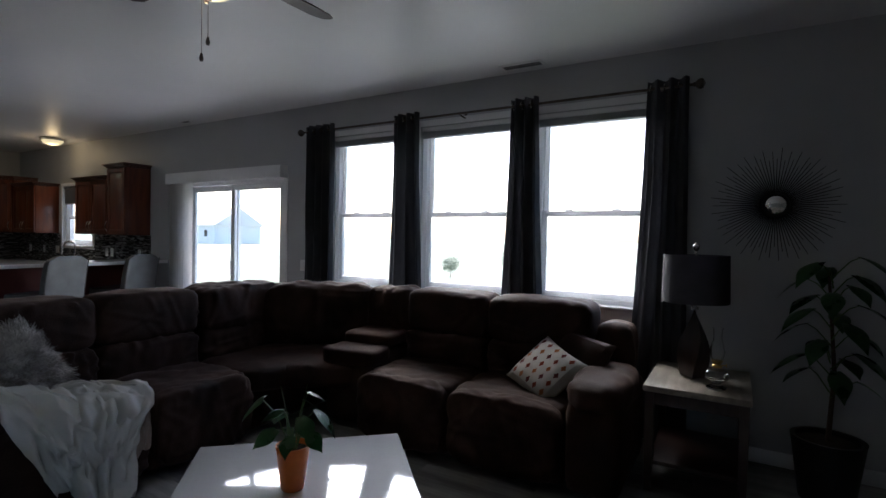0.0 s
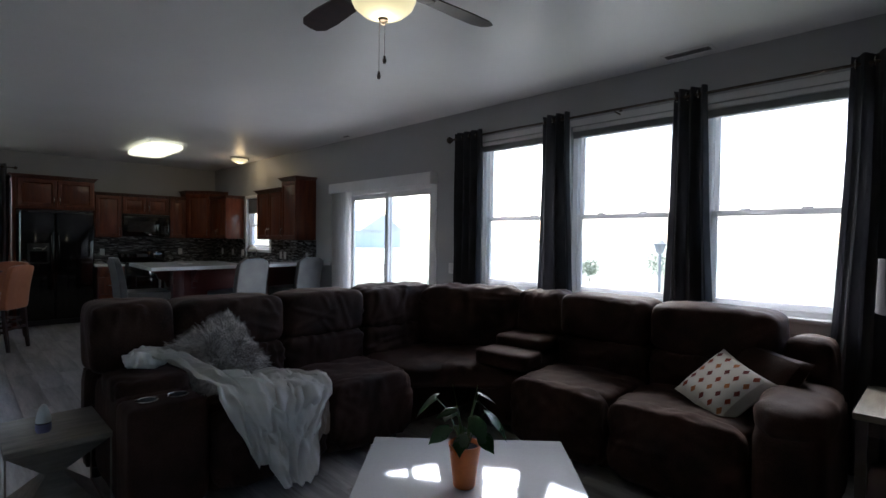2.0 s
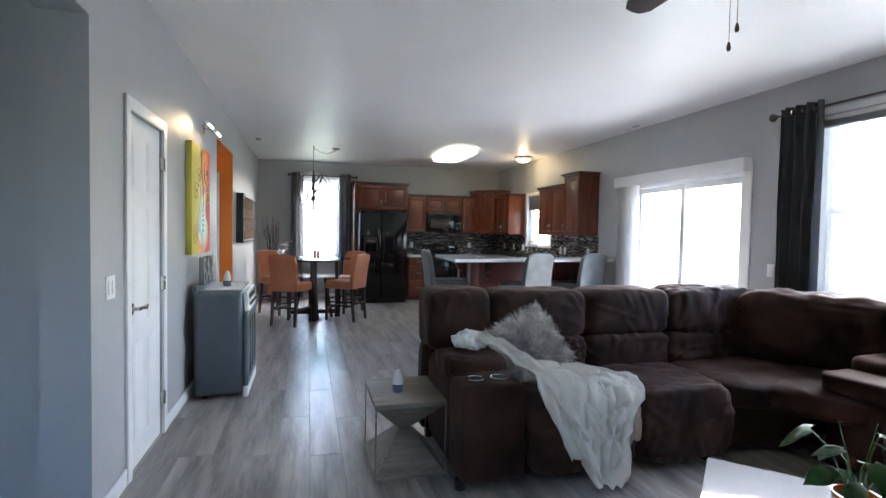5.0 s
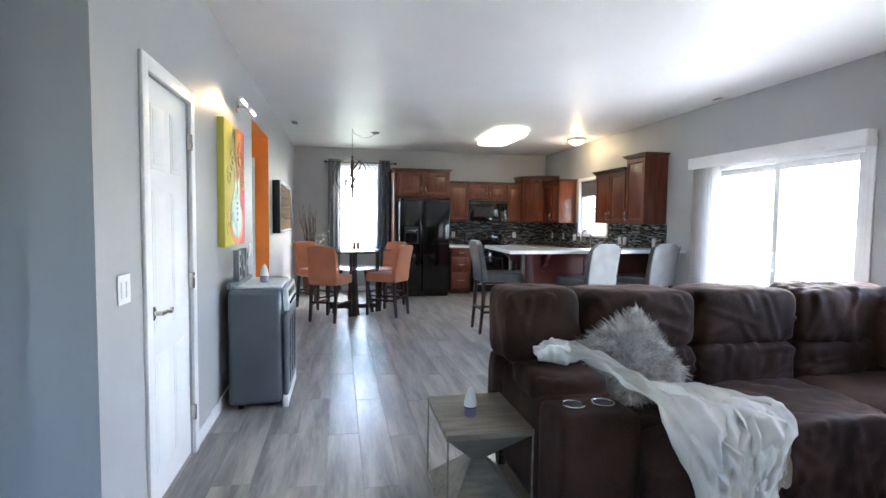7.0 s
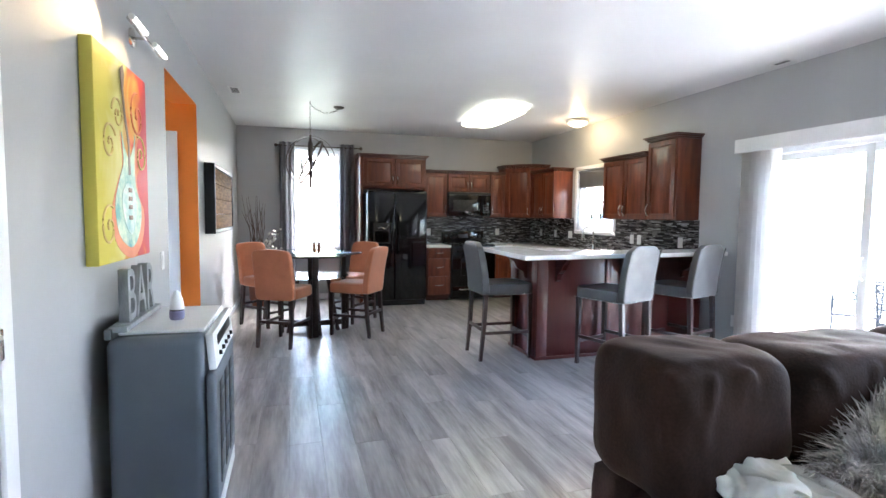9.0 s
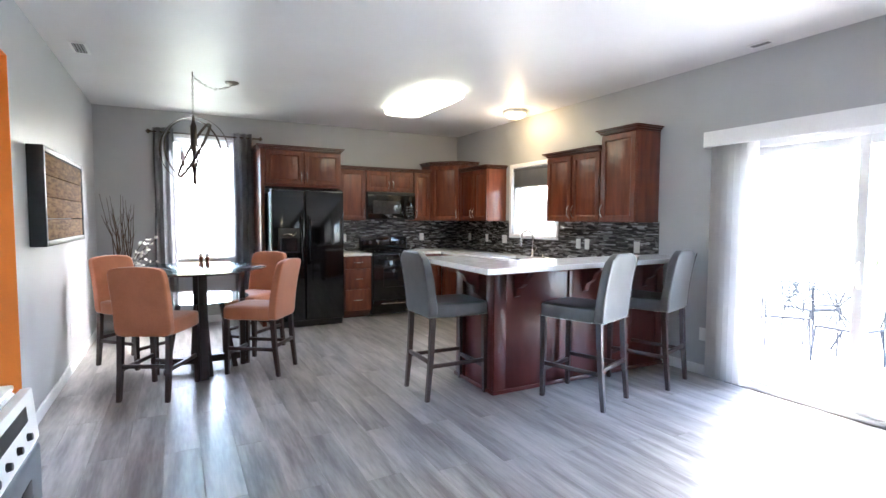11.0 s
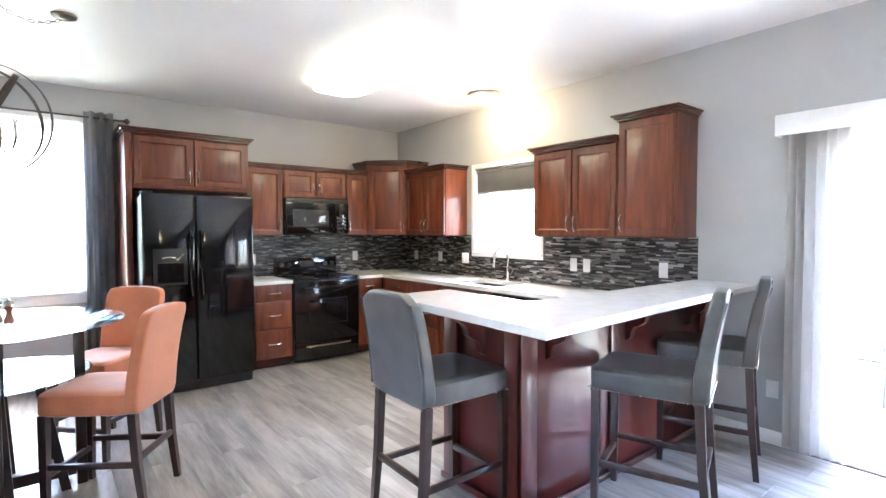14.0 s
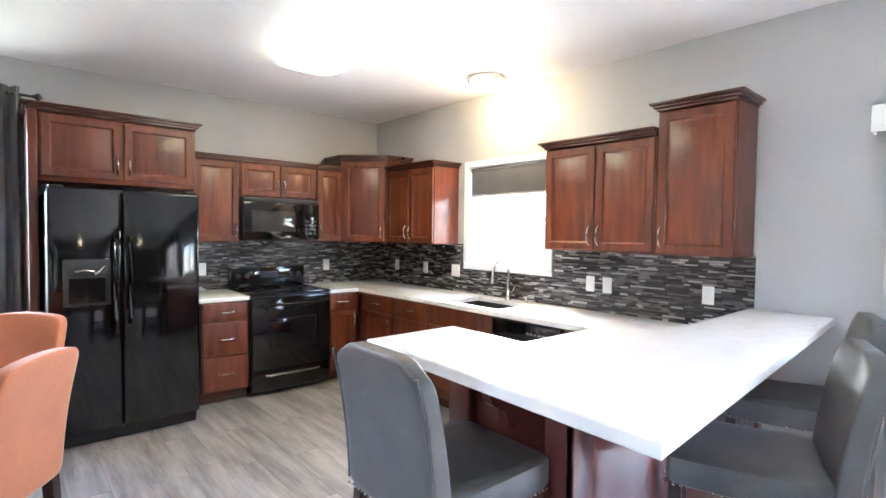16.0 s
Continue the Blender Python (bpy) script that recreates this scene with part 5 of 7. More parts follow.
# dining table
dt = thing("dining_table", pose(-8.92, 0.08, 0), "round pub-height dining table, glass over a dark wooden frame", "dining table")
TZ = 0.93
part("glass_top", lathe([(0, 0), (0.575, 0), (0.58, 0.003), (0.58, 0.009), (0.575, 0.012), (0, 0.012)], (0, 0, TZ), 64), M_TABLEGLASS, dt, "clear round glass top")
part("apron_ring", lathe([(0.385, -0.035), (0.40, -0.035), (0.40, -0.004), (0.385, -0.004), (0.385, -0.035)], (0, 0, TZ), 48), M_ESPRESSO, dt)
part("lower_shelf", lathe([(0, 0), (0.415, 0), (0.42, 0.004), (0.415, 0.010), (0, 0.010)], (0, 0, 0.66), 48), M_TABLEGLASS, dt, "smaller round glass shelf")
for k in range(4):
    a = math.radians(k * 90 + 2)
    lm = pose(0, 0, 0, 0, 0, math.degrees(a))
    bm = box((0.335, -0.034, 0.0), (0.385, 0.034, TZ - 0.006), 0.004)
    part("leg", turned(bm, lm), M_ESPRESSO, dt)
    bm = bm_new()
    lo_, hi_ = ([bm.verts.new((x, y, z)) for x, y, z in ((c - 0.022, -w_, z_), (c + 0.022, -w_, z_), (c + 0.022, w_, z_), (c - 0.022, w_, z_))] for c, w_, z_ in ((0.285, 0.075, 0.002), (0.175, 0.040, 0.634)))
    bm.faces.new(lo_)
    bm.faces.new(hi_)
    for i in range(4):
        bm.faces.new((lo_[i], lo_[(i + 1) % 4], hi_[(i + 1) % 4], hi_[i]))
    part("brace", turned(bm, lm), M_ESPRESSO, dt)
    part("foot_rail", turned(box((0.05, -0.028, 0.06), (0.334, 0.028, 0.125), 0.004), lm), M_ESPRESSO, dt)
    part("shelf_rail", turned(box((0.0, -0.016, 0.635), (0.335, 0.016, 0.659), 0.003), lm), M_ESPRESSO, dt)
part("hub", lathe([(0, 0.05), (0.055, 0.05), (0.06, 0.09), (0.055, 0.135), (0, 0.135)], seg=20), M_ESPRESSO, dt)
for dx, dy in ((-0.045, -0.02), (0.02, 0.03)):
    sh_ = thing("salt_shaker", pose(-8.92 + dx, 0.12 + dy, TZ + 0.012), "small turned wooden shaker on the dining table", "shaker", "shakers")
    part("body", lathe([(0, 0), (0.022, 0), (0.024, 0.008), (0.023, 0.02), (0.014, 0.045), (0.013, 0.058), (0.019, 0.078), (0.018, 0.088), (0.010, 0.092), (0, 0.093)], seg=16), M_VASE, sh_)
    part("cap", lathe([(0.010, 0.093), (0.020, 0.097), (0.021, 0.106), (0.014, 0.116), (0.006, 0.119), (0.007, 0.126), (0, 0.129)], seg=16), M_NICKEL, sh_)

# chandelier
ch = thing("chandelier", pose(-9.12, 0.07, 0), "bronze orb chandelier with candle lights, swagged on a chain", "chandelier")
OC, OR = 2.02, 0.305
part("canopy", lathe([(0, ZC - 0.03), (0.03, ZC - 0.028), (0.065, ZC - 0.012), (0.068, ZC - 0.001), (0, ZC - 0.001)], (-0.22, 0.36, 0), 24), M_BRONZE, ch)


def hoop(r, width=0.024, thick=0.004, n=44):
    """A flat metal band bent into a hoop round the local z axis."""
    bm = bm_new()
    rows_ = []
    for j in range(n):
        c_, s_ = math.cos(2 * math.pi * j / n), math.sin(2 * math.pi * j / n)
        rows_.append([bm.verts.new((q * c_, q * s_, z)) for q, z in ((r, -width / 2), (r + thick, -width / 2), (r + thick, width / 2), (r, width / 2))])
    for j in range(n):
        a, b = rows_[j], rows_[(j + 1) % n]
        for i in range(4):
            bm.faces.new((a[i], b[i], b[(i + 1) % 4], a[(i + 1) % 4]))
    return bm


for k, rz in enumerate((68, 122)):
    part("orb_ring", turned(hoop(OR - 0.022 * k), Matrix.Translation((0, 0, OC)) @ pose(0, 0, 0, 0, 0, rz) @ pose(0, 0, 0, 90)), M_BRONZE, ch)
part("orb_ring", turned(hoop(0.286), Matrix.Translation((0, 0, OC)) @ pose(0, 0, 0, 62, 20)), M_BRONZE, ch)
part("column", lathe([(0, OC + 0.32), (0.012, OC + 0.32), (0.014, OC + 0.26), (0.028, OC + 0.22), (0.030, OC + 0.02), (0.018, OC - 0.02), (0.012, OC - 0.10), (0.034, OC - 0.13), (0.022, OC - 0.16), (0.014, OC - 0.25), (0.020, OC - 0.30), (0, OC - 0.33)], seg=16), M_BRONZE, ch)
for k in range(5):
    lm = pose(0, 0, 0, 0, 0, 72 * k + 10)
    arm = part("arm", turned(tube([(0.015, 0, OC - 0.13), (0.06, 0, OC - 0.17), (0.11, 0, OC - 0.15), (0.125, 0, OC - 0.09)], 0.007), lm), M_BRONZE, ch)
    part("candle", turned(lathe([(0, 0), (0.022, 0), (0.022, 0.006), (0.010, 0.008), (0.010, 0.085), (0, 0.085)], (0.125, 0, OC - 0.09), 12), lm), M_WHITEP, arm)
    part("bulb", turned(lathe([(0, 0), (0.008, 0.004), (0.011, 0.02), (0.006, 0.04), (0, 0.05)], (0.125, 0, OC - 0.005), 10), lm), M_GLASS, arm)


def chain(pts, pitch=0.028):
    bm = bm_new()
    pts = [Vector(p) for p in pts]
    flip = False
    for a, b in zip(pts, pts[1:]):
        n = max(1, int((b - a).length / pitch))
        d = (b - a).normalized()
        u = d.cross(Vector((0.3, 0.2, 1))).normalized() if abs(d.z) < 0.95 else Vector((1, 0, 0))
        w = d.cross(u)
        for k in range(n):
            c = a + (b - a) * (k + 0.5) / n
            s = u if flip else w
            flip = not flip
            add_tube(bm, [c + d * 0.018 * math.cos(t * math.pi / 4) + s * 0.009 * math.sin(t * math.pi / 4) for t in range(8)], 0.0022, 4, closed=True)
    return bm


part("chain", chain([(0, 0, OC + 0.33), (0, 0, ZC - 0.04)]), M_BRONZE, ch)
part("swag_chain", chain([(-0.22 * t / 8, 0.36 * t / 8, ZC - 0.04 - 0.075 * math.sin(math.pi * t / 8) + 0.012 * t / 8) for t in range(9)]), M_BRONZE, ch)
part("ceiling_hook", tube([(0, 0, ZC - 0.001), (0, 0, ZC - 0.03), (0.012, 0, ZC - 0.045), (0, 0, ZC - 0.055)], 0.005), M_BRONZE, ch)

# vase with twigs in the corner
rng = random.Random(11)
vs_ = thing("floor_vase", pose(-10.78, -0.63, 0), "tall brown floor vase holding dry twigs and pale dollar-plant stems", "vase")
part("vessel", lathe([(0, 0), (0.10, 0), (0.14, 0.12), (0.15, 0.30), (0.12, 0.55), (0.075, 0.74), (0.085, 0.80), (0.075, 0.80), (0.065, 0.74), (0, 0.72)], seg=28), M_VASE, vs_)
for k in range(16):
    bm = bm_new()
    a, t = rng.random() * 6.28, rng.uniform(0.06, 0.30)
    pts = [(0, 0, 0.5)]
    for j in range(1, 6):
        q = j / 5
        pts.append((math.cos(a) * t * q + rng.uniform(-0.02, 0.02), math.sin(a) * t * q * 0.8 + rng.uniform(-0.02, 0.02) - 0.05 * q, 0.5 + q * rng.uniform(0.9, 1.15)))
    add_tube(bm, pts, 0.009, 5, 0.25)
    for j in (3, 4):
        p = Vector(pts[j])
        add_tube(bm, [p, p + Vector((rng.uniform(-0.06, 0.06), rng.uniform(-0.06, 0.06), 0.10))], 0.003, 4, 0.3)
    part("twig", bm, M_TWIG, vs_)
bm, bs = bm_new(), bm_new()
for k in range(7):
    end = Vector((rng.uniform(-0.05, 0.2), rng.uniform(0.10, 0.34), rng.uniform(0.85, 1.22)))
    st = [Vector((0, 0, 0.6)), Vector((end.x * 0.4, end.y * 0.4, 0.6 + (end.z - 0.6) * 0.65)), end]
    add_tube(bs, st, 0.0025, 4)
    for j in range(7):
        p = st[1].lerp(end, rng.random()) + Vector([rng.uniform(-0.035, 0.035) for _ in range(3)])
        n = Vector([rng.uniform(-1, 1) for _ in range(3)]).normalized()
        add_lathe_m = Matrix.Translation(p) @ n.to_track_quat("Z", "Y").to_matrix().to_4x4()
        disc = lathe([(0, 0.001), (0.019, 0.0006), (0.020, 0), (0.019, -0.0006), (0, -0.001)], seg=10)
        disc.transform(add_lathe_m)
        bm = join(bm, disc)
part("dollar_leaves", bm, M_PETAL, vs_)
part("stems", bs, M_TWIG, vs_)


# ---- sectional sofa ----
sofa = thing("sectional_sofa", pose(0, 0, 0), "large dark brown velour reclining sectional sofa with a corner wedge", "sofa")
HB = 1.0


def seat_unit(m, w, seed, leg_rest=True):
    """One recliner seat in local space: width on x from 0, back at y = 0, front towards -y."""
    part("base", turned(box((0.004, -0.86, 0.05), (w - 0.004, -0.06, 0.34), 0.03, 3), m), M_VELVET, sofa, angle=90)
    part("seat", turned(puff((0.0, -0.90, 0.28), (w, -0.22, 0.50), (29, 29, 29), 5.5, 0.014, 7, seed, ridges=14), m), M_VELVET, sofa, angle=90)
    if leg_rest:
        part("leg_rest", turned(puff((0.005, -0.945, 0.055), (w - 0.005, -0.80, 0.50), (33, 33, 33), 5.0, 0.016, 8, seed + 5, gather=0.12, ridges=22), m), M_VELVET, sofa, angle=90)
    part("back_shell", turned(puff((0.004, -0.13, 0.06), (w - 0.004, -0.004, 0.70), (6, 6, 6), 9.0, 0.004, 4, seed), m), M_VELVET, sofa, angle=90)
    part("lumbar_cushion", turned(puff((-0.006, -0.37, 0.42), (w + 0.006, -0.07, 0.71), (39, 39, 39), 6.0, 0.016, 8, seed + 2, gather=0.12, ridges=22), m), M_VELVET, sofa, angle=90)
    part("head_cushion", turned(puff((-0.006, -0.365, 0.68), (w + 0.006, 0.015, HB + 0.012), (39, 39, 39), 5.6, 0.010, 5, seed + 9, gather=0.10, ridges=16), m), M_VELVET, sofa, angle=90)


# left run: backs along x = -4.14, facing +x
XS = -4.13
y_arm0, y_arm1 = 0.72, 1.13


def left(y):
    return pose(XS, y, 0, 0, 0, 90)


# console arm with cup holders
am = left(y_arm0)
part("arm_base", turned(puff((0.05, -0.74, 0.045), (0.41, -0.05, 0.60), (8, 8, 6), 10.0, 0.006, 5, 3), am), M_VELVET, sofa, angle=90)
part("arm_lid", turned(puff((0.048, -0.675, 0.53), (0.407, -0.24, 0.665), (19, 19, 19), 6.0, 0.008, 7, 4, ridges=6), am), M_VELVET, sofa, angle=90)
cup = part("cup_console", turned(puff((0.045, -0.915, 0.06), (0.41, -0.655, 0.585), (14, 14, 14), 12.0, 0.004, 7, 5), am), M_VELVET, sofa, angle=90)
for x in (0.155, 0.295):
    part("cup_holder", turned(lathe([(0.046, 0.0), (0.052, 0.004), (0.046, 0.006), (0.042, 0.0), (0.040, -0.05), (0, -0.05)], (x, -0.78, 0.588), 24), am), M_NICKEL, cup, "bright metal cup holder ring")
    # flat dark disc at rim height, coloured as the shade inside the holder
    part("cup_shade_disc", turned(lathe([(0, 0.0025), (0.041, 0.0025), (0.041, 0.0), (0, 0)], (x, -0.78, 0.5895), 20), am), M_IRON, cup)
part("back_shell", turned(puff((0.004, -0.13, 0.06), (0.41, 0.0, 0.645), (6, 6, 6), 14.0, 0.004, 4, 6), am), M_VELVET, sofa, angle=90)
part("head_cushion", turned(puff((-0.004, -0.36, 0.63), (0.414, 0.022, HB + 0.028), (33, 33, 33), 6.5, 0.010, 5, 7, gather=0.10, ridges=12), am), M_VELVET, sofa, angle=90)
seat_unit(left(1.14), 0.69, 11)
seat_unit(left(1.84), 0.66, 17)

# corner wedge
part("corner_base", turned(box((-4.05, 2.50, 0.05), (-3.30, 3.72, 0.36), 0.05, 3), pose(0, 0, 0)), M_VELVET, sofa, angle=90)
part("corner_seat", turned(puff((-3.95, 2.50, 0.30), (-3.16, 3.62, 0.505), (21, 21, 21), 4.5, 0.014, 6, 23, ridges=10), pose(0, 0, 0)), M_VELVET, sofa, angle=90)
part("corner_seat", turned(puff((-0.40, -0.30, 0.30), (0.40, 0.42, 0.50), (21, 21, 21), 4.5, 0.014, 6, 25, ridges=10), pose(-3.18, 3.10, 0, 0, 0, 38)), M_VELVET, sofa, angle=90)
m_ = left(2.50)
part("back_shell", turned(puff((0.0, -0.13, 0.06), (0.78, -0.004, 0.70), (6, 6, 6), 9.0, 0.004, 4, 26), m_), M_VELVET, sofa, angle=90)
part("lumbar_cushion", turned(puff((0.0, -0.37, 0.42), (0.78, -0.07, 0.73), (39, 39, 39), 3.4, 0.018, 8, 27, gather=0.12, ridges=22), m_), M_VELVET, sofa, angle=90)
part("head_cushion", turned(puff((0.0, -0.36, 0.66), (0.78, 0.015, HB + 0.012), (39, 39, 39), 5.0, 0.024, 7, 28, gather=0.12, ridges=22), m_), M_VELVET, sofa, angle=90)
cmx = pose(-3.98, 3.26, 0, 0, 0, 36)
part("back_shell", turned(puff((0.0, -0.13, 0.06), (0.95, 0.0, 0.93), (6, 6, 6), 9.0, 0.004, 4, 29), cmx), M_VELVET, sofa, angle=90)
part("head_cushion", turned(puff((0.0, -0.34, 0.50), (0.98, 0.015, HB + 0.012), (39, 39, 39), 4.6, 0.024, 6, 30, gather=0.12, ridges=22), cmx), M_VELVET, sofa, angle=90)

# right run: backs along y = 3.78, facing -y
YB = 3.80


def right(x):
    return pose(x, YB, 0)


cm = pose(-3.17, YB - 0.02, 0, 0, 0, 8)
part("console_base", turned(puff((0.0, -0.80, 0.05), (0.44, -0.1, 0.56), (7, 7, 6), 9.0, 0.006, 5, 31), cm), M_VELVET, sofa, angle=90)
part("console_lid", turned(puff((0.01, -0.60, 0.56), (0.43, -0.20, 0.68), (8, 8, 5), 4.5, 0.008, 7, 32), cm), M_VELVET, sofa, angle=90)
part("cup_console", turned(puff((0.0, -0.85, 0.48), (0.44, -0.55, 0.60), (8, 8, 5), 7.0, 0.006, 7, 33), cm), M_VELVET, sofa, angle=90)
part("head_cushion", turned(puff((0.02, -0.30, 0.58), (0.50, 0.015, HB), (39, 39, 39), 4.2, 0.018, 7, 34, gather=0.12, ridges=22), cm), M_VELVET, sofa, angle=90)
seat_unit(right(-2.66), 0.68, 41)
seat_unit(right(-1.97), 0.72, 47)
rm = right(-1.24)
part("arm_base", turned(puff((0.0, -0.92, 0.045), (0.29, -0.05, 0.56), (7, 7, 6), 9.0, 0.006, 5, 51), rm), M_VELVET, sofa, angle=90)
part("arm_pad", turned(puff((-0.02, -0.94, 0.46), (0.31, -0.20, 0.67), (21, 21, 21), 3.0, 0.012, 7, 52, ridges=10), rm), M_VELVET, sofa, angle=90)
part("back_wing", turned(puff((-0.01, -0.28, 0.50), (0.24, 0.0, 0.88), (21, 21, 21), 4.0, 0.012, 7, 53, ridges=10), rm), M_VELVET, sofa, angle=90)
for x, y in ((-3.32, 0.79), (-3.32, 2.4), (-4.05, 0.79), (-4.05, 2.45), (-3.9, 3.6), (-2.6, 3.0), (-1.02, 2.95), (-1.02, 3.7), (-2.6, 3.7)):
    part("foot", lathe([(0, 0), (0.03, 0), (0.034, 0.055), (0, 0.055)], (x, y, 0.001), 12), M_BLACKM, sofa)

# fur cushion on the sofa
rng = random.Random(3)
fm = Matrix.Translation((-3.66, 1.345, 0.675)) @ pose(0, 0, 0, 0, -28, 0) @ pose(0, 0, 0, -64, 0, 0)


def pillow_point(u, v, side, half=0.22, thick=0.085):
    px, pz = u * half, v * half
    k = max(0.0, (1 - u ** 4) * (1 - v ** 4)) ** 0.5
    pinch = 1 - 0.07 * (1 - (abs(u) ** 2) * (abs(v) ** 2))
    return Vector((side * thick * k, px * pinch, pz * pinch))


def pillow(half, thick, n=14):
    bm = bm_new()
    grids = []
    for side in (1, -1):
        grids.append([[bm.verts.new(pillow_point(-1 + 2 * i / n, -1 + 2 * j / n, side, half, thick)) for i in range(n + 1)] for j in range(n + 1)])
    for g in grids:
        for j in range(n):
            for i in range(n):
                bm.faces.new((g[j][i], g[j][i + 1], g[j + 1][i + 1], g[j + 1][i]))
    bmesh.ops.remove_doubles(bm, verts=bm.verts[:], dist=0.0005)
    return bm


fp = thing("fur_cushion", fm, "shaggy grey faux-fur cushion propped on the sofa", "cushion")
part("cover", pillow(0.20, 0.075), M_FUR, fp)
vs, fs = [], []
for k in range(9000):
    side = 1 if rng.random() < 0.72 else -1
    u, v = rng.uniform(-1, 1), rng.uniform(-1, 1)
    p = pillow_point(u, v, side, 0.20, 0.075)
    out = Vector((side * (0.45 + 0.55 * (1 - max(abs(u), abs(v)))), u * 0.9, v * 0.9 - 0.15)) + Vector([rng.uniform(-0.55, 0.55) for _ in range(3)])
    clump = noise.noise_vector(Vector((u * 4, v * 4, side * 3)))
    out = (out + clump * 1.2).normalized()
    ln = rng.uniform(0.040, 0.078)
    sd = out.cross(Vector((rng.uniform(-1, 1), rng.uniform(-1, 1), rng.uniform(-1, 1)))).normalized() * 0.0022
    mid = p + out * ln * 0.55
    tip = p + out * ln + Vector((0, 0, -0.010)) + clump * 0.012
    n = len(vs)
    vs += [p - sd, p + sd, mid + sd * 0.8, mid - sd * 0.8, tip]
    fs += [(n, n + 1, n + 2, n + 3), (n + 3, n + 2, n + 4)]
me = bpy.data.meshes.new("fur")
me.from_pydata([tuple(v) for v in vs], [], fs)
me.materials.append(M_FUR)
fo = new("fur", me)
fo.parent = fp
tagged(fo, "long tufted grey pile", kind="stuff")


# cream throw over the console arm and seat
def ribbon(spine, widths, nu=30, nv=80, fold=0.03, seed=0.0, thick=0.010):
    """A draped blanket: a strip that follows a spine (point, side direction) with lengthwise folds."""
    bm = bm_new()
    pts = [Vector(p) for p, _ in spine]
    sides = [Vector(s).normalized() for _, s in spine]
    grid = []
    for j in range(nv):
        t = j / (nv - 1) * (len(pts) - 1)
        i = min(int(t), len(pts) - 2)
        f = t - i
        p0, p1, p2, p3 = pts[max(i - 1, 0)], pts[i], pts[i + 1], pts[min(i + 2, len(pts) - 1)]
        c = 0.5 * ((2 * p1) + (p2 - p0) * f + (2 * p0 - 5 * p1 + 4 * p2 - p3) * f * f + (3 * p1 - p0 - 3 * p2 + p3) * f ** 3)
        dv = (p2 - p1).normalized()
        s = sides[i].lerp(sides[i + 1], f).normalized()
        nrm = dv.cross(s).normalized()
        if nrm.z < -0.2 or nrm.x < -0.5:
            nrm = -nrm
        w = widths[i] * (1 - f) + widths[i + 1] * f
        row = []
        for k in range(nu):
            u = k / (nu - 1) - 0.5
            wob = noise.noise(Vector((u * 3 + seed, t * 0.9, seed)))
            crease_ = noise.noise(Vector((u * 3.4 + 0.6 * t + seed, t * 0.62, seed)))
            fo_ = fold * (1.9 * math.sqrt(abs(crease_) + 0.10) - 1.0 + 0.7 * noise.noise(Vector((u * 6 - 0.7 * t - seed, t * 1.2, 2.0))) + 0.2 * noise.noise(Vector((u * 15 + seed, t * 2.5, 5.0))))
            row.append(bm.verts.new(c + s * (u * w * (1 + 0.12 * wob)) + nrm * (fo_ + fold * 0.9) + dv * 0.05 * noise.noise(Vector((u * 5, t * 0.5, seed + 4)))))
        grid.append(row)
    for j in range(nv - 1):
        for k in range(nu - 1):
            bm.faces.new((grid[j][k], grid[j][k + 1], grid[j + 1][k + 1], grid[j + 1][k]))
    bmesh.ops.solidify(bm, geom=bm.faces[:], thickness=thick)
    return bm


th = thing("throw_blanket", pose(0, 0, 0), "rumpled cream fleece throw draped over the sofa arm and seat", "blanket")
part("fleece", ribbon([((-3.82, 0.96, 0.70), (0.5, 1, 0.1)), ((-3.64, 1.01, 0.71), (0.6, 1, 0)), ((-3.46, 1.09, 0.685), (0.7, 1, -0.1)), ((-3.30, 1.19, 0.645), (0.5, 1, -0.1)), ((-3.16, 1.27, 0.57), (0.1, 1, -0.1)), ((-3.11, 1.33, 0.44), (0, 1, 0)), ((-3.10, 1.38, 0.32), (0, 1, 0)), ((-3.11, 1.41, 0.22), (0, 1, 0))], [0.19, 0.17, 0.19, 0.25, 0.28, 0.26, 0.24, 0.17], 40, 90, 0.040, 1.3), M_THROW, th, angle=180)
part("fleece_fold", ribbon([((-3.52, 1.42, 0.54), (0.3, 1, 0)), ((-3.38, 1.45, 0.56), (0.2, 1, 0)), ((-3.24, 1.47, 0.555), (0.1, 1, 0)), ((-3.14, 1.49, 0.50), (0, 1, 0)), ((-3.105, 1.50, 0.36), (0, 1, 0)), ((-3.10, 1.52, 0.20), (0, 1, 0)), ((-3.11, 1.56, 0.05), (0, 1, 0))], [0.20, 0.40, 0.48, 0.46, 0.38, 0.30, 0.20], 52, 80, 0.045, 3.7), M_THROW, th, angle=180)
part("fleece_fold", ribbon([((-3.46, 1.62, 0.53), (0.6, 1, 0)), ((-3.34, 1.64, 0.555), (0.4, 1, 0)), ((-3.22, 1.66, 0.555), (0.2, 1, 0)), ((-3.13, 1.645, 0.50), (0, 1, 0)), ((-3.095, 1.60, 0.40), (0, 1, 0.1)), ((-3.09, 1.56, 0.29), (0, 1, 0.2))], [0.12, 0.22, 0.26, 0.24, 0.18, 0.10], 30, 60, 0.036, 6.2), M_THROW, th, angle=180)
part("fleece_end", ribbon([((-3.20, 1.68, 0.50), (0.1, 1, 0)), ((-3.135, 1.69, 0.46), (0, 1, 0)), ((-3.12, 1.69, 0.36), (0, 1, 0)), ((-3.12, 1.70, 0.25), (0, 1, 0.2))], [0.10, 0.13, 0.15, 0.13], 16, 34, 0.016, 5.1), M_THROWB, th, "tan underside folded out")
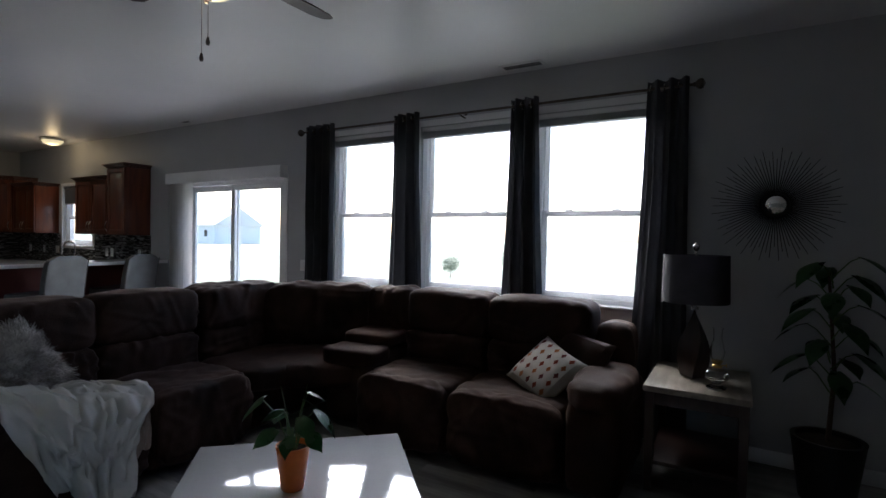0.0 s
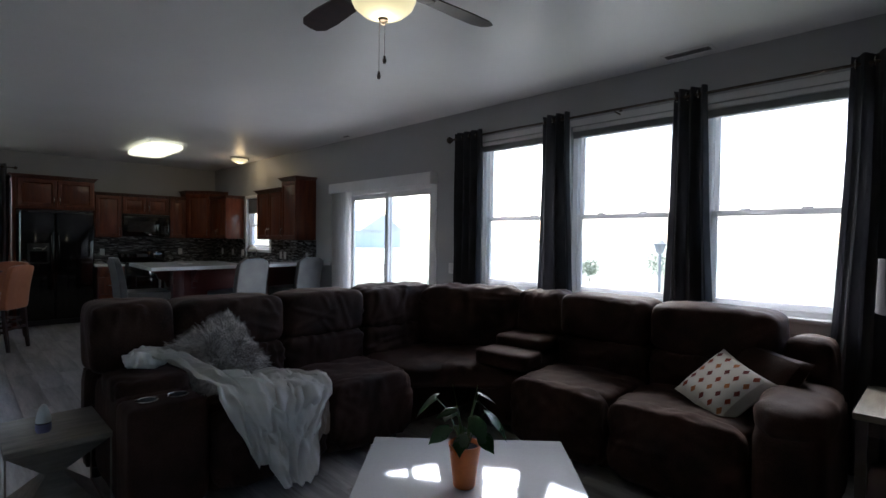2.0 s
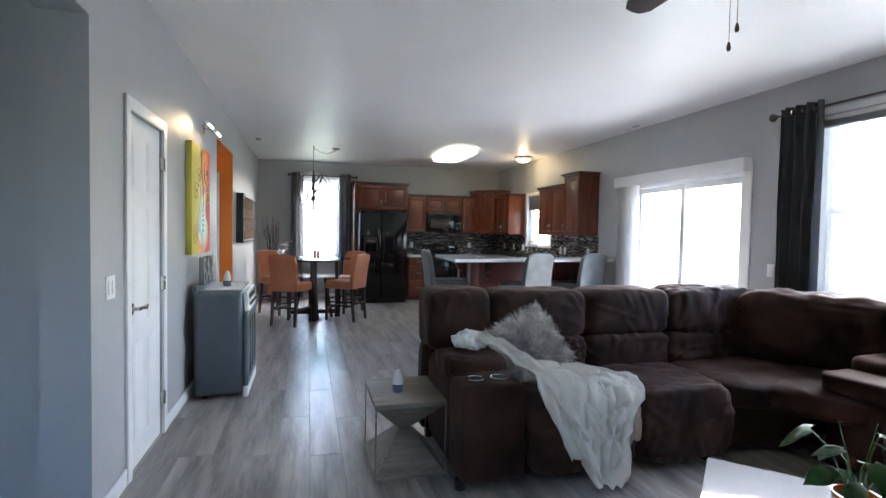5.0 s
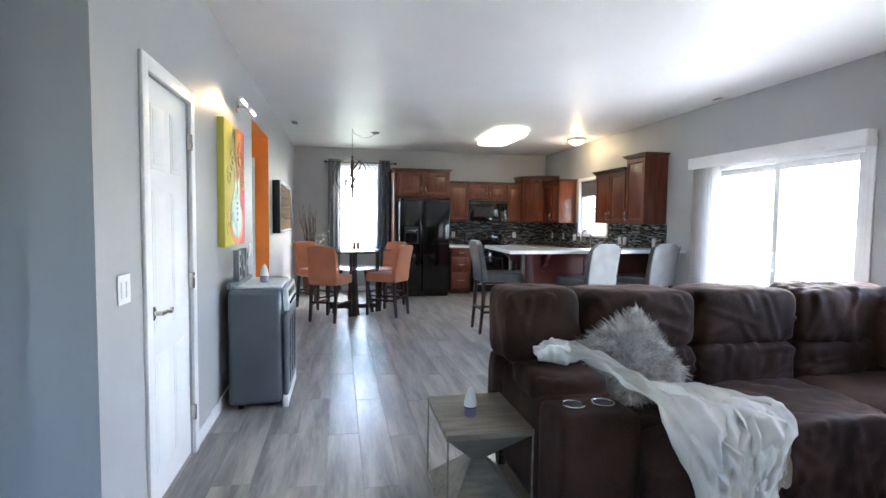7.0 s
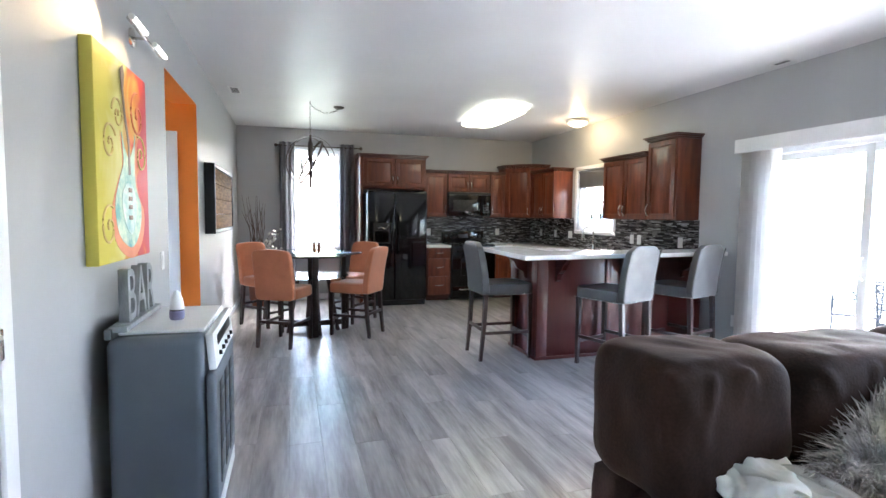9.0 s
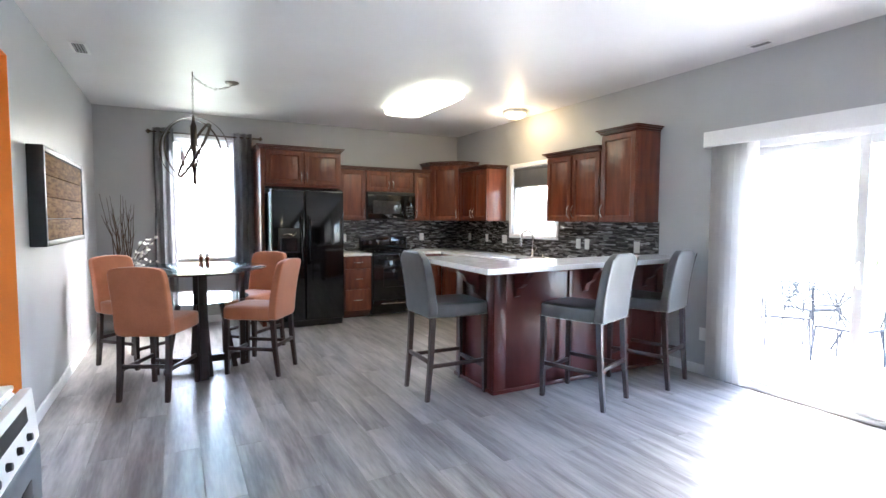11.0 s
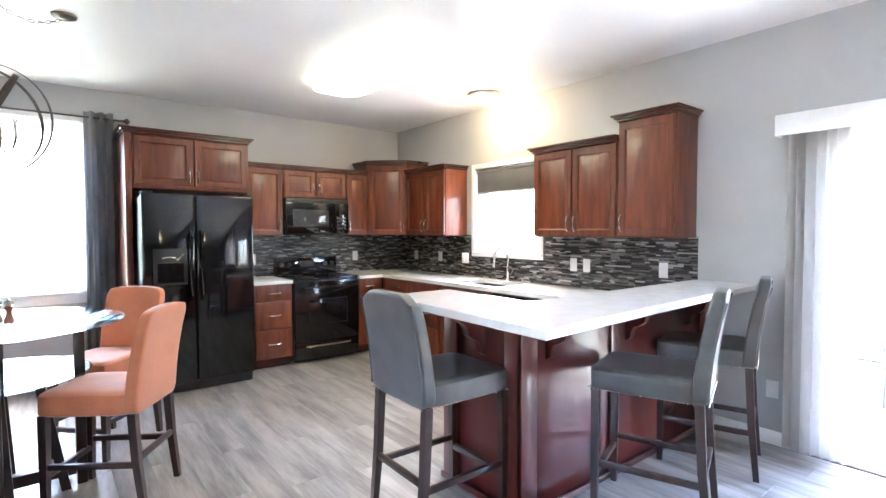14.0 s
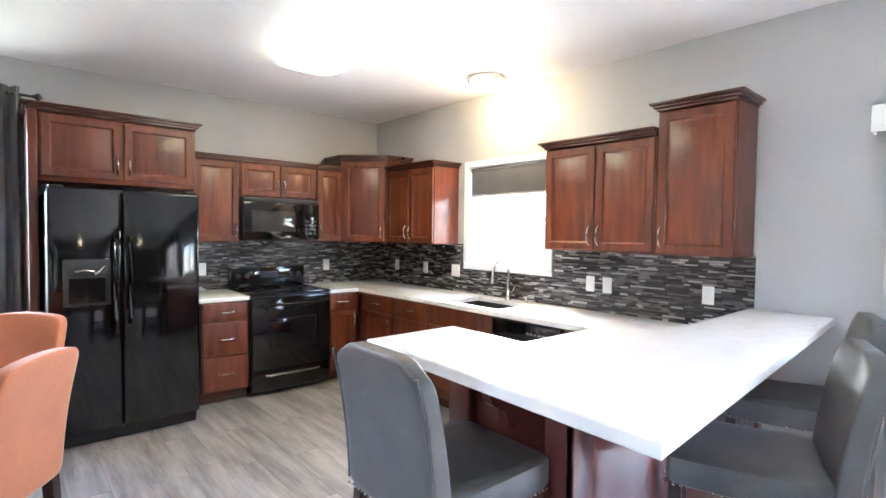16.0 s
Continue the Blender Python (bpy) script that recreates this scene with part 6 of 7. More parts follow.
part("bunched_end", puff((-3.95, 0.84, 0.655), (-3.63, 1.09, 0.772), (33, 33, 33), 2.4, 0.042, 13, 8.0, ridges=20), M_THROW, th, angle=180)


# patterned cushions on the right run
def loose_cushion(label, m, half, thick, material, dots=False):
    c = thing("cushion", m, label, "cushion")
    cv = part("cover", pillow(half, thick), material, c)
    if dots:
        for i in range(5):
            for j in range(5):
                u, v = -0.72 + i * 0.36, -0.72 + j * 0.36
                p, a, b = (pillow_point(*q, 1, half, thick) for q in ((u, v), (u + 0.03, v), (u, v + 0.03)))
                n = (a - p).cross(b - p).normalized()
                n = n if n.x > 0 else -n
                bm = bm_new()
                q = [pillow_point(u + du, v + dv, 1, half, thick) + n * 0.0015 for du, dv in ((-0.085, 0), (0, -0.13), (0.085, 0), (0, 0.13))]
                bm.faces.new([bm.verts.new(k) for k in q])
                bmesh.ops.solidify(bm, geom=bm.faces[:], thickness=0.001)
                part("diamond", bm, (M_RUSTD, M_ROSED, M_OCHRED)[(i * 2 + j) % 3], cv)
    return c


M_LINEN = surf("cream_linen", (0.62, 0.57, 0.52), (0.72, 0.68, 0.63), 12, 0.85, bump=0.3, fine=250)
M_RUSTD = surf("rust_dye", (0.25, 0.04, 0.02), (0.34, 0.07, 0.03), 20, 0.85)
M_ROSED = surf("plum_dye", (0.15, 0.03, 0.03), (0.22, 0.05, 0.045), 20, 0.85)
M_OCHRED = surf("ochre_dye", (0.42, 0.15, 0.05), (0.5, 0.20, 0.08), 20, 0.85)
loose_cushion("cream cushion with a pattern of rust diamonds", Matrix.Translation((-1.45, 3.22, 0.605)) @ pose(0, 0, 0, 0, 0, -100) @ pose(0, 0, 0, 0, -44, 0) @ pose(0, 0, 0, -26, 0, 0), 0.185, 0.075, M_LINEN, True)
loose_cushion("dark brown velour cushion leaning in the sofa corner", Matrix.Translation((-1.30, 3.36, 0.635)) @ pose(0, 0, 0, 0, 0, -115) @ pose(0, 0, 0, 0, -30, 0) @ pose(0, 0, 0, -8, 0, 0), 0.20, 0.075, M_VELVET)

# ---- living room tables ----
ct = thing("coffee_table", pose(-2.51, 1.64, 0, 0, 0, 43.5), "glossy white lacquered coffee table", "coffee table")
part("tabletop", box((0, -1.10, 0.40), (0.89, 0, 0.45), 0.006), M_WHITEGLOSS, ct)
part("leg_panel", box((0.10, -1.0, 0.05), (0.13, -0.10, 0.399), 0.004), M_WHITEGLOSS, ct)
part("leg_panel", box((0.76, -1.0, 0.05), (0.79, -0.10, 0.399), 0.004), M_WHITEGLOSS, ct)
part("shelf", box((0.131, -1.0, 0.12), (0.759, -0.10, 0.15), 0.004), M_WHITEGLOSS, ct)
part("plinth", box((0.09, -1.02, 0.002), (0.80, -0.08, 0.049), 0.004), M_BLACKM, ct)

rng = random.Random(21)
pp = thing("potted_plant", pose(-1.885, 1.60, 0.451), "green leafy plant in an orange glazed pot", "plant")
part("pot", lathe([(0, 0), (0.040, 0), (0.044, 0.01), (0.060, 0.14), (0.064, 0.165), (0.058, 0.165), (0.052, 0.145), (0, 0.145)], seg=32), M_POT, pp)
part("soil", lathe([(0, 0.150), (0.053, 0.148), (0.050, 0.140), (0, 0.140)], seg=20), M_SOIL, pp)


def heart_leaf(length, width, droop):
    """A pointed heart-shaped leaf along +x with a folded midrib."""
    bm = bm_new()
    n, rows = 9, []
    for i in range(n):
        t = i / (n - 1)
        w = width * (math.sin(math.pi * min(1, t * 0.93 + 0.09)) ** 0.75) * (1 - t ** 3 * 0.6)
        if i == n - 1:
            w = 0.0006
        z = -droop * t * t
        row = [bm.verts.new((length * t - (0.10 * length * abs(k) if i == 0 else 0), w * k, z + 0.16 * abs(w * k) - 0.25 * w * k * k)) for k in (-1, -0.6, -0.25, 0, 0.25, 0.6, 1)]
        rows.append(row)
    for a, b in zip(rows, rows[1:]):
        for k in range(6):
            bm.faces.new((a[k], a[k + 1], b[k + 1], b[k]))
    bmesh.ops.solidify(bm, geom=bm.faces[:], thickness=0.0008)
    return bm


LEAVES = [(200, 0.17, 0.16, 0.14, 0.085), (165, 0.10, 0.10, 0.10, 0.05), (20, 0.12, 0.14, 0.13, 0.08), (340, 0.08, 0.12, 0.11, 0.05), (60, 0.07, 0.19, 0.09, 0.05), (250, 0.09, 0.07, 0.10, 0.05), (110, 0.08, 0.08, 0.09, 0.04), (300, 0.06, 0.05, 0.10, 0.045), (225, 0.05, 0.13, 0.09, 0.04), (0, 0.10, 0.06, 0.09, 0.045), (140, 0.13, 0.03, 0.09, 0.045), (30, 0.05, 0.17, 0.08, 0.035)]
for a, out, up, ln, wd in LEAVES:
    r = math.radians(a)
    d = Vector((math.cos(r), math.sin(r), 0))
    base, tip = Vector((0, 0, 0.148)) + d * 0.012, Vector((0, 0, 0.165 + up)) + d * out * 0.75
    part("stem", tube([base, base.lerp(tip, 0.5) + Vector((0, 0, 0.04)), tip], 0.0028, 6, 0.7), M_STEM, pp)
    lf = heart_leaf(ln * 0.92, wd * 0.74, ln * 0.38)
    part("leaf", turned(lf, Matrix.Translation(tip) @ pose(0, 0, 0, 0, 0, a) @ pose(0, 0, 0, rng.uniform(-25, 25), rng.uniform(5, 35), 0)), M_LEAF, pp)
for a in (80, 190):
    r = math.radians(a)
    part("flower_spike", tube([(0, 0, 0.15), (0.03 * math.cos(r), 0.03 * math.sin(r), 0.28), (0.06 * math.cos(r), 0.06 * math.sin(r), 0.38)], 0.0025, 6, 0.5), M_STEM, pp)

# hourglass side table beside the sofa arm
st = thing("side_table", pose(-3.74, 0.553, 0), "weathered grey side table with an hourglass base", "side table")
hx, hy, hz = 0.255, 0.205, 0.43
part("tabletop", box((-hx, -hy, hz - 0.03), (hx, hy, hz), 0.003), M_GREYWOOD, st)
part("base_plate", box((-hx, -hy, 0.001), (hx, hy, 0.018), 0.003), M_GREYWOOD, st)
for z0, z1, nm in ((hz - 0.031, 0.21, "upper_pyramid"), (0.019, 0.21, "lower_pyramid")):
    bm = bm_new()
    k = 0.035
    a = [bm.verts.new((x * (hx - 0.01), y * (hy - 0.01), z0)) for x, y in ((-1, -1), (1, -1), (1, 1), (-1, 1))]
    b = [bm.verts.new((x * k, y * k, z1)) for x, y in ((-1, -1), (1, -1), (1, 1), (-1, 1))]
    for i in range(4):
        bm.faces.new((a[i], a[(i + 1) % 4], b[(i + 1) % 4], b[i]))
    bm.faces.new(a)
    bm.faces.new(b)
    part(nm, bm, M_GREYWOOD, st)
for x in (-1, 1):
    for y in (-1, 1):
        part("corner_rod", box((x * (hx - 0.006) - 0.004, y * (hy - 0.006) - 0.004, 0.0185), (x * (hx - 0.006) + 0.004, y * (hy - 0.006) + 0.004, hz - 0.0305), 0.001), M_GREYWOOD, st)


def diffuser(where, base_mat, label):
    d = thing("aroma_diffuser", pose(*where), label, "aroma diffuser")
    part("base", lathe([(0, 0), (0.028, 0), (0.033, 0.012), (0.033, 0.038), (0.030, 0.042), (0, 0.042)], seg=24), base_mat, d)
    part("band", lathe([(0.0305, 0.042), (0.0315, 0.044), (0.0305, 0.048), (0, 0.048)], seg=24), M_BLACKM, d)
    part("teardrop", lathe([(0.031, 0.048), (0.031, 0.065), (0.024, 0.10), (0.015, 0.125), (0.007, 0.135), (0, 0.137)], seg=24), M_WHITEP, d)


diffuser((-3.70, 0.51, hz + 0.001), M_PURPLE, "small white teardrop air freshener on the side table")
diffuser((-5.40, -0.68, 0.891), M_PURPLE, "small white teardrop air freshener on the cooler")

# lamp table by the far arm
lt = thing("lamp_table", pose(-0.64, 3.60, 0), "square grey-topped lamp table with dark legs", "side table")
part("tabletop", box((-0.26, -0.34, 0.565), (0.27, 0.34, 0.60), 0.006), M_GREYWOOD, lt)
part("apron", box((-0.23, -0.31, 0.49), (0.24, 0.31, 0.564), 0.004), M_ESPRESSO, lt)
part("shelf", box((-0.23, -0.31, 0.15), (0.24, 0.31, 0.175), 0.004), M_ESPRESSO, lt)
for x in (-0.225, 0.235):
    for y in (-0.305, 0.305):
        part("leg", leg(bm_new(), x, y, 0.564, 0.024, 0.018), M_ESPRESSO, lt)
tl = thing("table_lamp", pose(-0.67, 3.60, 0.601), "table lamp with a dark twisted base and drum shade", "lamp")
bm = bm_new()
rows = []
for j in range(14):
    t = j / 13
    r = 0.058 + 0.030 * math.sin(math.pi * min(1, t * 1.1)) - 0.052 * t ** 2
    a0 = t * 0.9
    rows.append([bm.verts.new((r * math.cos(a0 + i * math.pi / 2) * 1.15, r * math.sin(a0 + i * math.pi / 2) * 1.15, 0.004 + t * 0.40)) for i in range(4)])
for a, b in zip(rows, rows[1:]):
    for i in range(4):
        bm.faces.new((a[i], a[(i + 1) % 4], b[(i + 1) % 4], b[i]))
bm.faces.new(rows[0])
bm.faces.new(rows[-1])
part("base", bm, M_ESPRESSO, tl, angle=60)
part("neck", lathe([(0, 0.404), (0.022, 0.404), (0.022, 0.43), (0.008, 0.435), (0.006, 0.76), (0, 0.76)], seg=14), M_NICKEL, tl)
part("shade", lathe([(0.185, 0.45), (0.178, 0.73), (0.175, 0.73), (0.182, 0.45), (0.185, 0.45)], seg=40), M_SHADE, tl, "dark fabric drum shade")
part("spider", join(tube([(-0.176, 0, 0.722), (0.176, 0, 0.722)], 0.002, 4), tube([(0, -0.176, 0.722), (0, 0.176, 0.722)], 0.002, 4)), M_NICKEL, tl)
part("finial", lathe([(0, 0.74), (0.008, 0.742), (0.006, 0.752), (0.017, 0.768), (0.019, 0.785), (0.010, 0.80), (0, 0.803)], seg=16), M_NICKEL, tl)
ol = thing("oil_lamp", pose(-0.54, 3.42, 0.601), "clear glass oil lamp with a brass burner and chimney", "oil lamp")
part("font", lathe([(0, 0), (0.050, 0), (0.052, 0.006), (0.025, 0.02), (0.022, 0.03), (0.058, 0.055), (0.062, 0.08), (0.045, 0.105), (0.022, 0.115), (0, 0.116)], seg=24), M_GLASS, ol)
part("burner", lathe([(0, 0.1165), (0.026, 0.1165), (0.028, 0.125), (0.020, 0.135), (0.030, 0.15), (0.028, 0.155), (0, 0.156)], seg=20), M_BRASS, ol, "brass burner with a gallery")
part("wick_knob", turned(lathe([(0, 0), (0.003, 0), (0.003, 0.02), (0.011, 0.021), (0.011, 0.026), (0, 0.027)], seg=12), pose(0.022, 0, 0.13, 0, 90)), M_BRASS, ol)
part("chimney", lathe([(0.026, 0.1565), (0.036, 0.19), (0.040, 0.21), (0.028, 0.25), (0.021, 0.28), (0.023, 0.325), (0.030, 0.335), (0.0285, 0.335), (0.0215, 0.325), (0.0195, 0.28), (0.0265, 0.25), (0.0385, 0.21), (0.0345, 0.19), (0.0245, 0.1565)], seg=24), M_GLASS, ol)

# sunburst mirror
sb = thing("sunburst_mirror", pose(-0.26, YN - 0.004, 1.65, 90), "black sunburst wall mirror made of thin spikes", "mirror")
rng = random.Random(8)
for k in range(84):
    a = 2 * math.pi * k / 84
    r = (0.36, 0.30, 0.34, 0.27)[k % 4] + rng.uniform(-0.012, 0.012)
    part("spike", tube([(0.06 * math.cos(a), 0.06 * math.sin(a), 0.012 + 0.006 * (k % 2)), (r * math.cos(a), r * math.sin(a), 0.012 + 0.006 * (k % 2))], 0.0036, 5, 0.55), M_BLACKM, sb)
part("hub", lathe([(0, 0), (0.075, 0), (0.078, 0.02), (0.070, 0.032), (0.055, 0.034), (0, 0.030)], seg=32), M_BLACKM, sb)
part("mirror_glass", lathe([(0.055, 0.0345), (0.04, 0.044), (0.02, 0.049), (0, 0.051)], seg=28), M_MIRROR, sb, "small convex mirror")

# tall plant in the dark corner
fpn = thing("floor_plant", pose(0.0, 3.72, 0), "tall leafy plant in a dark planter in the corner", "plant")
part("planter", lathe([(0, 0), (0.13, 0), (0.17, 0.32), (0.175, 0.34), (0.155, 0.34), (0.15, 0.31), (0, 0.31)], seg=28), M_BLACKM, fpn)
part("soil", lathe([(0, 0.315), (0.15, 0.312), (0.14, 0.30), (0, 0.30)], seg=20), M_SOIL, fpn)
part("stem", tube([(0, 0, 0.31), (0.02, 0.01, 0.7), (-0.02, 0.0, 1.25)], 0.014, 8, 0.5), M_TWIG, fpn)
for k in range(22):
    a, z = k * 137.5, 0.62 + 0.032 * k
    r = math.radians(a)
    p0 = Vector((0, 0, z - 0.06))
    p1 = Vector((math.cos(r) * 0.12, math.sin(r) * 0.12, z + 0.05))
    part("leaf_stalk", tube([p0, p0.lerp(p1, 0.6) + Vector((0, 0, 0.02)), p1], 0.004, 5, 0.6), M_STEM, fpn)
    part("leaf", turned(heart_leaf(rng.uniform(0.16, 0.22), 0.055, 0.09), Matrix.Translation(p1) @ pose(0, 0, 0, 0, 0, a) @ pose(0, 0, 0, 0, 15, 0)), M_LEAF, fpn)

# ceiling fan
cf = thing("ceiling_fan", pose(-2.36, 1.55, 0), "ceiling fan with dark wooden blades and a lit glass bowl", "ceiling fan")
part("canopy", lathe([(0, ZC - 0.001), (0.075, ZC - 0.001), (0.070, ZC - 0.035), (0.03, ZC - 0.06), (0, ZC - 0.06)], seg=28), M_BRONZE, cf)
part("downrod", lathe([(0, 2.62), (0.013, 2.62), (0.013, ZC - 0.05), (0, ZC - 0.05)], seg=14), M_BRONZE, cf)
part("motor", lathe([(0, 2.645), (0.05, 2.645), (0.115, 2.615), (0.125, 2.58), (0.115, 2.53), (0.07, 2.515), (0.06, 2.49), (0.095, 2.475), (0.09, 2.465), (0, 2.465)], seg=32), M_BRONZE, cf)
part("glass_bowl", lathe([(0.142, 2.462), (0.145, 2.455), (0.130, 2.42), (0.095, 2.39), (0.05, 2.372), (0, 2.366)], seg=36), M_FANBOWL, cf, "lit frosted glass bowl")
part("finial", lathe([(0, 2.372), (0.022, 2.368), (0.020, 2.358), (0.008, 2.35), (0.010, 2.342), (0, 2.338)], seg=18), M_BRONZE, cf)
for k in range(4):
    lm = pose(0, 0, 2.535, 0, 0, 90 * k - 2)
    bm = bm_new()
    outline = [(0.20, -0.052), (0.30, -0.060), (0.50, -0.072), (0.62, -0.068), (0.672, -0.040), (0.680, 0.0), (0.672, 0.040), (0.62, 0.068), (0.50, 0.072), (0.30, 0.060), (0.20, 0.052)]
    lo = [bm.verts.new((x, y, -0.003)) for x, y in outline]
    hi = [bm.verts.new((x, y, 0.003)) for x, y in outline]
    bm.faces.new(lo)
    bm.faces.new(hi)
    for i in range(len(outline)):
        j = (i + 1) % len(outline)
        bm.faces.new((lo[i], lo[j], hi[j], hi[i]))
    bl = part("blade", turned(bm, lm @ pose(0, 0, 0, 12)), M_ESPRESSO, cf)
    part("blade_iron", turned(join(box((0.10, -0.016, -0.012), (0.21, 0.016, -0.004), 0.003), box((0.19, -0.045, -0.011), (0.27, 0.045, -0.005), 0.003)), lm @ pose(0, 0, 0, 12)), M_BRONZE, bl)
for dx, dy, zb in ((0.012, 0.0, 2.17), (-0.012, -0.012, 2.105)):
    pc = part("pull_chain", tube([(dx, dy, 2.355), (dx, dy, zb + 0.03)], 0.0013, 5), M_BRONZE, cf)
    part("fob", lathe([(0, 0.035), (0.004, 0.033), (0.009, 0.012), (0.006, 0), (0, 0)], (dx, dy, zb), 12), M_ESPRESSO, pc)

# ---- south wall things ----
pa = thing("painting", pose(-5.50, YS + 0.003, 1.625, 0, 0, 180), "unframed canvas painting of a teal guitar on yellow and red", "painting")
PW, PH = 0.375, 0.455
part("canvas", box((-PW, -0.05, -PH), (PW, 0, PH), 0.006), M_CANVAS, pa)


def blob(pts, y, t=0.0008):
    """A flat filled patch of paint with an outline of any shape."""
    cur = bpy.data.curves.new("patch", "CURVE")
    cur.dimensions, cur.fill_mode, cur.extrude = "2D", "BOTH", t / 2
    sp = cur.splines.new("POLY")
    sp.points.add(len(pts) - 1)
    sp.use_cyclic_u = True
    for p, (x, z) in zip(sp.points, pts):
        p.co = (x, z, 0, 1)
    tmp = new("patch_scratch", cur)
    me = bpy.data.meshes.new_from_object(tmp.evaluated_get(bpy.context.evaluated_depsgraph_get()))
    bpy.data.objects.remove(tmp)
    bm = bm_new()
    bm.from_mesh(me)
    bpy.data.meshes.remove(me)
    bm.transform(Matrix(((1, 0, 0, 0), (0, 0, -1, y), (0, 1, 0, 0), (0, 0, 0, 1))))
    return bm


def smooth_loop(pts, n=5):
    out, m = [], len(pts)
    for i in range(m):
        p0, p1, p2, p3 = (Vector((*pts[(i + k) % m], 0)) for k in (-1, 0, 1, 2))
        for j in range(n):
            f = j / n
            c = 0.5 * ((2 * p1) + (p2 - p0) * f + (2 * p0 - 5 * p1 + 4 * p2 - p3) * f * f + (3 * p1 - p0 - 3 * p2 + p3) * f ** 3)
            out.append((c.x, c.y))
    return out


g1 = smooth_loop([(0.02, -0.40), (-0.13, -0.33), (-0.17, -0.20), (-0.10, -0.08), (-0.04, 0.0), (-0.06, 0.13), (-0.015, 0.06), (0.05, 0.02), (0.12, 0.09), (0.15, 0.14), (0.13, -0.02), (0.15, -0.12), (0.22, -0.20), (0.21, -0.30), (0.13, -0.38)])
pa_halo = part("painted_halo", blob([(x * 1.25 + 0.0, z * 1.10 - 0.012) for x, z in g1], -0.0512, 0.0008), M_PAINTROSE, pa)
part("painted_guitar_body", blob(g1, -0.0526, 0.0008), M_TEAL, pa)
part("painted_guitar_shine", blob(smooth_loop([(0.03, -0.34), (-0.06, -0.26), (-0.08, -0.16), (0.0, -0.10), (0.10, -0.12), (0.14, -0.22), (0.10, -0.31)]), -0.0540, 0.0008), M_PAINTPALE, pa)
part("painted_neck", blob([(0.025, -0.06), (0.055, -0.055), (0.050, 0.10), (0.0, 0.22), (-0.022, 0.33), (0.0, 0.40), (-0.02, 0.44), (-0.065, 0.41), (-0.050, 0.32), (-0.028, 0.21), (0.022, 0.09)], -0.0554, 0.0008), M_PAINTLINE, pa)
for z in (-0.13, -0.17, -0.21, -0.26):
    part("painted_pickup", box((0.015, -0.0562, z - 0.010), (0.070, -0.0545, z + 0.010), 0.001), M_PAINTLINE, pa)


def swirl(cx, cz, r, turns, a0, sgn=1):
    return tube([(cx + r * (1 - t / 30) * math.cos(a0 + sgn * turns * 6.28 * t / 30), -0.0505, cz + r * (1 - t / 30) * math.sin(a0 + sgn * turns * 6.28 * t / 30)) for t in range(30)], 0.006, 5)


for cx, cz, r, a0, sg, mm in ((0.20, 0.24, 0.12, 1.5, 1, M_PAINTROSE), (0.24, 0.05, 0.10, 2.0, -1, M_PAINTOCHRE), (-0.22, 0.06, 0.09, 0.5, 1, M_PAINTOCHRE), (-0.10, 0.20, 0.08, 3.0, -1, M_PAINTOCHRE), (-0.25, -0.30, 0.10, 1.0, 1, M_PAINTOCHRE)):
    part("painted_swirl", swirl(cx, cz, r, 1.6, a0, sg), mm, pa)

tr = thing("track_light", pose(-5.85, YS, 2.30, 0, 0, 180), "chrome picture light bar with two lit heads", "wall light")
part("wall_plate", turned(lathe([(0, 0), (0.05, 0), (0.048, 0.012), (0.02, 0.02), (0, 0.02)], seg=20), pose(0, 0, 0, 90)), M_NICKEL, tr)
part("bar", tube([(-0.30, -0.07, 0.0), (0.30, -0.07, 0.0)], 0.010, 10), M_NICKEL, tr)
part("stem", tube([(0, -0.015, 0), (0, -0.07, 0)], 0.008, 8), M_NICKEL, tr)
for x0, x1 in ((-0.33, -0.10), (0.08, 0.31)):
    hd = part("lamp_head", turned(lathe([(0, 0), (0.013, 0), (0.015, 0.01), (0.015, x1 - x0 - 0.01), (0.013, x1 - x0), (0, x1 - x0)], seg=20), pose(x0, -0.09, 0.0, 0, 90)), M_WHITEP, tr)
    part("tube", turned(lathe([(0, 0), (0.011, 0), (0.011, x1 - x0 - 0.03), (0, x1 - x0 - 0.03)], seg=16), pose(x0 + 0.015, -0.098, -0.006, 0, 90)), M_LAMPTUBE, hd)

pf = thing("picture_frame", pose(-8.82, YS + 0.003, 1.53, 0, 0, 180), "deep dark frame around a rustic brown wooden panel", "picture")
bm = box((-0.77, -0.095, -0.34), (-0.73, 0, 0.34), 0.004)
add_box(bm, (0.73, -0.095, -0.34), (0.77, 0, 0.34), 0.004)
add_box(bm, (-0.73, -0.095, 0.30), (0.73, 0, 0.34), 0.004)
add_box(bm, (-0.73, -0.095, -0.34), (0.73, 0, -0.30), 0.004)
part("frame", bm, M_BLACKM, pf)
for k in range(4):
    part("plank", box((-0.728, -0.085, -0.299 + k * 0.15), (0.728, -0.01, -0.299 + k * 0.15 + 0.146), 0.004), M_RUSTIC, pf)

# retro drinks cooler
co = thing("drinks_cooler", pose(-5.46, YS + 0.06, 0, 0, 0, 180), "slate grey retro drinks cooler with a white top", "cooler")
cw, cd, chh = 0.35, 0.40, 0.87
part("body", box((-cw, -cd + 0.03, 0.03), (cw, 0, chh), 0.04, 4), M_COOLER, co)
part("lid", box((-cw + 0.07, -cd + 0.035, chh + 0.001), (cw - 0.05, -0.03, chh + 0.020), 0.008), M_WHITEP, co, "white enamel top")
part("back_ledge", box((-cw, -0.028, chh + 0.001), (-cw + 0.025, -0.001, chh + 0.045), 0.006), M_COOLER, co)
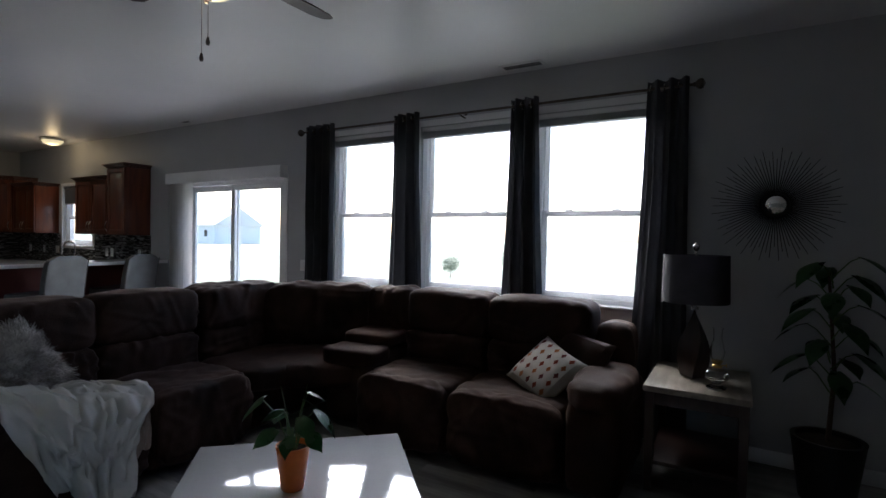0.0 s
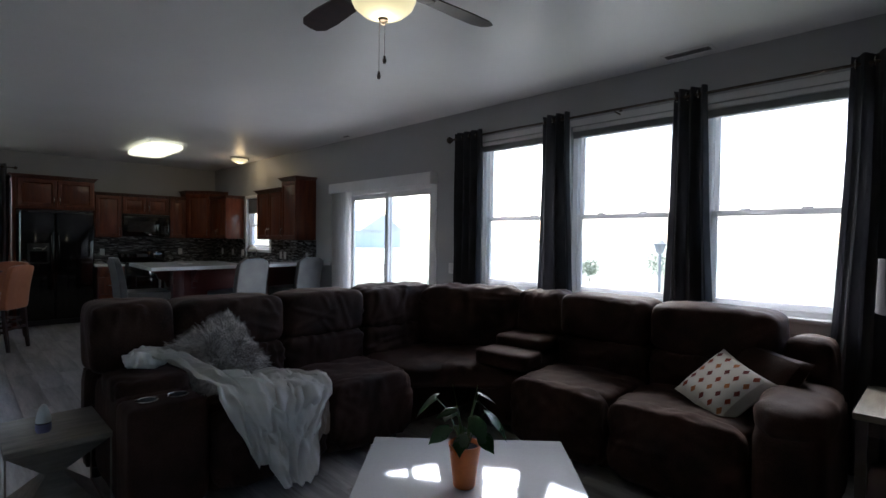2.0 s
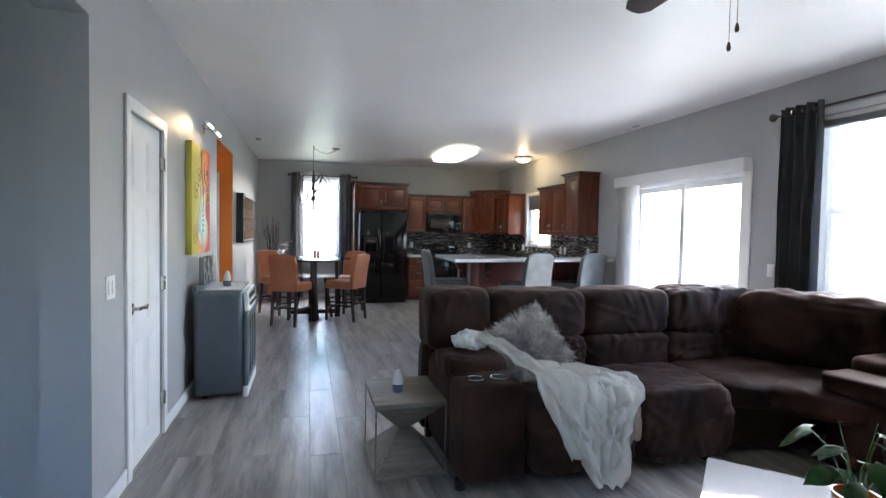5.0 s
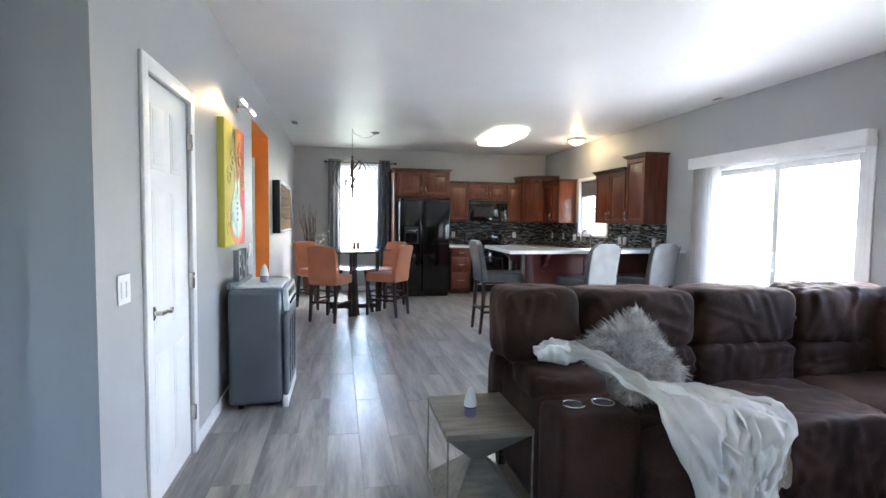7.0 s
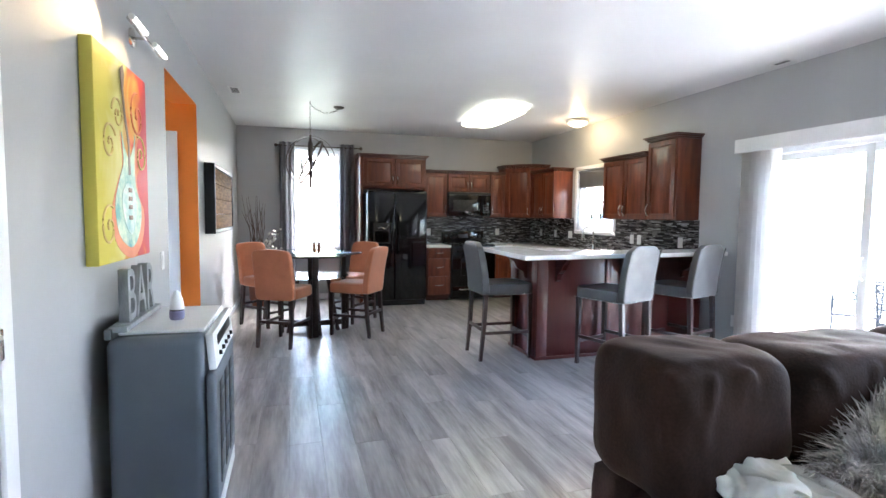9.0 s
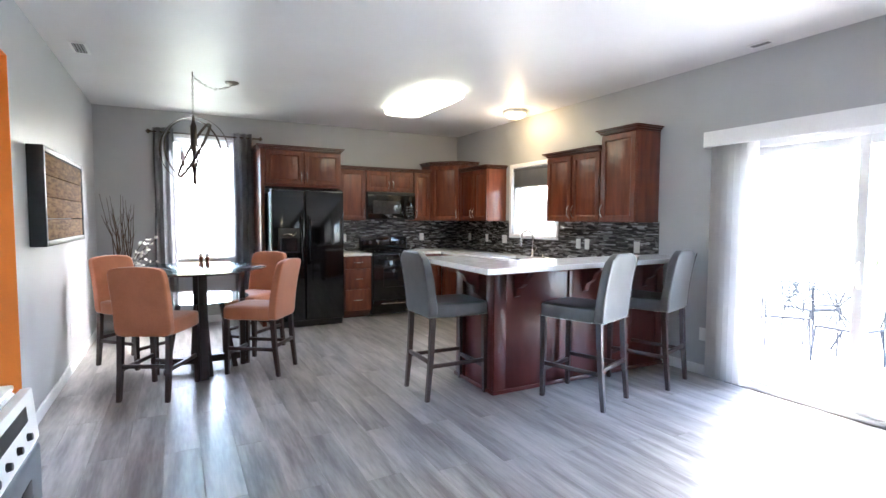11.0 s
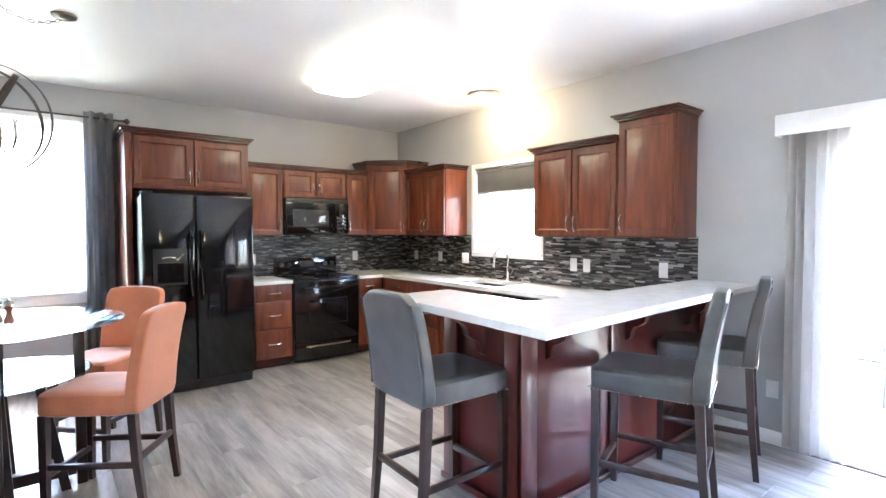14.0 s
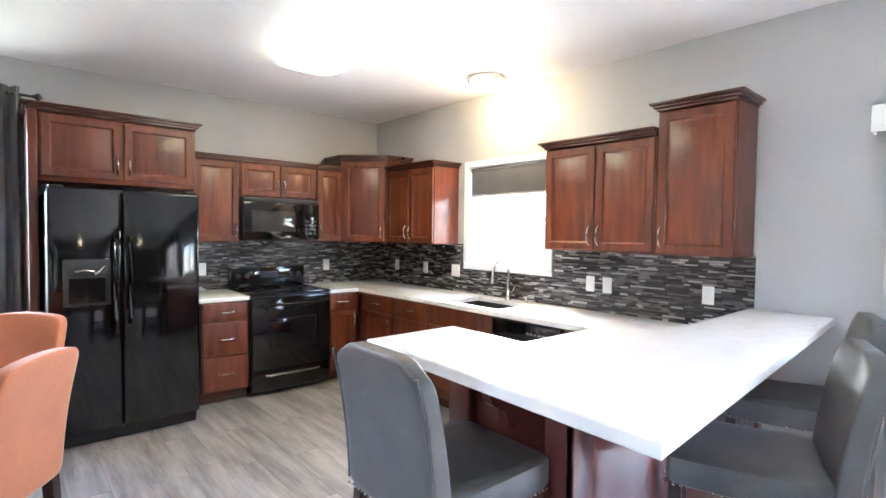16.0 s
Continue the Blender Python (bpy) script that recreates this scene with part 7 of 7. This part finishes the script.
cpn = part("control_panel", turned(box((-cw + 0.03, -0.032, -0.16), (cw - 0.03, 0.0, 0.0), 0.006), pose(0, -cd + 0.03, chh - 0.002, -5)), M_WHITEP, co, "white slanted control panel")
part("slot", turned(box((-0.22, -0.0345, -0.075), (0.22, -0.032, -0.030), 0.002), pose(0, -cd + 0.03, chh - 0.002, -5)), M_BLACKM, cpn)
for k in range(5):
    part("knob", turned(lathe([(0, 0), (0.012, 0), (0.010, 0.012), (0, 0.013)], seg=12), pose(0, -cd + 0.03, chh - 0.002, -5) @ pose(-0.2 + k * 0.1, -0.032, -0.115, 90)), M_BLACKM, cpn)
dd = part("door", box((-cw + 0.01, -cd - 0.015, 0.09), (cw - 0.01, -cd + 0.028, chh - 0.17), 0.02, 3), M_COOLER, co)
for k in range(3):
    part("grille_slot", box((-0.24 + k * 0.17, -cd - 0.018, 0.16), (-0.14 + k * 0.17, -cd - 0.0145, chh - 0.24), 0.001), M_BLACKM, dd)
    for j in range(4):
        part("grille_bar", box((-0.24 + k * 0.17, -cd - 0.023, 0.20 + j * 0.12), (-0.14 + k * 0.17, -cd - 0.0185, 0.225 + j * 0.12), 0.001), M_COOLER, dd)
part("kick_strip", box((-cw + 0.01, -cd - 0.012, 0.004), (cw - 0.01, -cd + 0.028, 0.085), 0.006), M_WHITEP, co)
for x in (-cw + 0.05, cw - 0.05):
    part("foot", lathe([(0, 0), (0.02, 0), (0.02, 0.03), (0, 0.03)], (x, -0.08, 0.001), 12), M_BLACKM, co)

# standing wooden letters
sg = thing("letter_sign", pose(-5.44, YS + 0.10, chh + 0.021, 0, 0, 180), "weathered grey standing wooden letters spelling BAR", "sign")
part("plinth", box((-0.29, -0.035, 0), (0.29, 0.035, 0.025), 0.003), M_LETTER, sg)
for chr_, x in (("B", 0.15), ("A", 0.0), ("R", -0.15)):
    cur = bpy.data.curves.new("letter", "FONT")
    cur.body, cur.size, cur.extrude, cur.bevel_depth, cur.align_x = chr_, 0.33, 0.018, 0.002, "CENTER"
    tmp = new("letter_scratch", cur)
    me = bpy.data.meshes.new_from_object(tmp.evaluated_get(bpy.context.evaluated_depsgraph_get()))
    bpy.data.objects.remove(tmp)
    me.transform(pose(-x, 0, 0.026, 90, 0, 0) @ Matrix.Diagonal((0.70, 1, 1, 1)))
    me.materials.clear()
    me.materials.append(M_LETTER)
    lo_ = new("letter", me)
    lo_.parent = sg


# ---- patio ----
def patio_chair(m):
    c = thing("patio_chair", m, "grey cast-metal patio chair with a lattice back", "patio chair", "patio set")
    part("seat", box((-0.25, -0.24, 0.42), (0.25, 0.24, 0.45), 0.008), M_IRON, c)
    bm = tube([(-0.25, 0.24, 0.43), (-0.26, 0.30, 0.92), (0.26, 0.30, 0.92), (0.25, 0.24, 0.43)], 0.014)
    for k in range(5):
        t = (k + 0.5) / 5
        add_tube(bm, [(-0.25 + 0.5 * t, 0.245, 0.48), (0.25 - 0.5 * t, 0.295, 0.90)], 0.008, 6)
    for k in range(4):
        z = 0.55 + k * 0.09
        add_tube(bm, [(-0.25, 0.25 + 0.05 * k / 4, z), (0, 0.25 + 0.05 * k / 4, z + 0.03), (0.25, 0.25 + 0.05 * k / 4, z)], 0.007, 6)
    part("backrest", bm, M_IRON, c)
    for x in (-0.24, 0.24):
        part("arm", tube([(x, 0.27, 0.68), (x, 0.0, 0.67), (x, -0.22, 0.65), (x, -0.24, 0.44)], 0.012), M_IRON, c)
        part("leg", tube([(x, -0.22, 0.43), (x * 1.05, -0.25, 0.0)], 0.013), M_IRON, c)
        part("leg", tube([(x, 0.22, 0.43), (x * 1.05, 0.28, 0.0)], 0.013), M_IRON, c)
    return c


DZ = -0.319
pc = patio_chair(pose(-7.62, 7.15, DZ, 0, 0, 215))
copy_thing(pc, pose(-6.80, 6.95, DZ, 0, 0, 175))
copy_thing(pc, pose(-7.75, 8.1, DZ, 0, 0, 75))
pt = thing("patio_table", pose(-6.95, 7.85, DZ), "round grey cast-metal patio table", "patio table", "patio set")
part("tabletop", lathe([(0, 0.69), (0.55, 0.69), (0.57, 0.70), (0.55, 0.715), (0, 0.715)], seg=36), M_IRON, pt)
for k in range(4):
    part("leg", turned(tube([(0.40, 0, 0.69), (0.25, 0, 0.35), (0.42, 0, 0.0)], 0.016), pose(0, 0, 0, 0, 0, 45 + 90 * k)), M_IRON, pt)
pl_ = thing("garden_post_lamp", pose(-5.36, 12.0, -0.35), "grey garden lantern on a slim post", "garden lamp")
part("post", tube([(0, 0, 0), (0, 0, 1.5)], 0.035, 10, 0.8), M_POST, pl_)
part("lantern", lathe([(0, 1.5), (0.08, 1.5), (0.13, 1.68), (0.16, 1.70), (0.05, 1.80), (0, 1.83)], seg=12), M_POST, pl_)

# distant house and shrubs
ho = thing("house", pose(-88, 62, -0.35), "distant pale sided house with a grey gable roof", "house")
part("wall", box((-7, -5, 0), (7, 5, 3.4)), M_SIDING, ho)
bm = bm_new()
a = [bm.verts.new(p) for p in ((-7.6, -5.6, 3.3), (7.6, -5.6, 3.3), (7.6, 5.6, 3.3), (-7.6, 5.6, 3.3))]
b = [bm.verts.new(p) for p in ((-7.6, 0, 6.6), (7.6, 0, 6.6))]
for f in ((a[0], a[1], b[1], b[0]), (a[2], a[3], b[0], b[1]), (a[1], a[2], b[1]), (a[3], a[0], b[0]), (a[3], a[2], a[1], a[0])):
    bm.faces.new(f)
part("roof", bm, M_ROOF, ho)
for x in (-4.5, -1.5, 1.5, 4.5):
    wn_ = part("window", box((x - 0.5, -5.06, 1.2), (x + 0.5, -4.98, 2.5)), M_TRIM, ho)
    part("pane", box((x - 0.42, -5.08, 1.28), (x + 0.42, -5.062, 2.42)), M_BLACK, wn_)
rng = random.Random(31)
for x, y, s in ((-11.6, 20, 0.9), (-9.0, 21, 1.3), (2.0, 26, 1.4), (4.5, 25, 1.1), (7.0, 27, 1.5)):
    sb_ = thing("shrub", pose(x, y, -0.35), "pale green garden shrub on the lawn", "shrub", "garden shrubs")
    part("trunk", tube([(0, 0, 0), (0.02, 0, 0.35 * s), (0, 0.02, 0.7 * s)], 0.03, 6, 0.5), M_TWIG, sb_)
    vs, fs = [], []
    for k in range(900):
        d = Vector([rng.gauss(0, 1) for _ in range(3)]).normalized()
        r = s * 0.5 * (0.55 + 0.45 * rng.random()) * (1 + 0.35 * noise.noise(d * 2.2 + Vector((x, y, 0))))
        p = Vector((0, 0, 0.65 * s)) + Vector((d.x * r, d.y * r, d.z * r * 0.9))
        u = Vector([rng.uniform(-1, 1) for _ in range(3)]).normalized() * 0.035
        w_ = u.cross(d).normalized() * 0.02
        n = len(vs)
        vs += [tuple(p - u), tuple(p + w_), tuple(p + u), tuple(p - w_)]
        fs.append((n, n + 1, n + 2, n + 3))
    me = bpy.data.meshes.new("crown")
    me.from_pydata(vs, [], fs)
    me.materials.append(M_SHRUB)
    cr = new("crown", me)
    cr.parent = sb_

# ---- floor planks ----
fl_ = solid("floor", join(box((XW - T, YS - 0.2, -0.10), (XE + T, YN + T, -0.0105)), box((XW - T, -3.2 - T, -0.10), (HX + T, YS - 0.2, -0.0105))), M_SUB, "grey wood-look laminate plank floor with a soft sheen", "floor", kind="structure")
PWD, PLN = 0.192, 1.285


def plank_mesh(length, width):
    bm = box((0, 0, -0.010), (length, width, 0.0), 0.0014, 1)
    return finish(bm, "plank", M_PLANK, 20)


meshes = {}
rng = random.Random(17)
x_lo, x_hi = XW, XE
y = YS
row = 0
while y < YN - 0.02:
    wd = min(PWD, YN - y) - 0.0008
    x = x_lo - (row * 0.47 % 1.0) * PLN
    while x < x_hi - 0.02:
        a, b = max(x, x_lo), min(x + PLN, x_hi)
        if b - a > 0.03:
            key = (round(b - a, 3), round(wd, 4))
            if key not in meshes:
                meshes[key] = plank_mesh(b - a - 0.0008, wd)
            o = new("plank", meshes[key])
            o.location = (a, y, 0)
            o.parent = fl_
        x += PLN
    y += PWD
    row += 1
bm = bm_new()
y = -3.2
while y < YS - 0.005:
    wd = min(PWD, YS - y) - 0.0008
    x = XW - rng.random()
    while x < HX:
        a, b = max(x, XW), min(x + PLN, HX)
        add_box(bm, (a, y, -0.010), (b - 0.0008, y + wd, 0.0))
        x += PLN
    y += PWD
hp = part("hall_planks", bm, M_PLANK, fl_)
hp["kind"] = "stuff"
